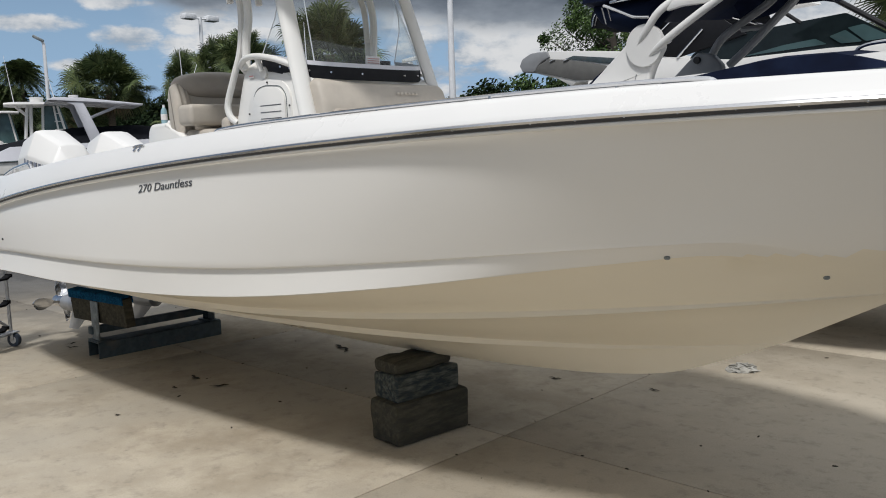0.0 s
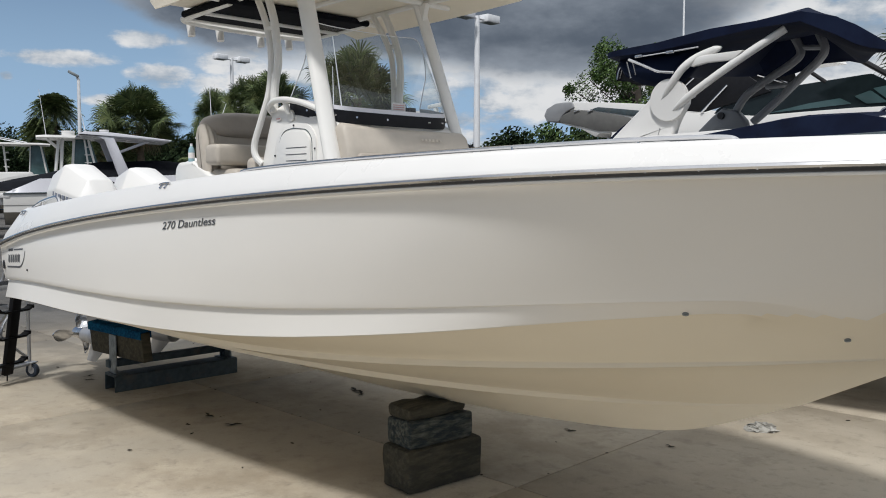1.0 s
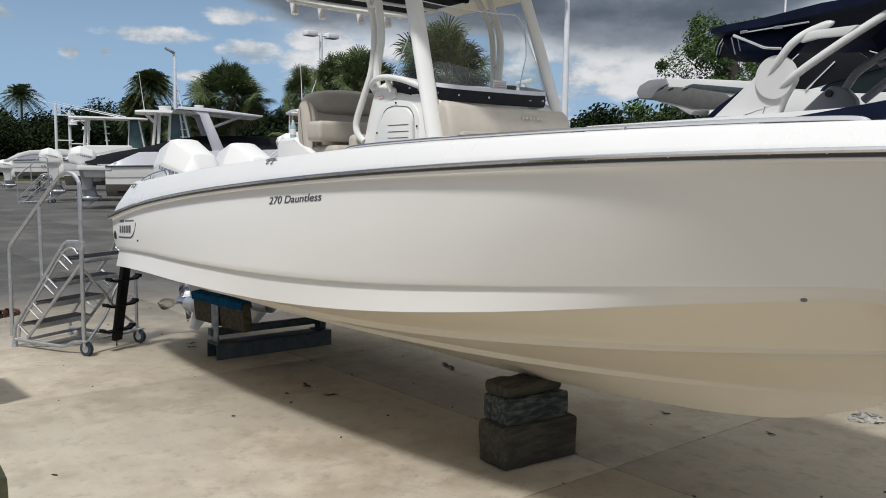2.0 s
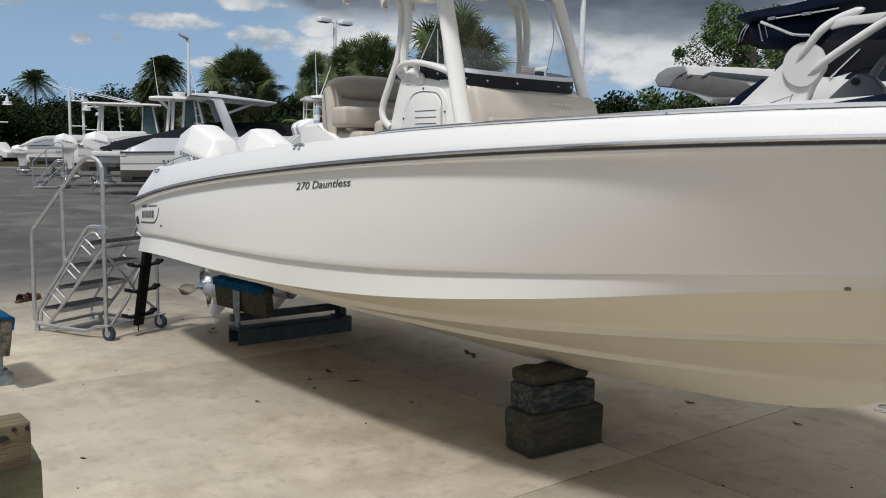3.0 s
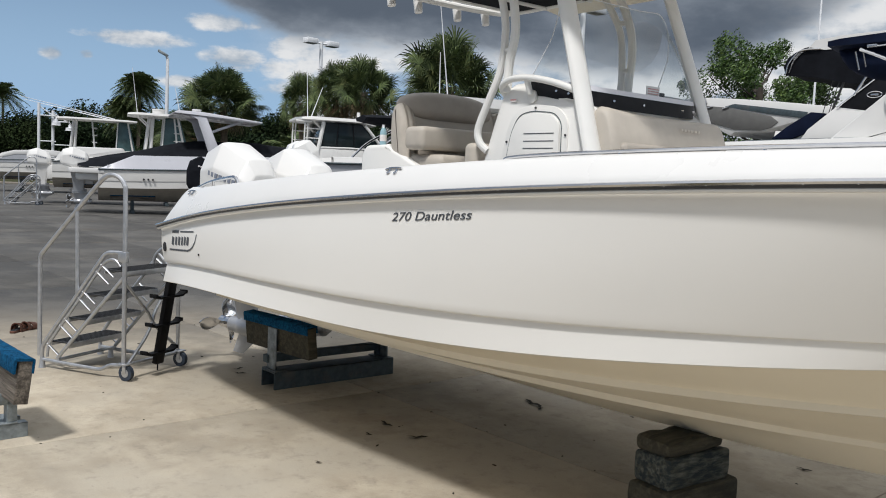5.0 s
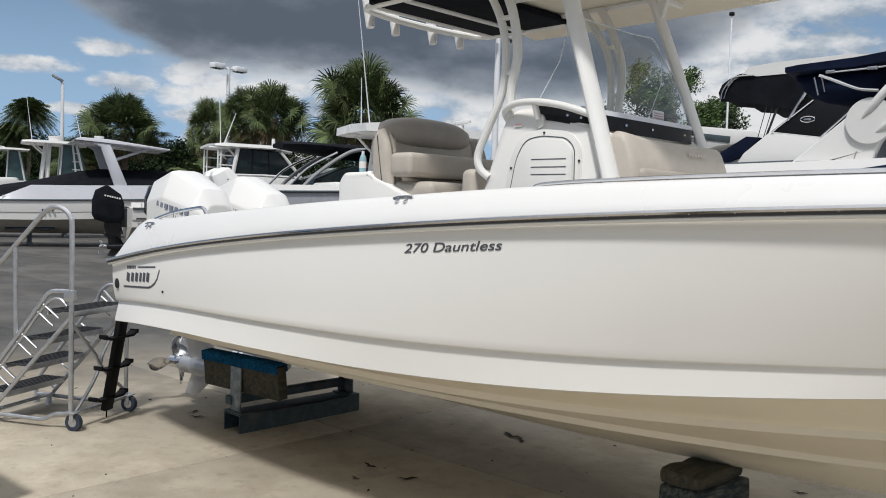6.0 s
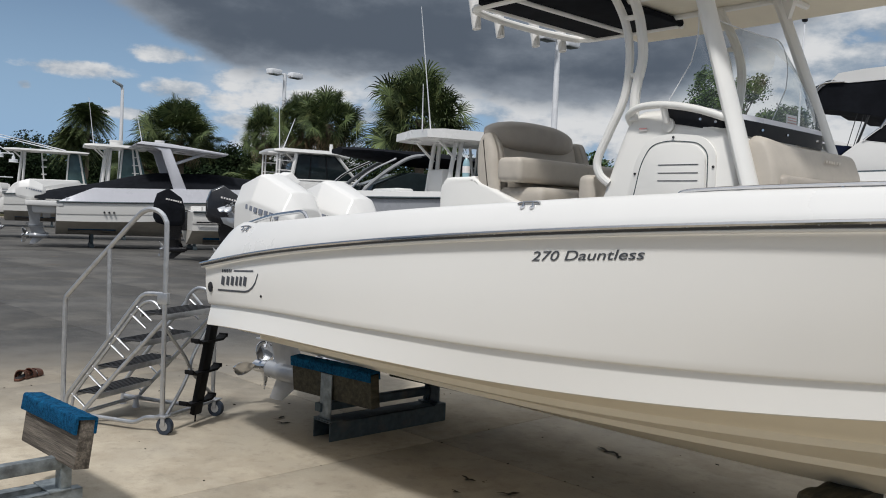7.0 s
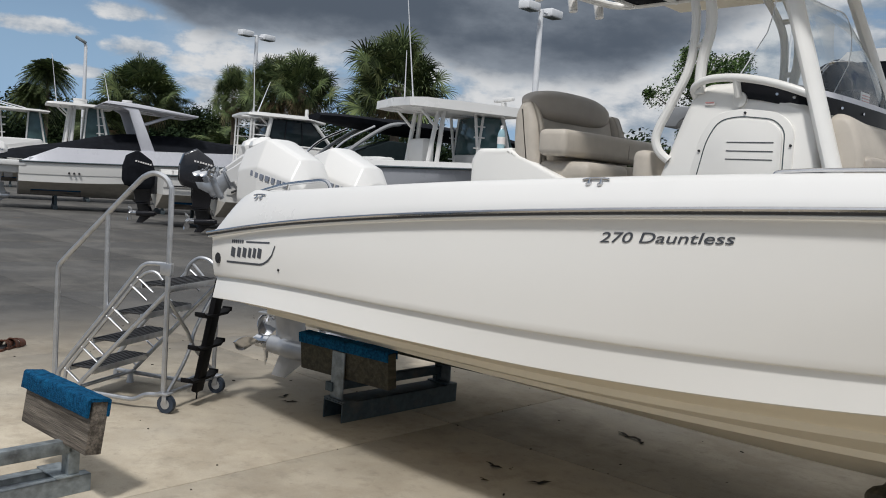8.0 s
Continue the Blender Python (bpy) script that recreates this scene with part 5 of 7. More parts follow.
def boarding_ladder():
    th = thing("boarding_ladder", pose(0, 0, 0), "black folding boarding ladder hanging beside the transom", "ladder")
    a, b = Vector((-0.125, -1.118, 0.93)), Vector((-0.262, -1.192, 0.09))
    d = (b - a).normalized()
    side = Vector((-0.49, 0.87, 0)).normalized()
    m = Matrix((side, d.cross(side).normalized(), d)).transposed().to_4x4()
    m.translation = (a + b) / 2
    part("spine", box((0, 0, 0), (0.10, 0.045, (b - a).length), 0.008, None, m), LADDER_BK, th)
    for z in (0.665, 0.425, 0.185):
        p = a.lerp(b, (a.z - z) / (a.z - b.z))
        n = Vector((side.y, -side.x, 0))
        lift = lambda u: 0.028 * max(0.0, abs(u) - 0.72) / 0.28 - 0.012 * (abs(u) > 0.98)
        rows = [[p + side * 0.19 * u + n * w + Vector((0, 0, lift(u) + dz)) for w, dz in ((-0.035, 0.009), (0.035, 0.009), (0.035, -0.009), (-0.035, -0.009))] for u in (-1, -0.9, -0.8, -0.72, -0.3, 0.3, 0.72, 0.8, 0.9, 1)]
        st = part("step", loft(rows, True, True), LADDER_BK, th)
        for k in (-1, 1):
            part("step_lip", box((0, 0, 0), (0.016, 0.076, 0.026), 0.004, None, Matrix.Translation(p + side * 0.185 * k + Vector((0, 0, 0.026))) @ Matrix.Rotation(math.atan2(side.y, side.x), 4, "Z")), LADDER_BK, st)
    part("pivot_pin", tube([b, b + Vector((-0.005, 0, -0.06))], 0.006, 8, smooth=False), LADDER_BK, th)
    return th


boarding_ladder()


def sandal(m):
    th = thing("sandal", m, "brown leather slide sandal lying on the concrete", "shoe", "pair of sandals")
    sole = rounded([(-0.13, -0.035), (-0.02, -0.032), (0.08, -0.05), (0.135, -0.02), (0.13, 0.03), (0.05, 0.045), (-0.06, 0.035), (-0.13, 0.03)], 0.03, 4)
    part("sole", prism(sole, 0.0, 0.024, "z", 0.006), LEATHER, th)
    part("insole", prism([(x * 0.9, y * 0.85) for x, y in sole], 0.022, 0.028, "z"), RUBBER, th)
    for x0, x1, hgt in ((0.02, 0.10, 0.072), (-0.045, 0.005, 0.085)):
        rings = []
        for k in range(13):
            a = math.pi * k / 12
            c, s_ = -0.055 * math.cos(a), hgt * math.sin(a) ** 0.7
            rings.append([(x0, c, 0.012 + s_), (x1, c * 0.96, 0.012 + s_ * 0.78), (x1, c * 0.88, 0.008 + s_ * 0.70), (x0, c * 0.9, 0.008 + s_ * 0.92)])
        part("strap", loft(rings, True, True), LEATHER, th, "wide brown leather strap")
    return th


s1 = sandal(pose(-2.66, -1.76, 0, 0, 0, 142))
copy_thing(s1, pose(-2.71, -1.66, 0, 0, 0, 128))

# bottle on the leaning post
bt = thing("spray_bottle", pose(1.84, -0.43, 1.948) @ Matrix.Diagonal((0.62, 0.62, 0.72, 1)), "blue plastic bottle standing on the leaning post", "bottle")
part("bottle_body", tube([(0, 0, 0), (0, 0, 0.02), (0, 0, 0.11), (0, 0, 0.14), (0, 0, 0.165)], [0.036, 0.038, 0.038, 0.03, 0.014], 16, smooth=False), BOTTLE, bt)
part("bottle_label", tube([(0, 0, 0.035), (0, 0, 0.095)], 0.0388, 16, smooth=False), LABEL_W, bt)
part("bottle_cap", tube([(0, 0, 0.162), (0, 0, 0.19)], 0.015, 12, smooth=False), POLE, bt)

# crumpled plastic sheet on the slab
cr = bmesh.new()
bmesh.ops.create_icosphere(cr, subdivisions=4, radius=1.0)
for v in cr.verts:
    n = noise.noise_vector(v.co * 2.6) * 0.55 + noise.noise_vector(v.co * 7.0) * 0.22
    v.co = Vector(((v.co.x + n.x) * 0.105, (v.co.y + n.y) * 0.065, max(0.0, (v.co.z + n.z) * 0.052)))
o = part("plastic_bag", cr, PLASTIC, sharp=12)
o.matrix_basis = pose(4.98, 2.41, 0.0, 0, 0, 35)
tagged(o, "crumpled pale plastic bag lying on the concrete", "litter")


# ---- other boats ----
def far_hull(L, B, zk, z0, z1, zc0, zc1, rake=0.16):
    """Side shell and bottom of a simpler hull: stern at x = 0, bow at x = L."""
    side, low = [], []
    for k in range(33):
        s = k / 32
        w = B / 2 * (1 - max(0.0, (s - 0.45) / 0.55) ** 2.4)
        wc = B / 2 * 0.93 * (1 - max(0.0, (s - 0.35) / 0.60) ** 2.0) if s < 0.95 else 0.0
        xs, xc = L * s, L * (1 - rake) * s
        zs = z0 + (z1 - z0) * s**1.3
        zc = zc0 + (zc1 - zc0) * s**2.2
        kz = zk + (zc1 - zk) * max(0.0, (s - 0.55) / 0.45) ** 1.8
        a, b = Vector((xs, -w, zs)), Vector((xc, -max(wc, 0), zc))
        side.append([a, a.lerp(b, 0.03) + Vector((0, 0.03 * (1 - s), 0)), a.lerp(b, 0.35), a.lerp(b, 0.62), a.lerp(b, 0.64) + Vector((0, 0.02 * (1 - s), 0)), b])
        low.append([b, b + Vector((0, 0.06 * (1 - s), 0)), Vector((xc, -wc * 0.5, zc * 0.45 + kz * 0.55)), Vector((xc, 0, kz))])
    bm = loft(side)
    loft([[mirrored(p) for p in r] for r in side], bm=bm)
    tr = [bm.verts.new(p) for p in side[0]] + [bm.verts.new(mirrored(p)) for p in reversed(side[0])]
    bm.faces.new(tr)
    b2 = loft(low)
    loft([[mirrored(p) for p in r] for r in low], bm=b2)
    b2.faces.new([b2.verts.new(p) for p in low[0]] + [b2.verts.new(mirrored(p)) for p in reversed(low[0][:-1])])
    rail = [r[0] for r in side]
    return bm, b2, rail


def far_deck(rail, dz=0.0, inset=0.0):
    return loft([[p + Vector((0, inset, dz)), Vector((p.x, 0, p.z + dz + 0.06)), mirrored(p) + Vector((0, -inset, dz))] for p in rail])


def stand_pair(th_m, L, zb, mat=GALV_DK):
    """Two bunk stands whose boards reach the bottom at height zb."""
    for x in (1.2, L * 0.5):
        th = thing("boat_stand", th_m @ pose(x, 0, 0), "dark steel bunk stand with blue carpeted boards", "boat stand", "yard bunk stands")
        part("base_channel", box((0, 0, 0.07), (0.14, 1.7, 0.14), 0.01), mat, th)
        for k in (-1, 1):
            part("post", box((0, 0.62 * k, (zb - 0.06) / 2), (0.1, 0.08, zb - 0.06), 0.01), mat, th)
            bd = part("bunk_board", box((0, 0.62 * k, zb - 0.10), (1.6, 0.1, 0.16), 0.012), WOOD_GR, th)
            part("carpet", box((0, 0.62 * k, zb), (1.6, 0.12, 0.06), 0.012), CARPET, bd)


def base_boat(m, label, L, B, zk, z0, z1, zc0, zc1, side_mat, deck_mat=None, name="motorboat", low_mat=None, stands=True):
    th = thing(name, m, label, "boat", "boats in the yard")
    a, b, rail = far_hull(L, B, zk, z0, z1, zc0, zc1)
    h = part("hull", a, side_mat, th)
    part("hull_bottom", b, low_mat or SHADE_GEL, th)
    part("deck", far_deck(rail, -0.02), deck_mat or GEL_CAP, th)
    path = rail + [mirrored(p) for p in reversed(rail[:-1])]
    part("rub_rail", tube(path, 0.03, 6, smooth=False), GALV_DK, th)
    part("coaming", loft([[p + Vector((0, 0.03, 0.0)), p + Vector((0, 0.08, 0.14)), p + Vector((0, 0.30, 0.16)), p + Vector((0, 0.32, 0.0))] for p in rail[1:26]]), deck_mat or GEL_CAP, th)
    part("coaming", loft([[mirrored(p + Vector((0, 0.03, 0.0))), mirrored(p + Vector((0, 0.08, 0.14))), mirrored(p + Vector((0, 0.30, 0.16))), mirrored(p + Vector((0, 0.32, 0.0)))] for p in rail[1:26]]), deck_mat or GEL_CAP, th)
    for k in range(3):
        part("drain_port", disc((1.55 + 0.16 * k, -B / 2 * 0.985, (z0 + zc0) / 2 + 0.02), (0, 1, 0), 0.035, 0.06, 10), RUBBER, h)
    if stands:
        stand_pair(m, L, zc0 * 0.45 + zk * 0.55)
    return th, rail


def ttop(th, x0, x1, w, z, deck_z, mat=GEL_CAP, windshield=True, thick=0.13):
    rings = []
    for k in range(9):
        t = k / 8
        x = x0 + (x1 - x0) * t
        ww = w * (0.93 if k in (0, 8) else 1.0)
        e = 0.035 if k in (0, 8) else 0
        rings.append([(x, -ww, z + 0.03), (x, -ww * 0.97, z + thick - e), (x, 0, z + thick + 0.04 - e), (x, ww * 0.97, z + thick - e), (x, ww, z + 0.03), (x, ww * 0.9, z + e), (x, 0, z + 0.02 + e), (x, -ww * 0.9, z + e)])
    top = part("hardtop", loft(rings, True, True), mat, th, "moulded white hardtop")
    for k in (-1, 1):
        for xa, xb in ((x0 + 0.75, x0 + 0.95), (x0 + 1.0, x0 + 1.1)):
            part("top_leg", tube([(xa, 0.62 * k, deck_z), (xb, 0.66 * k, z + 0.02)], 0.06, 8, smooth=False), mat, top)
        part("top_brace", tube([(x0 + 0.95, 0.66 * k, z - 0.45), (x0 + 0.45, 0.68 * k, z + 0.02)], 0.035, 8, smooth=False), mat, top)
        part("top_leg", tube([(x1 - 0.15, 0.62 * k, deck_z), (x1 - 0.55, 0.66 * k, z + 0.02)], 0.05, 8, smooth=False), mat, top)
        part("top_leg", tube([(x0 + 2.2, 0.64 * k, deck_z), (x0 + 2.0, 0.66 * k, z + 0.02)], 0.04, 8, smooth=False), mat, top)
        for j in range(4):
            zz = deck_z + (z - deck_z) * (0.2 + 0.2 * j)
            part("top_rung", tube([(x0 + 2.0, 0.66 * k, zz), (x0 + 2.3, 0.66 * k, zz)], 0.02, 6, smooth=False), mat, top)
    if windshield:
        part("windshield", prism([(x1 - 1.2, deck_z + 0.35), (x1 - 0.05, deck_z + 0.35), (x1 - 0.45, z - 0.02), (x1 - 1.1, z - 0.02)], -0.62, 0.62, "y", 0.02), TEAL_GLASS, top, "green tinted windshield")
        for k in (-1, 1):
            part("windshield_post", tube([(x1 - 1.21, 0.64 * k, deck_z + 0.3), (x1 - 1.11, 0.64 * k, z)], 0.035, 8, smooth=False), mat, top)
            part("windshield_post", tube([(x1 - 1.2, 0.64 * k, deck_z + 0.37), (x1 - 0.05, 0.64 * k, deck_z + 0.37)], 0.04, 8, smooth=False), mat, top)
        part("console", box((x1 - 0.65, 0, deck_z + 0.15), (1.2, 1.2, 0.5), 0.08), GEL_CAP, th)
    return top


def antenna(th, x, y, z, h, lean=0.0, name="antenna"):
    part(name, tube([(x, y, z), (x + lean * h, y, z + h)], [0.018, 0.008], 6, smooth=False), POLE, th)


def tilted_outboard(m, cowl_mat, label, letter_mat=LETTER_LT, group="yard outboards", low=SILVER, mid=None, tall=1.0):
    return outboard(0, tall=tall, cowl_mat=cowl_mat, letter_mat=letter_mat, low=low, label=label, at=m, group=group, mid_mat=mid)


BLACK_COWL = material("black_cowling_paint", (0.012, 0.012, 0.015), 0.18, var=0.1, coat=0.4)

# boat with the white hardtop, nearest in the row
mW = pose(-11.7, 6.68, 0, 0, 0, 73)
thW, railW = base_boat(mW, "white fishing boat with a white hardtop on yard stands", 8.6, 2.6, 0.6, 2.02, 2.4, 1.2, 1.9, GREY_GEL, GEL_CAP)
ttop(thW, 3.05, 6.4, 1.1, 3.57, 2.2, thick=0.26)
part("aft_bench", box((2.6, 0, 2.2), (0.5, 1.7, 0.26), 0.08), GEL_CAP, thW)
part("helm_seat", box((4.0, 0.2, 2.55), (0.35, 0.9, 0.7), 0.08), GEL_CAP, thW)
part("radar_mast", tube([(6.3, 0, 3.75), (6.25, 0, 4.05)], 0.07, 8, smooth=False), GEL_CAP, thW)
part("radar_bar", box((6.25, 0, 4.12), (0.12, 0.9, 0.1), 0.03), GEL_CAP, thW, "white open-array radar")
antenna(thW, 3.25, -0.75, 3.75, 3.0, -0.13)
antenna(thW, 3.02, -0.75, 3.75, 1.15, -0.02)
tilted_outboard(mW @ pose(-0.30, 0.35, 1.55, 0, 62, 0) @ pose(0, 0, -1.25), GEL_CAP, "white outboard tilted up out of the way", group="tilted white outboards")
tilted_outboard(mW @ pose(-0.30, -0.35, 1.55, 0, 62, 0) @ pose(0, 0, -1.25), GEL_CAP, "white outboard tilted up out of the way", group="tilted white outboards")

# runabout with a dark folded canopy and black motor
mB = pose(-15.0, 7.25, 0, 0, 0, 73)
thB, railB = base_boat(mB, "white runabout with black canopy and silver arch", 7.8, 2.5, 0.5, 1.45, 1.9, 0.95, 1.5, GEL, GEL_CAP)
rings = []
for k in range(17):
    t = k / 16
    x, hw = 2.6 + 7.0 * t, 1.05 * max(0.05, math.sin(math.pi * (0.06 + 0.90 * t))) ** 0.4
    rings.append([(x, hw * math.cos(a), 3.44 - 0.30 * t ** 1.5 + (0.27 if math.sin(a) < 0 else 0.17) * max(0.12, math.sin(math.pi * (0.06 + 0.90 * t))) ** 0.5 * math.sin(a) + 0.02 * math.sin(13 * t + 4 * a)) for a in (2 * math.pi * j / 14 for j in range(14))])
part("canopy", loft(rings, True, True), CANVAS_BK, thB, "black folded canvas canopy")
for k in (-1, 1):
    part("arch", tube([(2.7, 1.1 * k, 1.9), (3.36, 1.06 * k, 2.6), (4.34, 1.0 * k, 3.26), (5.0, 0.9 * k, 3.40)], 0.055, 8), CAP_GREY, thB, "silver tower arch")
    part("arch", tube([(2.3, 1.1 * k, 1.9), (3.1, 1.08 * k, 2.75), (4.0, 1.0 * k, 3.25)], 0.035, 8), STEEL, thB)
part("windshield", prism([(3.0, 1.9), (6.6, 1.95), (5.7, 2.85), (4.5, 2.9), (3.45, 2.5)], -1.0, 1.0, "y", 0.03), DARK_GLASS, thB, "dark tinted wraparound windshield")
part("side_stripe", tube([(0.1, -1.255, 1.2), (0.5, -1.26, 1.38), (0.9, -1.265, 1.36), (2.5, -1.27, 1.34), (4.5, -1.2, 1.45)], 0.03, 6), BLACK_PL, thB, "black curved side stripe")
tilted_outboard(mB @ pose(0.02, -0.1, -0.02) @ Matrix.Diagonal((1.15, 1.15, 1.15, 1)), BLACK_COWL, "black outboard motor with pale lettering bars", LABEL_W, low=BLACK_COWL, mid=BLACK_COWL, tall=1.5)

# pilothouse boat with a covered motor
mP = pose(-18.75, 7.4, 0, 0, 0, 73)
thP, railP = base_boat(mP, "white pilothouse boat with dark windows on stands", 8.6, 2.6, 0.5, 1.5, 2.0, 0.95, 1.6, GEL, GEL_CAP)
ttop(thP, 2.38, 4.5, 1.12, 3.45, 1.7, windshield=False)
part("cabin", prism([(2.6, 1.7), (2.6, 2.62), (5.3, 2.58), (5.5, 1.7)], -0.98, 0.98, "y", 0.04), GEL_CAP, thP, "white pilothouse base")
part("cabin_glass", prism([(3.0, 2.55), (3.16, 3.42), (4.38, 3.42), (5.12, 2.58)], -0.93, 0.93, "y", 0.02), DARK_GLASS, thP, "dark wraparound cabin glass")
for k in (-1, 1):
    for pts, r in (([(2.90, 2.3), (3.10, 3.44)], 0.065), ([(5.18, 2.58), (4.46, 3.40)], 0.05), ([(3.52, 2.6), (3.58, 3.40)], 0.014), ([(4.12, 2.6), (4.06, 3.40)], 0.014), ([(2.95, 2.62), (4.0, 2.64), (5.15, 2.62)], 0.035)):
        part("cabin_pillar", tube([(x, 0.955 * k, z) for x, z in pts], r, 8, smooth=False), GEL_CAP if r > 0.02 else BLACK_PL, thP)
    for xa in (2.47, 2.56):
        part("ladder_rail", tube([(xa, 0.95 * k, 1.75), (xa + 0.03, 0.95 * k, 3.46)], 0.026, 8, smooth=False), GEL_CAP, thP)
    for j in range(4):
        part("ladder_rung", tube([(2.5, 0.95 * k, 2.3 + 0.3 * j), (3.0, 0.95 * k, 2.3 + 0.3 * j)], 0.02, 6, smooth=False), GEL_CAP, thP)
part("roof_nose", prism(rounded([(4.3, 3.47), (4.4, 3.60), (4.82, 3.46), (4.80, 3.38)], 0.03), -1.05, 1.05, "y", 0.02), GEL_CAP, thP)
part("roof_spreader", tube([(2.2, -1.0, 3.42), (2.7, -1.0, 3.42)], 0.03, 8, smooth=False), GEL_CAP, thP)
part("nav_light", tube([(4.35, -0.5, 3.58), (4.35, -0.5, 3.74), (4.35, -0.5, 3.84)], [0.05, 0.06, 0.05], 8, smooth=False), GEL_CAP, thP)
antenna(thP, 2.65, -0.6, 3.55, 1.5, -0.04)
antenna(thP, 2.75, -0.6, 3.55, 1.0, 0.36)
part("side_stripe", tube([(0.1, -1.30, 1.2), (2.0, -1.31, 1.25), (4.5, -1.25, 1.4)], 0.025, 6), BLACK_PL, thP)
tilted_outboard(mP @ pose(0.02, 0, -0.05) @ Matrix.Diagonal((1.12, 1.12, 1.12, 1)), CANVAS_BK, "outboard motor under a black fabric cover", LABEL_W, low=BLACK_COWL, mid=BLACK_COWL, tall=1.65)

# grey boat under a black cover with a grey arch
mG = pose(-26.35, 5.98, 0, 0, 0, 73)
thG, railG = base_boat(mG, "light grey and white boat under a black cover with arch", 9.6, 2.9, 0.45, 1.62, 2.0, 0.95, 1.6, GEL, GREY_GEL)
part("motor_bracket", box((-0.36, 0, 1.36), (0.8, 2.4, 0.34), 0.1), GEL_CAP, thG)
part("swim_platform", prism(rounded([(-1.0, -1.3), (0.3, -1.47), (0.3, 1.47), (-1.0, 1.3)], 0.2), 1.46, 1.64, "z", 0.03), GEL_CAP, thG)
part("upper_side", loft([[p + Vector((0, 0.02, 0)), p + Vector((0, 0.12, 0.5 * min(1, p.x / 1.2))), p + Vector((0, 0.4, 0.52 * min(1, p.x / 1.2)))] for p in railG[:26]]), PALE_GEL, thG)
part("upper_side", loft([[mirrored(q) for q in (p + Vector((0, 0.02, 0)), p + Vector((0, 0.12, 0.5 * min(1, p.x / 1.2))), p + Vector((0, 0.4, 0.52 * min(1, p.x / 1.2))))] for p in railG[:26]]), GREY_GEL, thG)
rings = []
for k in range(20):
    t = k / 19
    x = -0.7 + 9.6 * t
    hw = 1.28 * (1 - max(0, (t - 0.6) / 0.4) ** 2 * 0.6)
    zt = float(np.interp(x, (-0.7, 0.6, 2.4, 3.6, 4.4, 6.0, 8.0, 8.9), (1.86, 2.16, 2.55, 2.82, 2.80, 2.80, 2.62, 2.2))) + 0.03 * math.sin(t * 22)
    rings.append([(x, hw * u, 1.72 + 0.15 * t + (zt - 1.72) * (1 - abs(u) ** 2.2) + 0.04 * math.sin(9 * u + 7 * t)) for u in np.linspace(-1, 1, 11)])
part("cover", loft(rings), CANVAS_BK, thG, "black fabric boat cover sagging between supports")
for k in (-1, 1):
    part("arch_leg", prism([(3.95, 2.1), (3.42, 3.62), (3.05, 3.80), (3.72, 3.80), (4.42, 2.1)], 1.16 * k, 1.28 * k, "y", 0.04), PALE_GEL, thG, "light grey arch leg")
    part("arch_strut", tube([(4.0, 1.0 * k, 3.2), (5.1, 0.95 * k, 3.66)], 0.05, 8, smooth=False), PALE_GEL, thG)
part("arch_top", prism(rounded([(2.50, 3.80), (2.72, 3.92), (3.7, 3.90), (5.84, 3.67), (5.80, 3.60), (3.8, 3.72)], 0.05), -1.3, 1.3, "y", 0.03), PALE_GEL, thG, "light grey hardtop wing")
part("radar_dome", tube([(3.5, 0, 3.88), (3.5, 0, 4.02), (3.5, 0, 4.08)], [0.16, 0.18, 0.08], 14), GEL_CAP, thG)
antenna(thG, 2.8, -0.8, 3.9, 1.0, -0.2)
for k in (-0.62, 0.62):
    tilted_outboard(mG @ pose(-0.24, k, 0.0) @ Matrix.Diagonal((1.2, 1.2, 1.2, 1)), GEL_CAP, "white outboard motor with silver lower unit", group="grey boat's outboards", mid=SILVER)

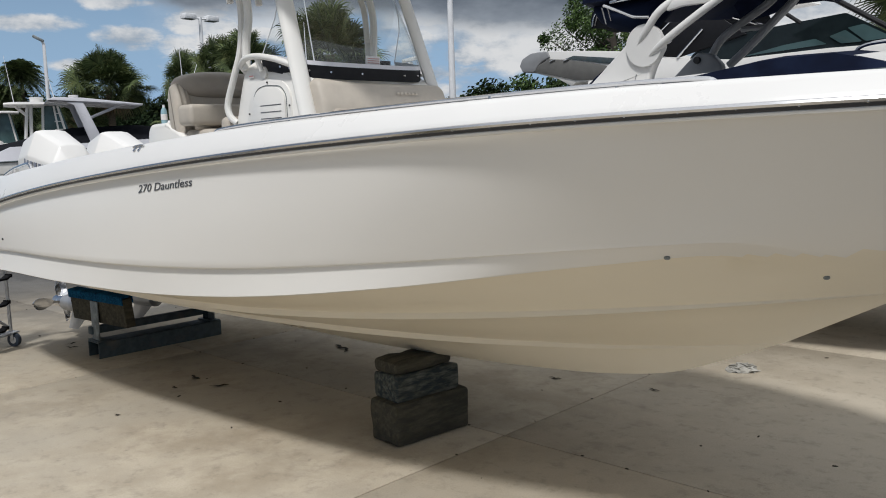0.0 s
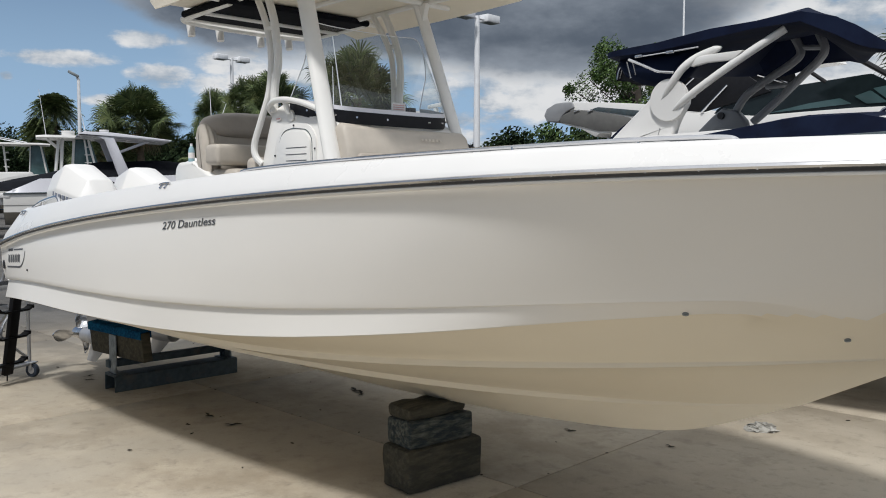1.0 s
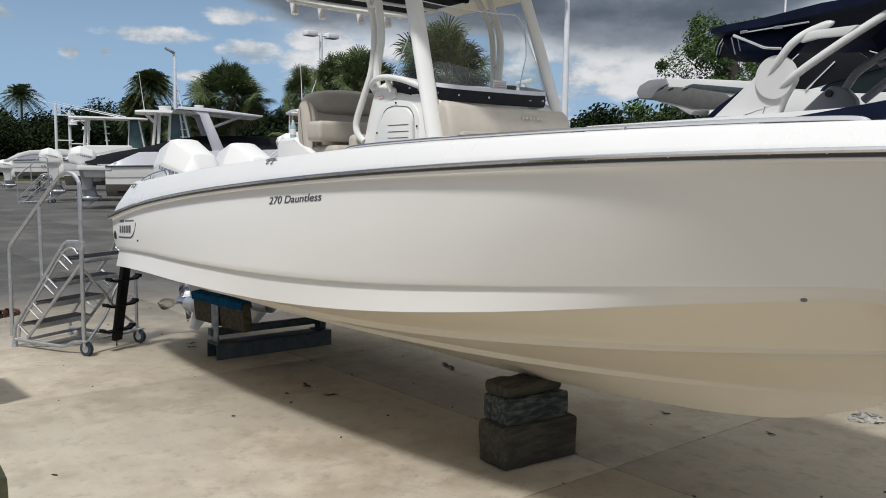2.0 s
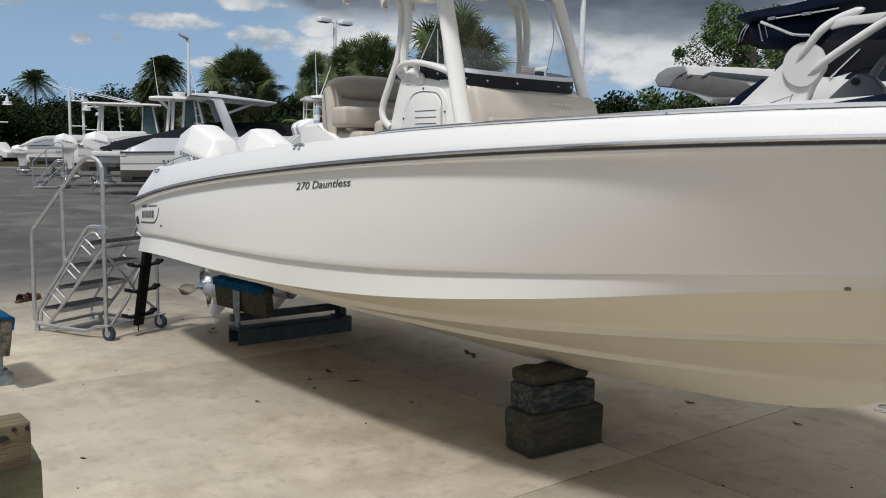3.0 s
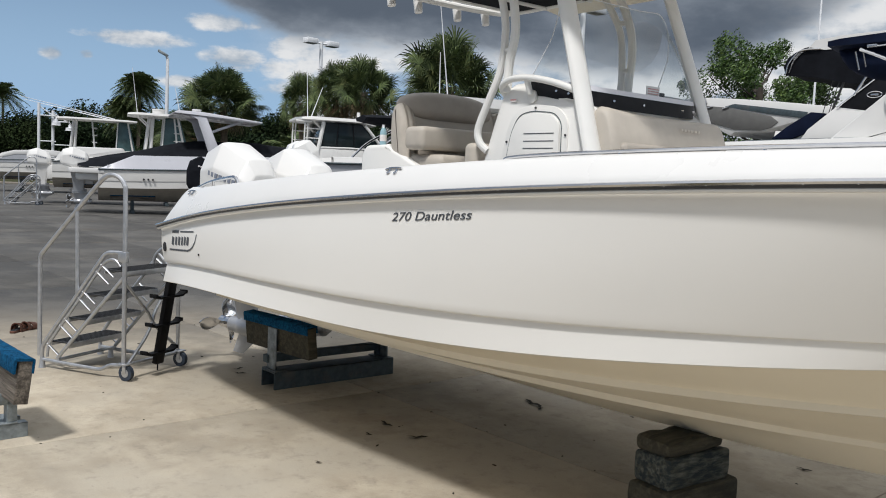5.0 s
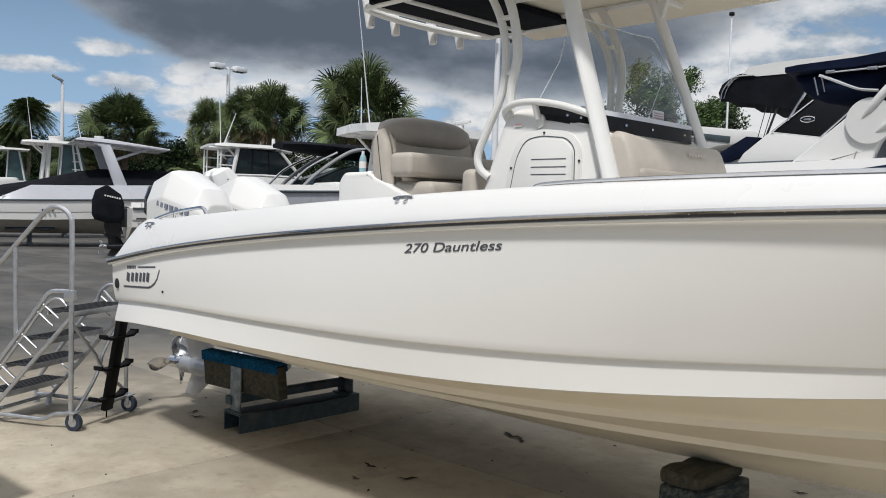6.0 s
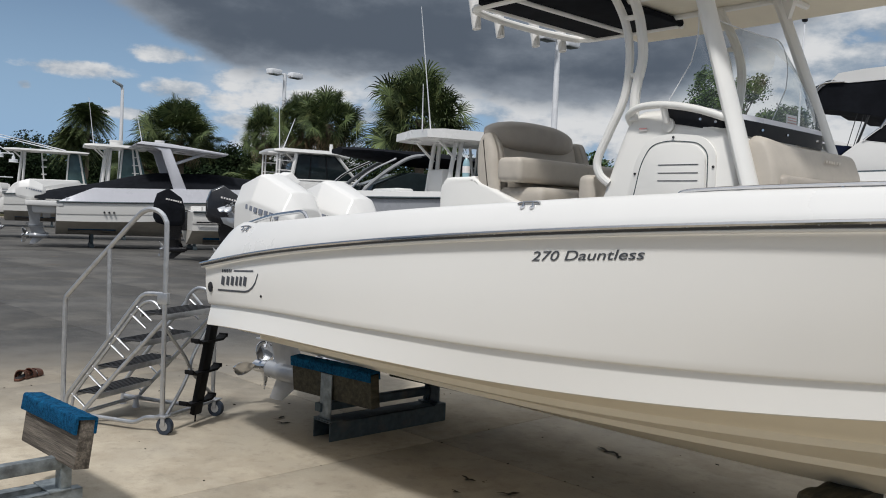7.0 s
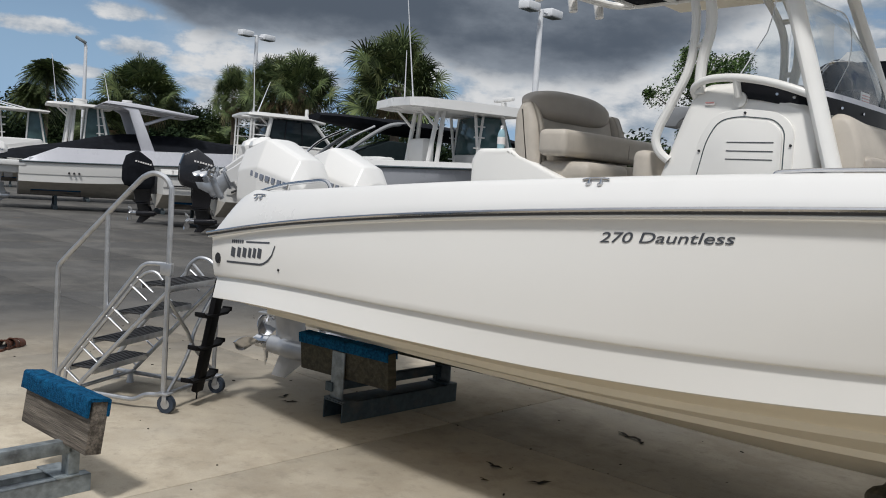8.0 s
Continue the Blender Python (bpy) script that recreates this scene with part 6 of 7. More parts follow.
# two larger white boats farther down the row
for xx, ys, L, x0, x1, zt, lab, smat in ((-34.0, 6.3, 9.6, 3.05, 5.75, 4.07, "white centre-console boat with hardtop and radar", GEL), (-50.0, 7.2, 11.5, 3.1, 7.7, 4.48, "white centre-console boat with grey side panels and outriggers", GEL)):
    mm = pose(xx, ys, 0, 0, 0, 73)
    tt, rr = base_boat(mm, lab, L, 3.0, 0.7, 1.85, 2.7, 1.15, 2.0, smat, GEL_CAP)
    ttop(tt, x0, x1, 1.2, zt, 2.3)
    if L > 10:
        for k in (-1, 1):
            part("outrigger", tube([(6.4, 0.9 * k, zt + 0.15), (1.2, 1.3 * k, zt + 1.15)], [0.035, 0.016], 6, smooth=False), POLE, tt)
            part("stern_quarter", prism(rounded([(-0.55, 1.78), (0.25, 2.25), (0.9, 2.44), (2.6, 2.55), (3.4, 2.5), (3.4, 2.2), (1.0, 2.2), (0.1, 1.95), (-0.3, 1.70)], 0.06), 1.40 * k, 1.52 * k, "y", 0.03), GEL_CAP, tt, "white sweeping stern quarter")
            part("side_panel", prism([(-0.1, 1.72), (0.3, 2.0), (1.0, 2.22), (2.2, 2.22), (1.8, 1.75)], 1.44 * k, 1.50 * k, "y"), GREY_GEL, tt, "grey side panel")
    else:
        part("stern_box", prism(rounded([(0.0, 1.8), (0.35, 2.3), (0.9, 2.52), (2.9, 2.55), (3.1, 1.8)], 0.12), -1.3, 1.3, "y", 0.06), GEL_CAP, tt, "white moulded aft seating")
        part("radar_dome", tube([(4.4, 0, zt + 0.15), (4.4, 0, zt + 0.34), (4.4, 0, zt + 0.40)], [0.28, 0.30, 0.12], 14), GEL_CAP, tt, "white radar dome")
        antenna(tt, 3.5, 0.6, zt + 0.1, 2.2, -0.12)
    for k in (-0.45, 0.45):
        low = L > 10
        tilted_outboard(mm @ pose(-0.05, k, 0.0 if low else 0.02) @ Matrix.Diagonal((1.15, 1.15, 0.95 if low else 1.2, 1)), GEL_CAP, "white outboard motor with silver lower unit", group="white boats' outboards", mid=GEL_CAP)

# second rolling ladder beside the far boats
lad = [o for o in bpy.data.objects if o.name == "rolling_ladder"][0]
l2 = copy_thing(lad, pose(-31.5, 3.8, 0, 0, 0, 66) @ Matrix.Diagonal((1.35, 1.1, 1.2, 1)))
tagged(l2, "grey rolling step ladder standing beside the far boats", "step ladder")

# ---- neighbour boat with the navy folding top ----
mR = pose(1.55, 4.08, 0)
thR, railR = base_boat(mR, "white sport boat with navy canvas top and folding tower", 9.4, 2.68, 0.5, 2.02, 2.3, 0.95, 1.7, GEL, GEL_CAP)


def w2r(x, y, z):
    return (x - 1.55, y - 4.08, z)


y = -1.12
plate = prism(rounded([(1.555, 2.08), (2.125, 2.55), (2.265, 2.66), (2.395, 2.62), (2.455, 2.48), (2.355, 2.32), (2.275, 2.08)], 0.04), y - 0.05, y + 0.05, "y", 0.02, 3)
pl = part("tower_base", plate, GEL_CAP, thR, "white folding tower foot")
part("pivot_disc", disc((2.295, y - 0.055, 2.50), (0, 1, 0), 0.175, 0.05, 32), GEL_CAP, pl, "round tower pivot cover")
taper = [0.006, 0.014, 0.021, 0.027, 0.030] + [0.032] * 16
part("tower_tube", tube([(2.225, y - 0.075, 2.50), (2.335, y - 0.08, 2.64), (2.435, y - 0.075, 2.755), (2.545, y * 1.03, 2.835), (2.735, y, 2.895)], taper + [0.022, 0.008], 12), GEL_CAP, thR, "curved white tower tube")
part("tower_tube", tube([(2.335, y - 0.07, 2.40), (2.535, y - 0.08, 2.54), (2.885, y - 0.04, 2.76), (3.235, y * 0.95, 2.98)], taper, 12), GEL_CAP, thR, "straight white tower tube")
part("tower_link", prism([(2.495, 2.755), (2.515, 2.825), (2.615, 2.838), (2.955, 2.84), (2.865, 2.772), (2.635, 2.775)], y - 0.02, y - 0.065, "y", 0.008), GEL_CAP, thR)
part("panel_groove", tube([(1.735, y - 0.052, 2.20), (2.185, y - 0.052, 2.20), (2.205, y - 0.052, 2.27)], 0.005, 6, smooth=False), CAP_GREY, pl)
rings = []
for x, zt, th_, y0 in ((3.075, 2.985, 0.015, 3.12), (3.11, 2.99, 0.04, 3.03), (3.25, 2.995, 0.055, 2.95), (3.7, 3.005, 0.06, 2.93), (4.2, 3.035, 0.07, 2.91), (4.6, 3.06, 0.08, 2.90), (4.95, 3.075, 0.09, 2.90), (5.2, 2.99, 0.12, 2.91), (5.33, 2.915, 0.12, 2.97), (5.39, 2.865, 0.09, 3.06), (5.43, 2.825, 0.05, 3.20), (5.445, 2.80, 0.015, 3.34)):
    us = np.linspace(0, 1, 13)
    ys = [y0 + (5.16 - 2 * (y0 - 2.9) - y0 + (y0 - 2.9)) * u for u in us]
    skew = lambda u: x - 0.36 * 2.2 * u * ease(x, 3.3, 4.9)
    lift = lambda u: 0.15 * u * ease(x, 4.7, 5.4) + 0.32 * u * ease(x, 3.5, 4.0) * (1 - ease(x, 4.9, 5.35))
    top_row = [(*w2r(skew(u), y, 0)[:2], zt + lift(u) + 0.05 * math.sin(math.pi * u) + 0.012 * math.sin(9 * u + 5 * x)) for u, y in zip(us, ys)]
    low_row = [(*w2r(skew(u), y, 0)[:2], zt - th_ + lift(u) - 0.05 * math.sin(math.pi * u) * (1 - 0.9 * ease(x, 4.9, 5.45)) + 0.015 * math.sin(11 * u + 3 * x) - 0.36 * (u > 0.95) * ease(x, 3.5, 4.0) * (1 - ease(x, 4.9, 5.35))) for u, y in zip(us, ys)]
    rings.append(top_row + low_row[::-1])
bim = part("canvas_top", loft(rings, True, True), CANVAS_NV, thR, "navy blue canvas folding top")
boot = []
for x, zb, hw in ((3.17, 2.90, 0.05), (3.22, 2.82, 0.12), (3.30, 2.735, 0.17), (3.45, 2.675, 0.20), (3.60, 2.65, 0.20), (3.74, 2.685, 0.18), (3.86, 2.78, 0.13), (3.92, 2.88, 0.05)):
    mid_y = 3.20
    boot.append([w2r(x + 0.02 * math.cos(a), mid_y + hw * math.cos(a), 0.5 * (zb + 2.95) + 0.5 * (2.95 - zb) * math.sin(a) + 0.010 * math.sin(7 * a + 20 * x)) for a in (2 * math.pi * q / 18 for q in range(18))])
part("canvas_fold", loft(boot, True, True), CANVAS_NV, bim, "gathered navy canvas hanging below the top")
part("top_frame", tube([w2r(3.466, 2.85, 2.872), w2r(3.60, 2.85, 2.815), w2r(3.74, 2.85, 2.752), w2r(3.80, 2.85, 2.735), w2r(3.904, 2.856, 2.722)], 0.012, 8), STEEL, bim)
part("top_frame", tube([w2r(3.50, 2.91, 2.895), w2r(3.84, 2.92, 2.905), w2r(4.1, 2.92, 2.914)], 0.007, 8, smooth=False), STEEL, bim)
for fx in (3.53, 3.84):
    part("frame_clip", box(w2r(fx, 2.905, 2.90), (0.075, 0.02, 0.026), 0.006), STEEL, bim)
part("top_frame", tube([w2r(3.40, 2.92, 2.87), w2r(3.43, 2.94, 2.73)], 0.009, 8, smooth=False), STEEL, bim)
part("top_frame", tube([w2r(3.46, 2.92, 2.86), w2r(3.48, 2.94, 2.75)], 0.007, 8, smooth=False), STEEL, bim)
part("top_frame", tube([w2r(3.5, 5.1, 2.95), w2r(3.9, 5.12, 2.80)], 0.012, 8, smooth=False), STEEL, bim)
# the tower's other side, with the canvas's shade put into its grey
TY = 4.75
pl = part("tower_base", prism(rounded([(x - 1.55, z) for x, z in [(3.04, 2.36), (3.21, 2.51), (3.32, 2.59), (3.48, 2.56), (3.58, 2.45), (3.63, 2.2), (3.04, 2.2)]], 0.03), TY - 4.13, TY - 4.03, "y", 0.02, 3), CAP_GREY, thR, "folding tower foot in a shade-grey tone")
part("pivot_boss", disc((3.32 - 1.55, TY - 4.14, 2.51), (0, 1, 0), 0.036, 0.03, 20), RUBBER, pl)
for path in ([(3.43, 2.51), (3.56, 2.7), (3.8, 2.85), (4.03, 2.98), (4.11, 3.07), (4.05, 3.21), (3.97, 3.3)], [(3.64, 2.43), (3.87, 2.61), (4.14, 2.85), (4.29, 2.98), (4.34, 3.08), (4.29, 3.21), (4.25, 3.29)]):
    part("tower_tube", tube([w2r(x, TY, z) for x, z in path], 0.040, 10), CAP_GREY, thR, "curved tower tube in a shade-grey tone")
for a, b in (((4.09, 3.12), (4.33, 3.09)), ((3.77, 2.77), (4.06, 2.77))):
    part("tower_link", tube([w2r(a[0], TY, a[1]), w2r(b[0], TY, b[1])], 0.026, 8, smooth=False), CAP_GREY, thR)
cov = []
for k in range(24):
    t = k / 23
    x = 3.85 + 4.6 * t
    zt = float(np.interp(x, (3.85, 4.26, 4.97, 5.46, 5.75, 6.0, 8.45), (2.15, 2.20, 2.30, 2.29, 2.21, 2.14, 2.17)))
    y0 = 2.735 + 0.35 * max(0, t - 0.5)
    cov.append([w2r(x, y0, min(2.12 + 0.02 * t, zt - 0.03)), w2r(x, y0 + 0.03, zt - 0.02 + 0.006 * math.sin(20 * t)), w2r(x, y0 + 0.16, zt), w2r(x, y0 + 0.5, zt + 0.03), w2r(x, y0 + 1.3, zt + 0.05)])
part("cockpit_cover", loft(cov), CANVAS_NV, thR, "navy canvas cover snapped along the coaming")
part("rail", tube([w2r(5.42, 3.2, 2.24), w2r(5.47, 3.2, 2.34), w2r(5.77, 3.2, 2.368), w2r(6.9, 3.24, 2.42), w2r(8.5, 3.4, 2.45)], 0.014, 8), STEEL, thR, "stainless side rail")
part("stern_cover", prism(rounded([(1.28, 2.08), (1.55, 2.13), (1.72, 2.20), (1.78, 2.08)], 0.012), -1.22, -0.6, "y", 0.01), CANVAS_NV, thR, "navy canvas flap beside the tower foot")
part("cleat", tube([w2r(2.45, 2.85, 2.16), w2r(2.55, 2.85, 2.17), w2r(2.65, 2.85, 2.16)], 0.014, 8), STEEL, thR)

# ---- express boat behind it ----
mQ = pose(0.5, 7.65, 0)
thQ, railQ = base_boat(mQ, "white express boat with hardtop and black aft enclosure", 9.5, 2.9, 0.5, 2.40, 2.7, 1.0, 1.9, GEL, GEL_CAP)


def w2q(pts):
    return [(x - 0.5, z) for x, z in pts]


part("side_wing", prism(w2q([(1.12, 2.35), (1.26, 2.55), (1.58, 2.80), (2.19, 2.71), (2.9, 2.63), (4.05, 2.645), (5.4, 2.62), (5.6, 2.35)]), -1.45, -1.36, "y", 0.015), GEL_CAP, thQ, "white moulded side wing")
wing = part("wing_panel", prism(w2q([(1.63, 2.80), (2.10, 3.15), (2.75, 3.15), (3.1, 2.9), (2.22, 2.715)]), -1.452, -1.425, "y", 0.004), BLACK_PL, thQ, "black side panel with an oval emblem")
part("oval_emblem", tube([(1.54 + 0.085 * math.cos(a), -1.456, 2.93 + 0.035 * math.sin(a)) for a in (2 * math.pi * k / 20 for k in range(21))], 0.006, 6, smooth=False), STEEL, wing)
part("emblem_bar", box((1.54, -1.456, 2.93), (0.09, 0.008, 0.022), 0.003, None, None), STEEL, wing)
part("panel_trim", tube([(1.12, -1.46, 2.80), (1.60, -1.46, 3.155)], 0.011, 8, smooth=False), STEEL, wing)
part("panel_trim", tube([(1.71, -1.46, 2.715), (2.05, -1.46, 3.02)], 0.014, 8, smooth=False), STEEL, wing)
roof = []
for k in range(9):
    y = -1.45 + 2.9 * k / 8
    e = 0.10 * abs(k - 4) / 4 if k in (0, 8) else 0.0
    roof.append([(x - 0.5 + e, y, z + 0.05 * (1 - (y / 1.45) ** 2)) for x, z in ((0.90, 3.42), (0.955, 3.50), (1.06, 3.495), (1.18, 3.62), (1.5, 3.645), (1.85, 3.65), (2.3, 3.655), (2.62, 3.63), (2.68, 3.54), (2.3, 3.53), (1.85, 3.495), (1.3, 3.495), (1.12, 3.54), (1.0, 3.475), (0.93, 3.40))])
part("roof", loft(roof, True, True), GEL_CAP, thQ, "thin white hardtop with a rounded aft edge", sharp=35)
cur = []
for k in range(13):
    y = -1.44 + 2.88 * k / 12
    sag = 0.02 * math.sin(k * 2.1)
    cur.append([(x - 0.5, y, z + sag * (z < 3.3) + 0.04 * (1 - (y / 1.45) ** 2) * (z > 3.3)) for x, z in ((0.92, 3.22), (0.885, 3.33), (0.93, 3.43), (1.02, 3.49), (1.14, 3.54), (1.32, 3.565), (2.0, 3.55), (2.1, 3.3), (1.95, 3.12), (1.81, 3.065), (1.55, 3.12), (1.29, 3.175), (1.1, 3.20))])
encl = part("aft_enclosure", loft(cur, True, True), CANVAS_BK, thQ, "black rolled aft curtain", sharp=40)
part("curtain_frame", tube([(0.43, -1.455, 3.24), (0.46, -1.46, 3.36), (0.56, -1.46, 3.48), (0.66, -1.46, 3.515), (0.86, -1.46, 3.51)], 0.011, 8), STEEL, encl, "stainless curtain frame")
part("curtain_frame", tube([(0.47, -1.455, 3.25), (0.52, -1.46, 3.38), (0.60, -1.46, 3.48)], 0.008, 8), STEEL, encl)
for k in (-1, 1):
    part("roof_strut", tube([(1.31, 1.46 * k, 2.93), (1.51, 1.46 * k, 3.26)], 0.018, 8, smooth=False), STEEL, thQ)
    for xa, xb, zb, r in ((0.88, 1.02, 3.13, 0.005), (0.95, 1.10, 3.12, 0.005), (0.97, 1.16, 3.12, 0.014)):
        part("curtain_strap", tube([(xa, 1.40 * k, 2.60), (xb, 1.42 * k, zb)], r, 6, smooth=False), RUBBER, thQ)
sc = part("side_screen", prism(rounded(w2q([(2.3, 2.60), (2.40, 2.74), (2.58, 2.83), (2.85, 2.90), (3.46, 2.95), (4.21, 3.0), (4.85, 2.62)]), 0.03), -1.425, -1.395, "y"), DARK_GLASS, thQ, "dark tinted wraparound windscreen")
for pane in ([(3.06, 2.65), (3.54, 2.73), (3.89, 2.76), (4.02, 2.69)], [(4.04, 2.77), (4.21, 2.82), (4.39, 2.68), (4.17, 2.68)], [(4.23, 2.84), (4.40, 2.86), (4.69, 2.69), (4.42, 2.68)]):
    part("pane", prism(rounded(w2q(pane), 0.02), -1.435, -1.415, "y"), TEAL_GLASS, sc, "green tinted pane")
part("screen_pillar", tube([(3.55, -1.41, 3.18), (4.33, -1.41, 2.67)], 0.03, 8, smooth=False), BLACK_PL, thQ)
part("screen_pillar", tube([(2.99, -1.41, 3.12), (3.22, -1.41, 2.95)], 0.022, 8, smooth=False), BLACK_PL, thQ)
part("coaming_cover", prism(w2q([(0.78, 2.44), (0.98, 2.59), (1.28, 2.76), (1.46, 2.74), (1.22, 2.50), (1.06, 2.44)]), -1.44, -1.1, "y", 0.01), CANVAS_NV, thQ, "navy canvas coaming cover")

# ---- cruiser with the long hardtop farther back ----
mT = pose(-3.0, 11.4, 0)
thT, railT = base_boat(mT, "white cruiser with a long overhanging hardtop", 11.0, 3.4, 0.6, 2.4, 2.8, 1.1, 2.0, GEL, GEL_CAP)
T0 = -1.7
part("hardtop", prism([(0.33, 3.46), (1.08, 3.4), (1.83, 3.32), (2.71, 3.21), (2.72, 3.02), (2.15, 2.98), (1.7, 2.87), (1.59, 2.83), (1.0, 2.82), (0.91, 2.76), (0.59, 2.92), (0.05, 3.07), (0.29, 3.28)], T0, 1.5, "y", 0.012), GEL_CAP, thT, "white overhanging hardtop")
part("roof_lining", prism([(0.04, 3.19), (0.39, 3.31), (0.75, 3.27), (1.2, 3.19), (1.69, 3.08), (1.83, 2.98), (1.7, 2.88), (1.49, 2.84), (0.99, 2.87), (0.64, 2.96), (0.05, 3.09)], T0 - 0.02, T0 + 0.03, "y", 0.006), LINING, thT, "dark grey hardtop lining")
part("roof_end", prism(rounded([(-0.35, 3.24), (-0.28, 3.37), (-0.06, 3.46), (0.14, 3.47), (0.36, 3.46), (0.41, 3.34), (0.22, 3.28), (0.1, 3.19), (0.03, 3.09), (-0.27, 3.11)], 0.03), T0 - 0.03, 1.45, "y", 0.02, 3), CAP_GREY, thT, "grey rounded roof end")
part("roof_slot", prism([(0.78, 3.28), (0.97, 3.32), (1.41, 3.26), (2.34, 3.13), (2.33, 3.02), (1.63, 3.12)], T0 - 0.016, T0 + 0.02, "y", 0.004), GALV_DK, thT)
for x, z in ((0.42, 3.26), (0.75, 3.24)):
    part("roof_light", tube([(x, T0 - 0.03, z), (x + 0.12, T0 - 0.03, z + 0.03)], 0.014, 8, smooth=False), STEEL, thT)
part("cabin_side", prism([(2.4, 2.4), (2.6, 2.95), (6.5, 2.95), (8.5, 2.6)], -1.5, 1.4, "y", 0.03), GEL_CAP, thT)


# ---- lamps, masts ----
def lamp_post(x, y, h, heads, turn, label):
    th = thing("street_lamp", pose(x, y, 0, 0, 0, turn), label, "street lamp", "yard lamp posts")
    part("pole", tube([(0, 0, 0), (0, 0, h * 0.5), (0, 0, h)], [0.13, 0.105, 0.08], 12, smooth=False), POLE, th)
    part("base_plate", box((0, 0, 0.03), (0.4, 0.4, 0.06), 0.01), POLE, th)
    for k in heads:
        part("arm", tube([(0, 0, h - 0.08), (0.35 * k, 0, h - 0.05)], 0.035, 8, smooth=False), POLE, th)
        hd = part("lamp_head", box((0.62 * k, 0, h - 0.02), (0.62, 0.40, 0.24), 0.025), POLE, th, "white box lamp head")
        part("lens", box((0.62 * k, 0, h - 0.145), (0.5, 0.3, 0.02), 0.004), GALV, hd)
    return th


lamp_post(-28.8, 16.75, 8.0, (-1, 1), 97, "tall white twin-head lamp post")
lamp_post(-11.75, 16.15, 7.35, (-1, 1), 95, "tall white twin-head lamp post")
la = thing("street_lamp", pose(-43.0, 14.7, 0, 0, 0, 245), "tall white lamp post with one small tilted head", "street lamp", "yard lamp posts")
part("pole", tube([(0, 0, 0), (0, 0, 4.4), (0, 0, 8.15), (0.06, 0, 8.3)], [0.14, 0.11, 0.085, 0.075], 12, smooth=False), POLE, la)
part("lamp_head", box((0, 0, 0), (0.62, 0.34, 0.15), 0.03, None, pose(0.26, 0, 8.46, 0, -28, 0)), GALV, la)


def lantern_pole(x, y, h, turn):
    th = thing("street_lamp", pose(x, y, 0, 0, 0, turn), "white dockside pole with a bell lantern on an arm", "street lamp", "dockside lanterns")
    part("pole", tube([(0, 0, 0), (0, 0, h)], 0.14, 10, smooth=False), POLE, th)
    part("foot", tube([(0, 0, 0), (0, 0, 0.9)], 0.22, 10, smooth=False), POLE, th)
    for z in (h * 0.52, h * 0.85):
        part("arm", tube([(0, 0, z), (1.55, 0, z)], 0.06, 8, smooth=False), POLE, th)
    part("arm", tube([(0, 0, h * 0.97), (1.2, 0, h * 0.86)], 0.05, 8, smooth=False), POLE, th)
    part("lantern", tube([(1.55, 0, h * 0.84), (1.55, 0, h * 0.81), (1.55, 0, h * 0.77), (1.55, 0, h * 0.73)], [0.08, 0.15, 0.40, 0.50], 14), POLE, th)


lantern_pole(-84.0, 10.0, 7.9, 75)
lantern_pole(-84.0, 17.2, 7.6, 75)
lantern_pole(-84.0, 18.5, 7.0, 75)


def mast(x, y, h, lab):
    th = thing("mast", pose(x, y, 0), lab, "mast")
    part("pole", tube([(0, 0, 0), (0, 0, h)], [0.03, 0.02], 8, smooth=False), POLE, th)
    part("camera_head", box((0, 0, h + 0.05), (0.11, 0.11, 0.09), 0.03), BLACK_PL, th)


mast(-2.9, 14.0, 6.25, "slim white mast with a small dark head")

# ---- far end of the yard ----
kerb = tagged(part("kerb", box((-68.0, 10, 0.06), (0.35, 110, 0.18), 0.03), KERB), "pale concrete kerb along the grass", "kerb", kind="structure")
gr = bmesh.new()
bmesh.ops.create_grid(gr, x_segments=30, y_segments=30, size=1)
for v in gr.verts:
    v.co = Vector((v.co.x * 55 - 123.3, v.co.y * 130 + 20, 0.05 + 0.05 * noise.noise(Vector((v.co.x * 30, v.co.y * 60, 0)))))
tagged(part("lawn", gr, GRASS), "dry patchy grass beyond the kerb", "grass", kind="structure")

# wrapped boat on the grass
tb = thing("covered_boat", pose(-88, 1.5, 0, 0, 0, 75), "large boat wrapped in black canvas on the grass", "boat")
rings = []
for k in range(22):
    t = k / 21
    x = -9 + 18 * t
    hw = 2.5 * math.sin(math.pi * (0.1 + 0.8 * t)) ** 0.5
    zt = 3.4 + 3.7 * math.sin(math.pi * min(0.5, 0.08 + 1.1 * t)) ** 0.7 * (0.93 + 0.07 * math.sin(t * 9)) * (1 - 0.5 * max(0.0, (t - 0.88) / 0.12) ** 2)
    zl = 2.1 + 3.6 * max(0.0, (t - 0.5) / 0.5) ** 1.3
    rings.append([(x, hw * u, zl + (zt - zl) * (1 - abs(u) ** 2.5) + 0.1 * math.sin(7 * u + 11 * t)) for u in np.linspace(-1, 1, 13)])
part("cover", loft(rings), CANVAS_BK, tb, "black canvas wrap")
a, b, rl = far_hull(19.5, 5, 0.6, 2.8, 5.0, 1.4, 2.6)
bmesh.ops.translate(a, vec=(-9, 0, 0), verts=a.verts)
bmesh.ops.translate(b, vec=(-9, 0, 0), verts=b.verts)
part("hull", a, CANVAS_BK, tb)
part("hull_bottom", b, BLACK_PL, tb)
for x in (-5, 0, 4):
    part("support", box((x, 0, 0.4), (0.3, 2.2, 0.8), 0.03), GALV_DK, tb)

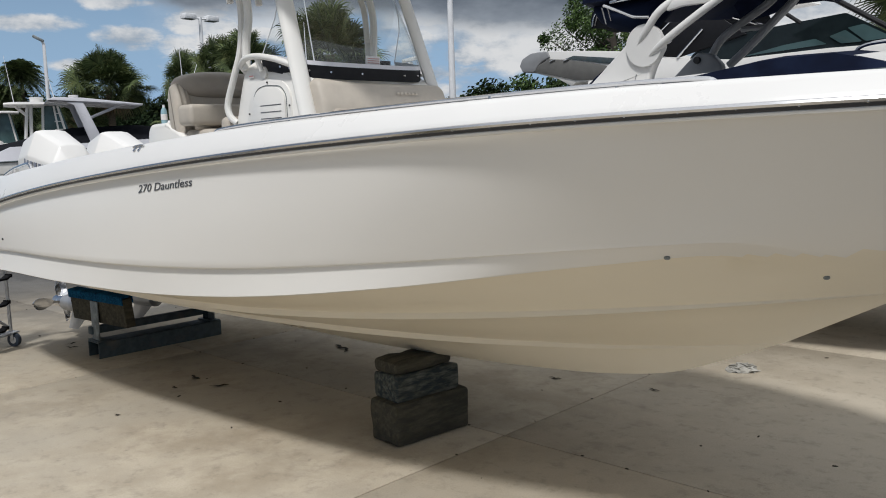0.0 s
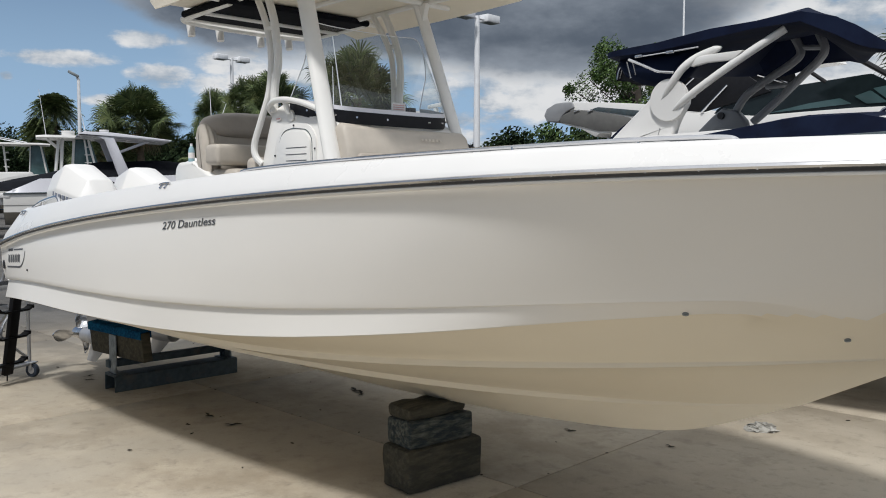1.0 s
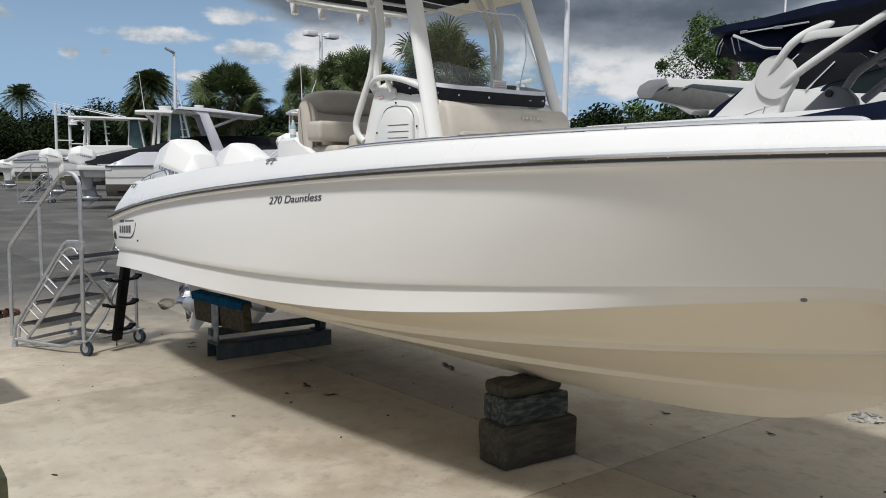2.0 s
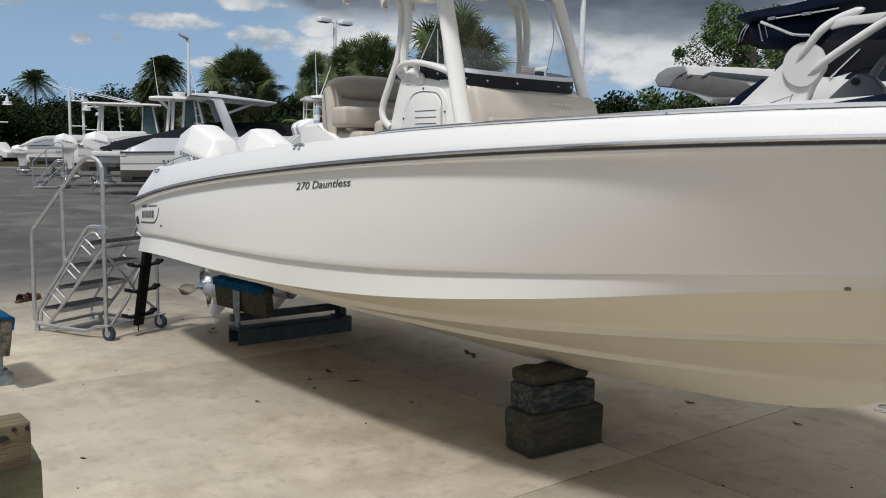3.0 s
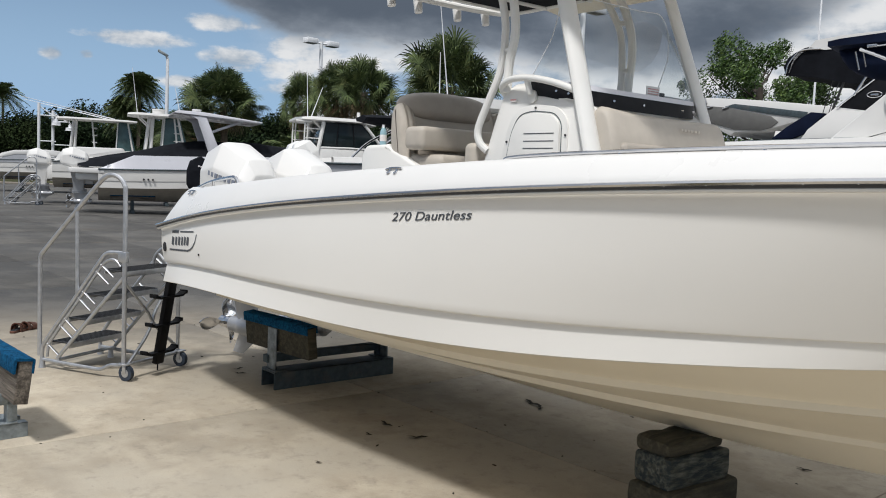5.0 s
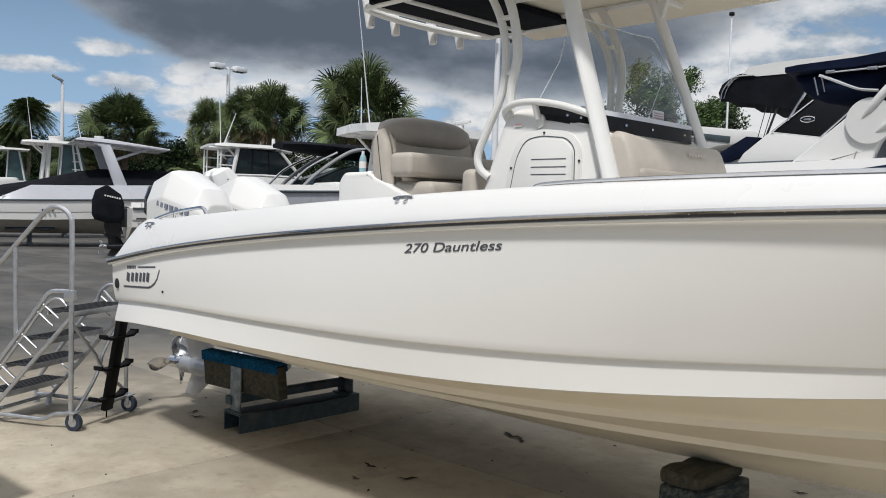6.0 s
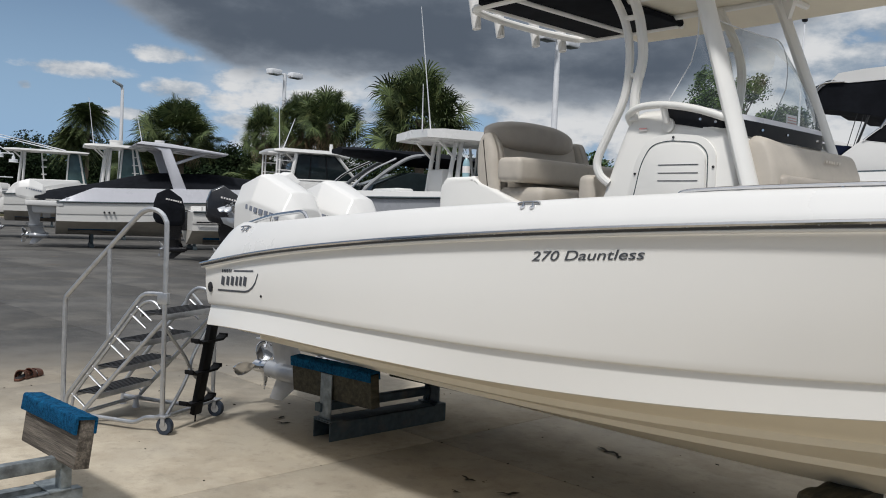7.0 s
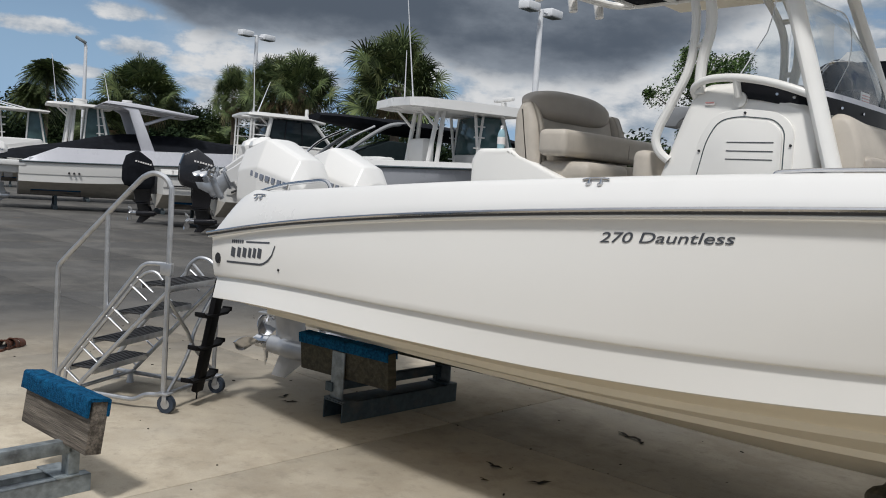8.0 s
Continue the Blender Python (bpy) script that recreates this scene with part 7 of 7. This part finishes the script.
# van
vn = thing("van", pose(-103, 13.0, 0.05, 0, 0, 42), "white work van parked on the grass", "van")
part("body", prism(rounded([(-2.6, 0.45), (-2.6, 2.1), (-2.4, 2.25), (1.1, 2.25), (1.9, 1.35), (2.6, 1.1), (2.65, 0.45)], 0.12), -0.95, 0.95, "y", 0.06), GEL_CAP, vn)
for k in (-1, 1):
    part("side_window", prism(rounded([(0.2, 1.35), (0.2, 2.0), (1.0, 2.0), (1.6, 1.35)], 0.06), 0.94 * k, 0.965 * k, "y"), DARK_GLASS, vn)
    part("side_window", prism(rounded([(-2.3, 1.35), (-2.3, 2.0), (-0.1, 2.0), (-0.1, 1.35)], 0.06), 0.94 * k, 0.965 * k, "y"), DARK_GLASS, vn)
    for x in (-1.7, 1.7):
        w = part("wheel", disc((x, 0.86 * k, 0.36), (0, 1, 0), 0.36, 0.22, 20), RUBBER, vn)
        part("rim", disc((x, 0.95 * k, 0.36), (0, 1, 0), 0.2, 0.06, 14), ALU, w)
hy = thing("fire_hydrant", pose(-80.2, 9.2, 0.05), "red fire hydrant standing by the kerb", "hydrant")
part("barrel", tube([(0, 0, 0), (0, 0, 0.2), (0, 0, 0.9), (0, 0, 1.05), (0, 0, 1.3), (0, 0, 1.4)], [0.3, 0.24, 0.24, 0.32, 0.26, 0.06], 14, smooth=False), RED, hy)
part("outlet", tube([(0, -0.42, 0.8), (0, 0.42, 0.8)], 0.12, 10, smooth=False), RED, hy)


# ---- plants ----
def blade_strip(bm, path, width, droop_n):
    """A narrow folded leaf along a path."""
    rows = []
    for k, p in enumerate(path):
        t = k / (len(path) - 1)
        w = width * (1 - t) ** 0.7 * (0.35 + 0.65 * min(1, t * 5))
        rows.append((bm.verts.new(p + droop_n * w), bm.verts.new(p - droop_n * w)))
    for a, b in zip(rows, rows[1:]):
        bm.faces.new((a[0], a[1], b[1], b[0]))


def fan_frond(bm, rng, az, el, stem, size):
    """Stalk plus a pleated fan of drooping leaf tips."""
    d = Vector((math.cos(az) * math.cos(el), math.sin(az) * math.cos(el), math.sin(el)))
    side = Vector((-math.sin(az), math.cos(az), 0))
    up = side.cross(d) * -1
    if up.z < 0:
        up = -up
    roll = rng.uniform(-1.35, 1.35)
    side, up = side * math.cos(roll) + up * math.sin(roll), up * math.cos(roll) - side * math.sin(roll)
    root = d * 0.12
    hub = root + d * stem + Vector((0, 0, -0.08 * stem))
    blade_strip(bm, [root, root.lerp(hub, 0.5) + up * 0.03, hub], 0.022, side)
    n = 20
    for k in range(n):
        a = radians(-112 + 224 * k / (n - 1)) + rng.uniform(-0.05, 0.05)
        ld = (d * math.cos(a) + side * math.sin(a) + up * 0.12 * abs(math.sin(a))).normalized()
        ln = size * (0.72 + 0.28 * math.cos(a * 0.75)) * rng.uniform(0.9, 1.1)
        sag = rng.uniform(0.16, 0.42) * ln
        path = [hub, hub + ld * ln * 0.45, hub + ld * ln * 0.78 + Vector((0, 0, -sag * 0.3)), hub + ld * ln + Vector((0, 0, -sag))]
        blade_strip(bm, path, 0.044 * size, ld.cross(up).normalized())


def cabbage_palm(h, seed, crown=1.0, fronds=46):
    rng = random.Random(seed)
    th = thing("palm_tree", pose(0, 0, 0), "cabbage palm with a round crown of green fan fronds", "palm tree", "palms behind the yard")
    tr = tube([(0, 0, -0.1), (0.03, 0.02, h * 0.3), (0.06, -0.03, h * 0.7), (0, 0, h)], [0.2, 0.17, 0.16, 0.2], 10)
    part("trunk", tr, BARK, th)
    bm = bmesh.new()
    for k in range(fronds):
        el = radians(82 - 118 * (k + 0.5) / fronds + rng.uniform(-8, 8))
        fan_frond(bm, rng, k * 2.39996 + rng.uniform(-0.2, 0.2), el, crown * rng.uniform(0.40, 1.30), crown * rng.uniform(0.5, 0.82))
    bmesh.ops.translate(bm, vec=(0, 0, h), verts=bm.verts)
    part("crown", bm, FROND, th)
    bm = bmesh.new()
    for k in range(16):
        fan_frond(bm, rng, k * 2.39996 + 0.4, radians(rng.uniform(-80, -35)), crown * rng.uniform(0.45, 0.7), crown * rng.uniform(0.5, 0.75))
    bmesh.ops.translate(bm, vec=(0, 0, h - 0.05), verts=bm.verts)
    part("dry_fronds", bm, FROND_DRY, th, "drooping dead straw-coloured fronds")
    return th


def feather_palm(h, seed, size=2.4, fronds=20, lab="feather palm with long drooping fronds"):
    rng = random.Random(seed)
    th = thing("palm_tree", pose(0, 0, 0), lab, "palm tree", "palms behind the yard")
    part("trunk", tube([(0, 0, -0.1), (0.15, 0, h * 0.4), (0.2, 0.05, h * 0.8), (0.1, 0, h)], [0.2, 0.15, 0.13, 0.13], 10), BARK, th)
    bm = bmesh.new()
    for k in range(fronds):
        az, el = k * 2.39996, radians(76 - 118 * (k + 0.5) / fronds)
        d = Vector((math.cos(az) * math.cos(el), math.sin(az) * math.cos(el), math.sin(el)))
        side = Vector((-math.sin(az), math.cos(az), 0))
        ln = size * rng.uniform(0.85, 1.1)
        pts = [d * ln * t + Vector((0, 0, -0.55 * ln * t * t)) for t in np.linspace(0, 1, 9)]
        blade_strip(bm, pts, 0.03, side)
        for j in range(1, 38):
            t = j / 38
            p = d * ln * t + Vector((0, 0, -0.55 * ln * t * t))
            for s in (-1, 1):
                ll = 0.34 * size * math.sin(math.pi * min(1, 0.12 + t * 0.9)) ** 0.6 * 0.75
                tip = p + side * s * ll * 0.8 + d * ll * 0.45 + Vector((0, 0, -ll * rng.uniform(0.25, 0.6)))
                blade_strip(bm, [p, p.lerp(tip, 0.5) + Vector((0, 0, 0.03)), tip], 0.045, d)
    bmesh.ops.translate(bm, vec=(0.1, 0, h), verts=bm.verts)
    part("crown", bm, FROND, th)
    return th


def leaf_cloud(rng, blobs, per, size, bm=None):
    """Many small leaves round limb ends, uneven and with gaps, as one mesh."""
    verts, faces = [], []
    for c, r in blobs:
        for _ in range(per):
            d = Vector((rng.gauss(0, 1), rng.gauss(0, 1), rng.gauss(0, 0.75)))
            p = Vector(c) + d.normalized() * r * rng.uniform(0.25, 1.05) ** 0.6
            n = Vector((rng.gauss(0, 1), rng.gauss(0, 1), rng.gauss(0.6, 0.8))).normalized()
            u = n.orthogonal().normalized() * size * rng.uniform(0.6, 1.3)
            v = n.cross(u) * 0.55
            k = len(verts)
            verts += [p - u, p + v, p + u, p - v]
            faces.append((k, k + 1, k + 2, k + 3))
    me = bpy.data.meshes.new("crown")
    me.from_pydata(verts, [], faces)
    return me


def broad_tree(m, h, w, seed, label, leaves=90, leaf=0.09, group="broadleaf trees", low=0.32):
    rng = random.Random(seed)
    th = thing("tree", m, label, "tree", group)
    bm = bmesh.new()
    tube([(0, 0, -0.1), (0.05, 0, h * 0.25), (0, 0.05, h * 0.5), (0, 0, h * 0.8)], [0.14, 0.11, 0.08, 0.03], 9, bm)
    ends = []
    for k in range(26):
        t = rng.uniform(low, 0.94)
        az = k * 2.39996
        reach = w * 0.5 * math.sin(math.pi * (0.2 + 0.72 * (t - low) / (0.94 - low))) ** 0.6 * rng.uniform(0.65, 1.1)
        a = Vector((0, 0, h * (t - 0.12)))
        e = Vector((math.cos(az) * reach, math.sin(az) * reach, h * t + rng.uniform(0, 0.3)))
        tube([a, a.lerp(e, 0.5) + Vector((0, 0, -0.1)), e], [0.028, 0.016, 0.007], 5, bm)
        ends += [(e, w * rng.uniform(0.07, 0.13)), (a.lerp(e, 0.62) + Vector((0, 0, 0.15)), w * rng.uniform(0.06, 0.11)), (e + Vector((rng.uniform(-.4, .4), rng.uniform(-.4, .4), rng.uniform(-.1, .35))) * w * 0.2, w * rng.uniform(0.04, 0.09))]
    part("trunk", bm, BARK_DK, th, "thin branching trunk")
    me = leaf_cloud(rng, ends, leaves, leaf)
    me.materials.append(LEAF)
    cr = new("crown", me)
    cr.parent = th
    return th


p1 = cabbage_palm(5.3, 3, 1.24, 165)
p1.matrix_basis = pose(-18.75, 16.6, 0, 0, 0, 130)
p2 = cabbage_palm(5.5, 8, 0.98, 120)
p2.matrix_basis = pose(-25.5, 17.1, 0, 0, 0, 20)
copy_thing(p2, pose(-27.0, 16.6, -0.15, 0, 0, 200) @ Matrix.Diagonal((0.86, 0.86, 1.0, 1)))
copy_thing(p2, pose(-29.4, 16.1, -0.1, 0, 0, 100) @ Matrix.Diagonal((0.62, 0.62, 0.95, 1)))
copy_thing(p1, pose(-42.5, 18.0, 0, 0, 0, 90) @ Matrix.Diagonal((1.28, 1.28, 1.1, 1)))
copy_thing(p2, pose(-43.5, 16.2, -0.6, 0, 0, 310) @ Matrix.Diagonal((1.2, 1.2, 0.85, 1)))
copy_thing(p1, pose(-49.0, 18.0, -0.6, 0, 0, 10) @ Matrix.Diagonal((0.95, 0.95, 0.85, 1)))
copy_thing(p2, pose(2.75, 15.1, 0, 0, 0, 10) @ Matrix.Diagonal((0.96, 0.96, 0.79, 1)))
f1 = feather_palm(9.0, 5, 2.3, 120)
f1.matrix_basis = pose(-68.7, 21.7, 0, 0, 0, 0)
copy_thing(f1, pose(-69.6, 20.9, -2.1, 0, 0, 100))
f2 = feather_palm(2.6, 6, 2.0, 22, "low feather palm with arching fronds")
f2.matrix_basis = pose(-35.5, 18.0, 0)
copy_thing(f2, pose(-33.0, 17.6, 0, 0, 0, 120) @ Matrix.Diagonal((1.1, 1.1, 1.15, 1)))
copy_thing(f2, pose(-31.0, 18.2, 0, 0, 0, 220))
f3 = feather_palm(10.3, 9, 3.2, 54, "tall coconut palm with drooping fronds")
f3.matrix_basis = pose(-113, 19.6, 0)

broad_tree(pose(-4.98, 15.28, 0), 5.58, 3.3, 11, "young oak with an open uneven crown", 300, 0.036, low=0.54)
broad_tree(pose(-25.3, 37.4, 0), 5.3, 8.0, 12, "round-crowned oak beyond the yard", 110, 0.13)
broad_tree(pose(-33.3, 41.4, 0), 4.7, 9.0, 13, "low spreading oak beyond the yard", 110, 0.14)
broad_tree(pose(-19.3, 41.4, 0), 4.6, 8.0, 14, "low spreading oak beyond the yard", 110, 0.14)


def woodland(name, spots, seed, label, per=1000, leaf=0.19):
    rng = random.Random(seed)
    blobs = []
    for x, y, h, w in spots:
        for _ in range(7):
            blobs.append(((x + rng.uniform(-w, w), y + rng.uniform(-w, w), h * rng.uniform(0.25, 0.82)), h * rng.uniform(0.16, 0.30)))
        for _ in range(4):
            blobs.append(((x + rng.uniform(-w, w), y + rng.uniform(-w, w), h * 0.14), h * rng.uniform(0.16, 0.24)))
    me = leaf_cloud(rng, blobs, int(per * 0.75), leaf)
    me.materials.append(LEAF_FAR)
    return tagged(new(name, me), label, "trees", kind="stuff")


rng = random.Random(77)
spots = []
for k in range(44):
    a = radians(150 + 33 * k / 43)
    d = 118 + rng.uniform(-10, 10)
    spots.append((5 + d * math.cos(a), -4 + d * math.sin(a), rng.uniform(8.2, 10.0), 4.0))
woodland("woodland", spots, 21, "dark green woods closing the far end of the yard")
spots = []
for k in range(34):
    a = radians(100 + 52 * k / 33)
    d = 72 + rng.uniform(-6, 8)
    spots.append((5 + d * math.cos(a), -4 + d * math.sin(a), rng.uniform(3.2, 5.4), 3.0))
woodland("woodland", spots, 22, "low dark green hedge and trees beyond the yard", 800, 0.15)
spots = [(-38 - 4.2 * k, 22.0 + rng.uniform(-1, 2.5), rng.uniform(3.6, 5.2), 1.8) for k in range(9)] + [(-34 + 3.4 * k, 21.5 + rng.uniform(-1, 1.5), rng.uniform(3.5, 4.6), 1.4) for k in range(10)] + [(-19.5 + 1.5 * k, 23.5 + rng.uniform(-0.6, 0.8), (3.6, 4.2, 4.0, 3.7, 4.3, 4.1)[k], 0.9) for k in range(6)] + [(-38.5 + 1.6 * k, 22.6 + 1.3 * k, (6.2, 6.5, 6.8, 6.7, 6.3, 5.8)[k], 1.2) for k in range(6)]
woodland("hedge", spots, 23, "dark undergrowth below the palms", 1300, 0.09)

# ---- bits on the concrete ----
rng = random.Random(5)
db = bmesh.new()
for k in range(150):
    x, y = rng.uniform(-3.5, 6.5), rng.uniform(-3.6, 3.2)
    r = rng.uniform(0.003, 0.008)
    if k % 2:
        if k % 4 == 1:
            x = 4.58 + 3.49 * rng.choice((-2, -1, 0)) + rng.uniform(-0.012, 0.012)
        else:
            y = 0.225 + 3.1 * rng.choice((-1, 0)) + rng.uniform(-0.012, 0.012)
        r *= 0.8
    t2 = bmesh.new()
    bmesh.ops.create_icosphere(t2, subdivisions=1, radius=r, matrix=Matrix.Translation((x, y, r * 0.4)) @ pose(0, 0, 0, 0, 0, rng.uniform(0, 180)) @ Matrix.Diagonal((rng.uniform(1, 3.2), 1, 0.6, 1)))
    me = bpy.data.meshes.new("tmp")
    t2.to_mesh(me)
    t2.free()
    db.from_mesh(me)
    bpy.data.meshes.remove(me)
litter = part("leaf_litter", db, DEBRIS)
litter.matrix_basis = ASKEW
tagged(litter, "scattered dark leaf bits and grit on the concrete", "litter", kind="stuff")


def leaf_scrap(x, y, s, turn):
    rngl = random.Random(int(x * 100))
    bm = bmesh.new()
    for k in range(2):
        a = radians(turn + 150 * k)
        p = Vector((0.012 * k, 0.02 * k, 0.003))
        blade_strip(bm, [p, p + Vector((math.cos(a), math.sin(a), 0.12)) * 0.045 * s, p + Vector((math.cos(a), math.sin(a), 0.02)) * 0.085 * s], 0.022 * s, Vector((-math.sin(a), math.cos(a), 0.12)))
    ob = part("dead_leaf", bm, DEBRIS)
    ob.matrix_basis = pose(x, y, 0.004)
    return tagged(ob, "dark curled dead leaf on the concrete", "leaf", "dead leaves on the slab")


for x, y, s, a in ((1.91, -0.386, 1.0, 20), (2.28, -0.378, 1.1, 70), (2.012, 0.939, 1.5, 10), (2.15, 0.92, 1.0, 140), (2.372, -1.188, 0.5, 50), (4.05, 1.35, 0.8, 30), (0.05, -0.62, 1.0, 60), (-0.1, -0.55, 0.9, 110), (2.05, -0.62, 0.6, 30), (4.75, 1.55, 0.7, 20)):
    leaf_scrap(x, y, s, a)


# ---- slabs ----
def slab_mesh(lx, ly):
    bm = box((0, 0, -0.012), (lx, ly, 0.024), 0.004, seg=1)
    finish(bm, 60)
    me = bpy.data.meshes.new("slab")
    bm.to_mesh(me)
    bm.free()
    me.materials.append(CONCRETE)
    return me


slab = slab_mesh(3.49 - 0.009, 3.1 - 0.009)
for i in range(-9, 5):
    for j in range(-5, 5):
        o = new("slab", slab)
        o.parent = pavement
        o.location = (4.58 + 3.49 * (i + 0.5), 0.225 + 3.1 * (j + 0.5), 0)
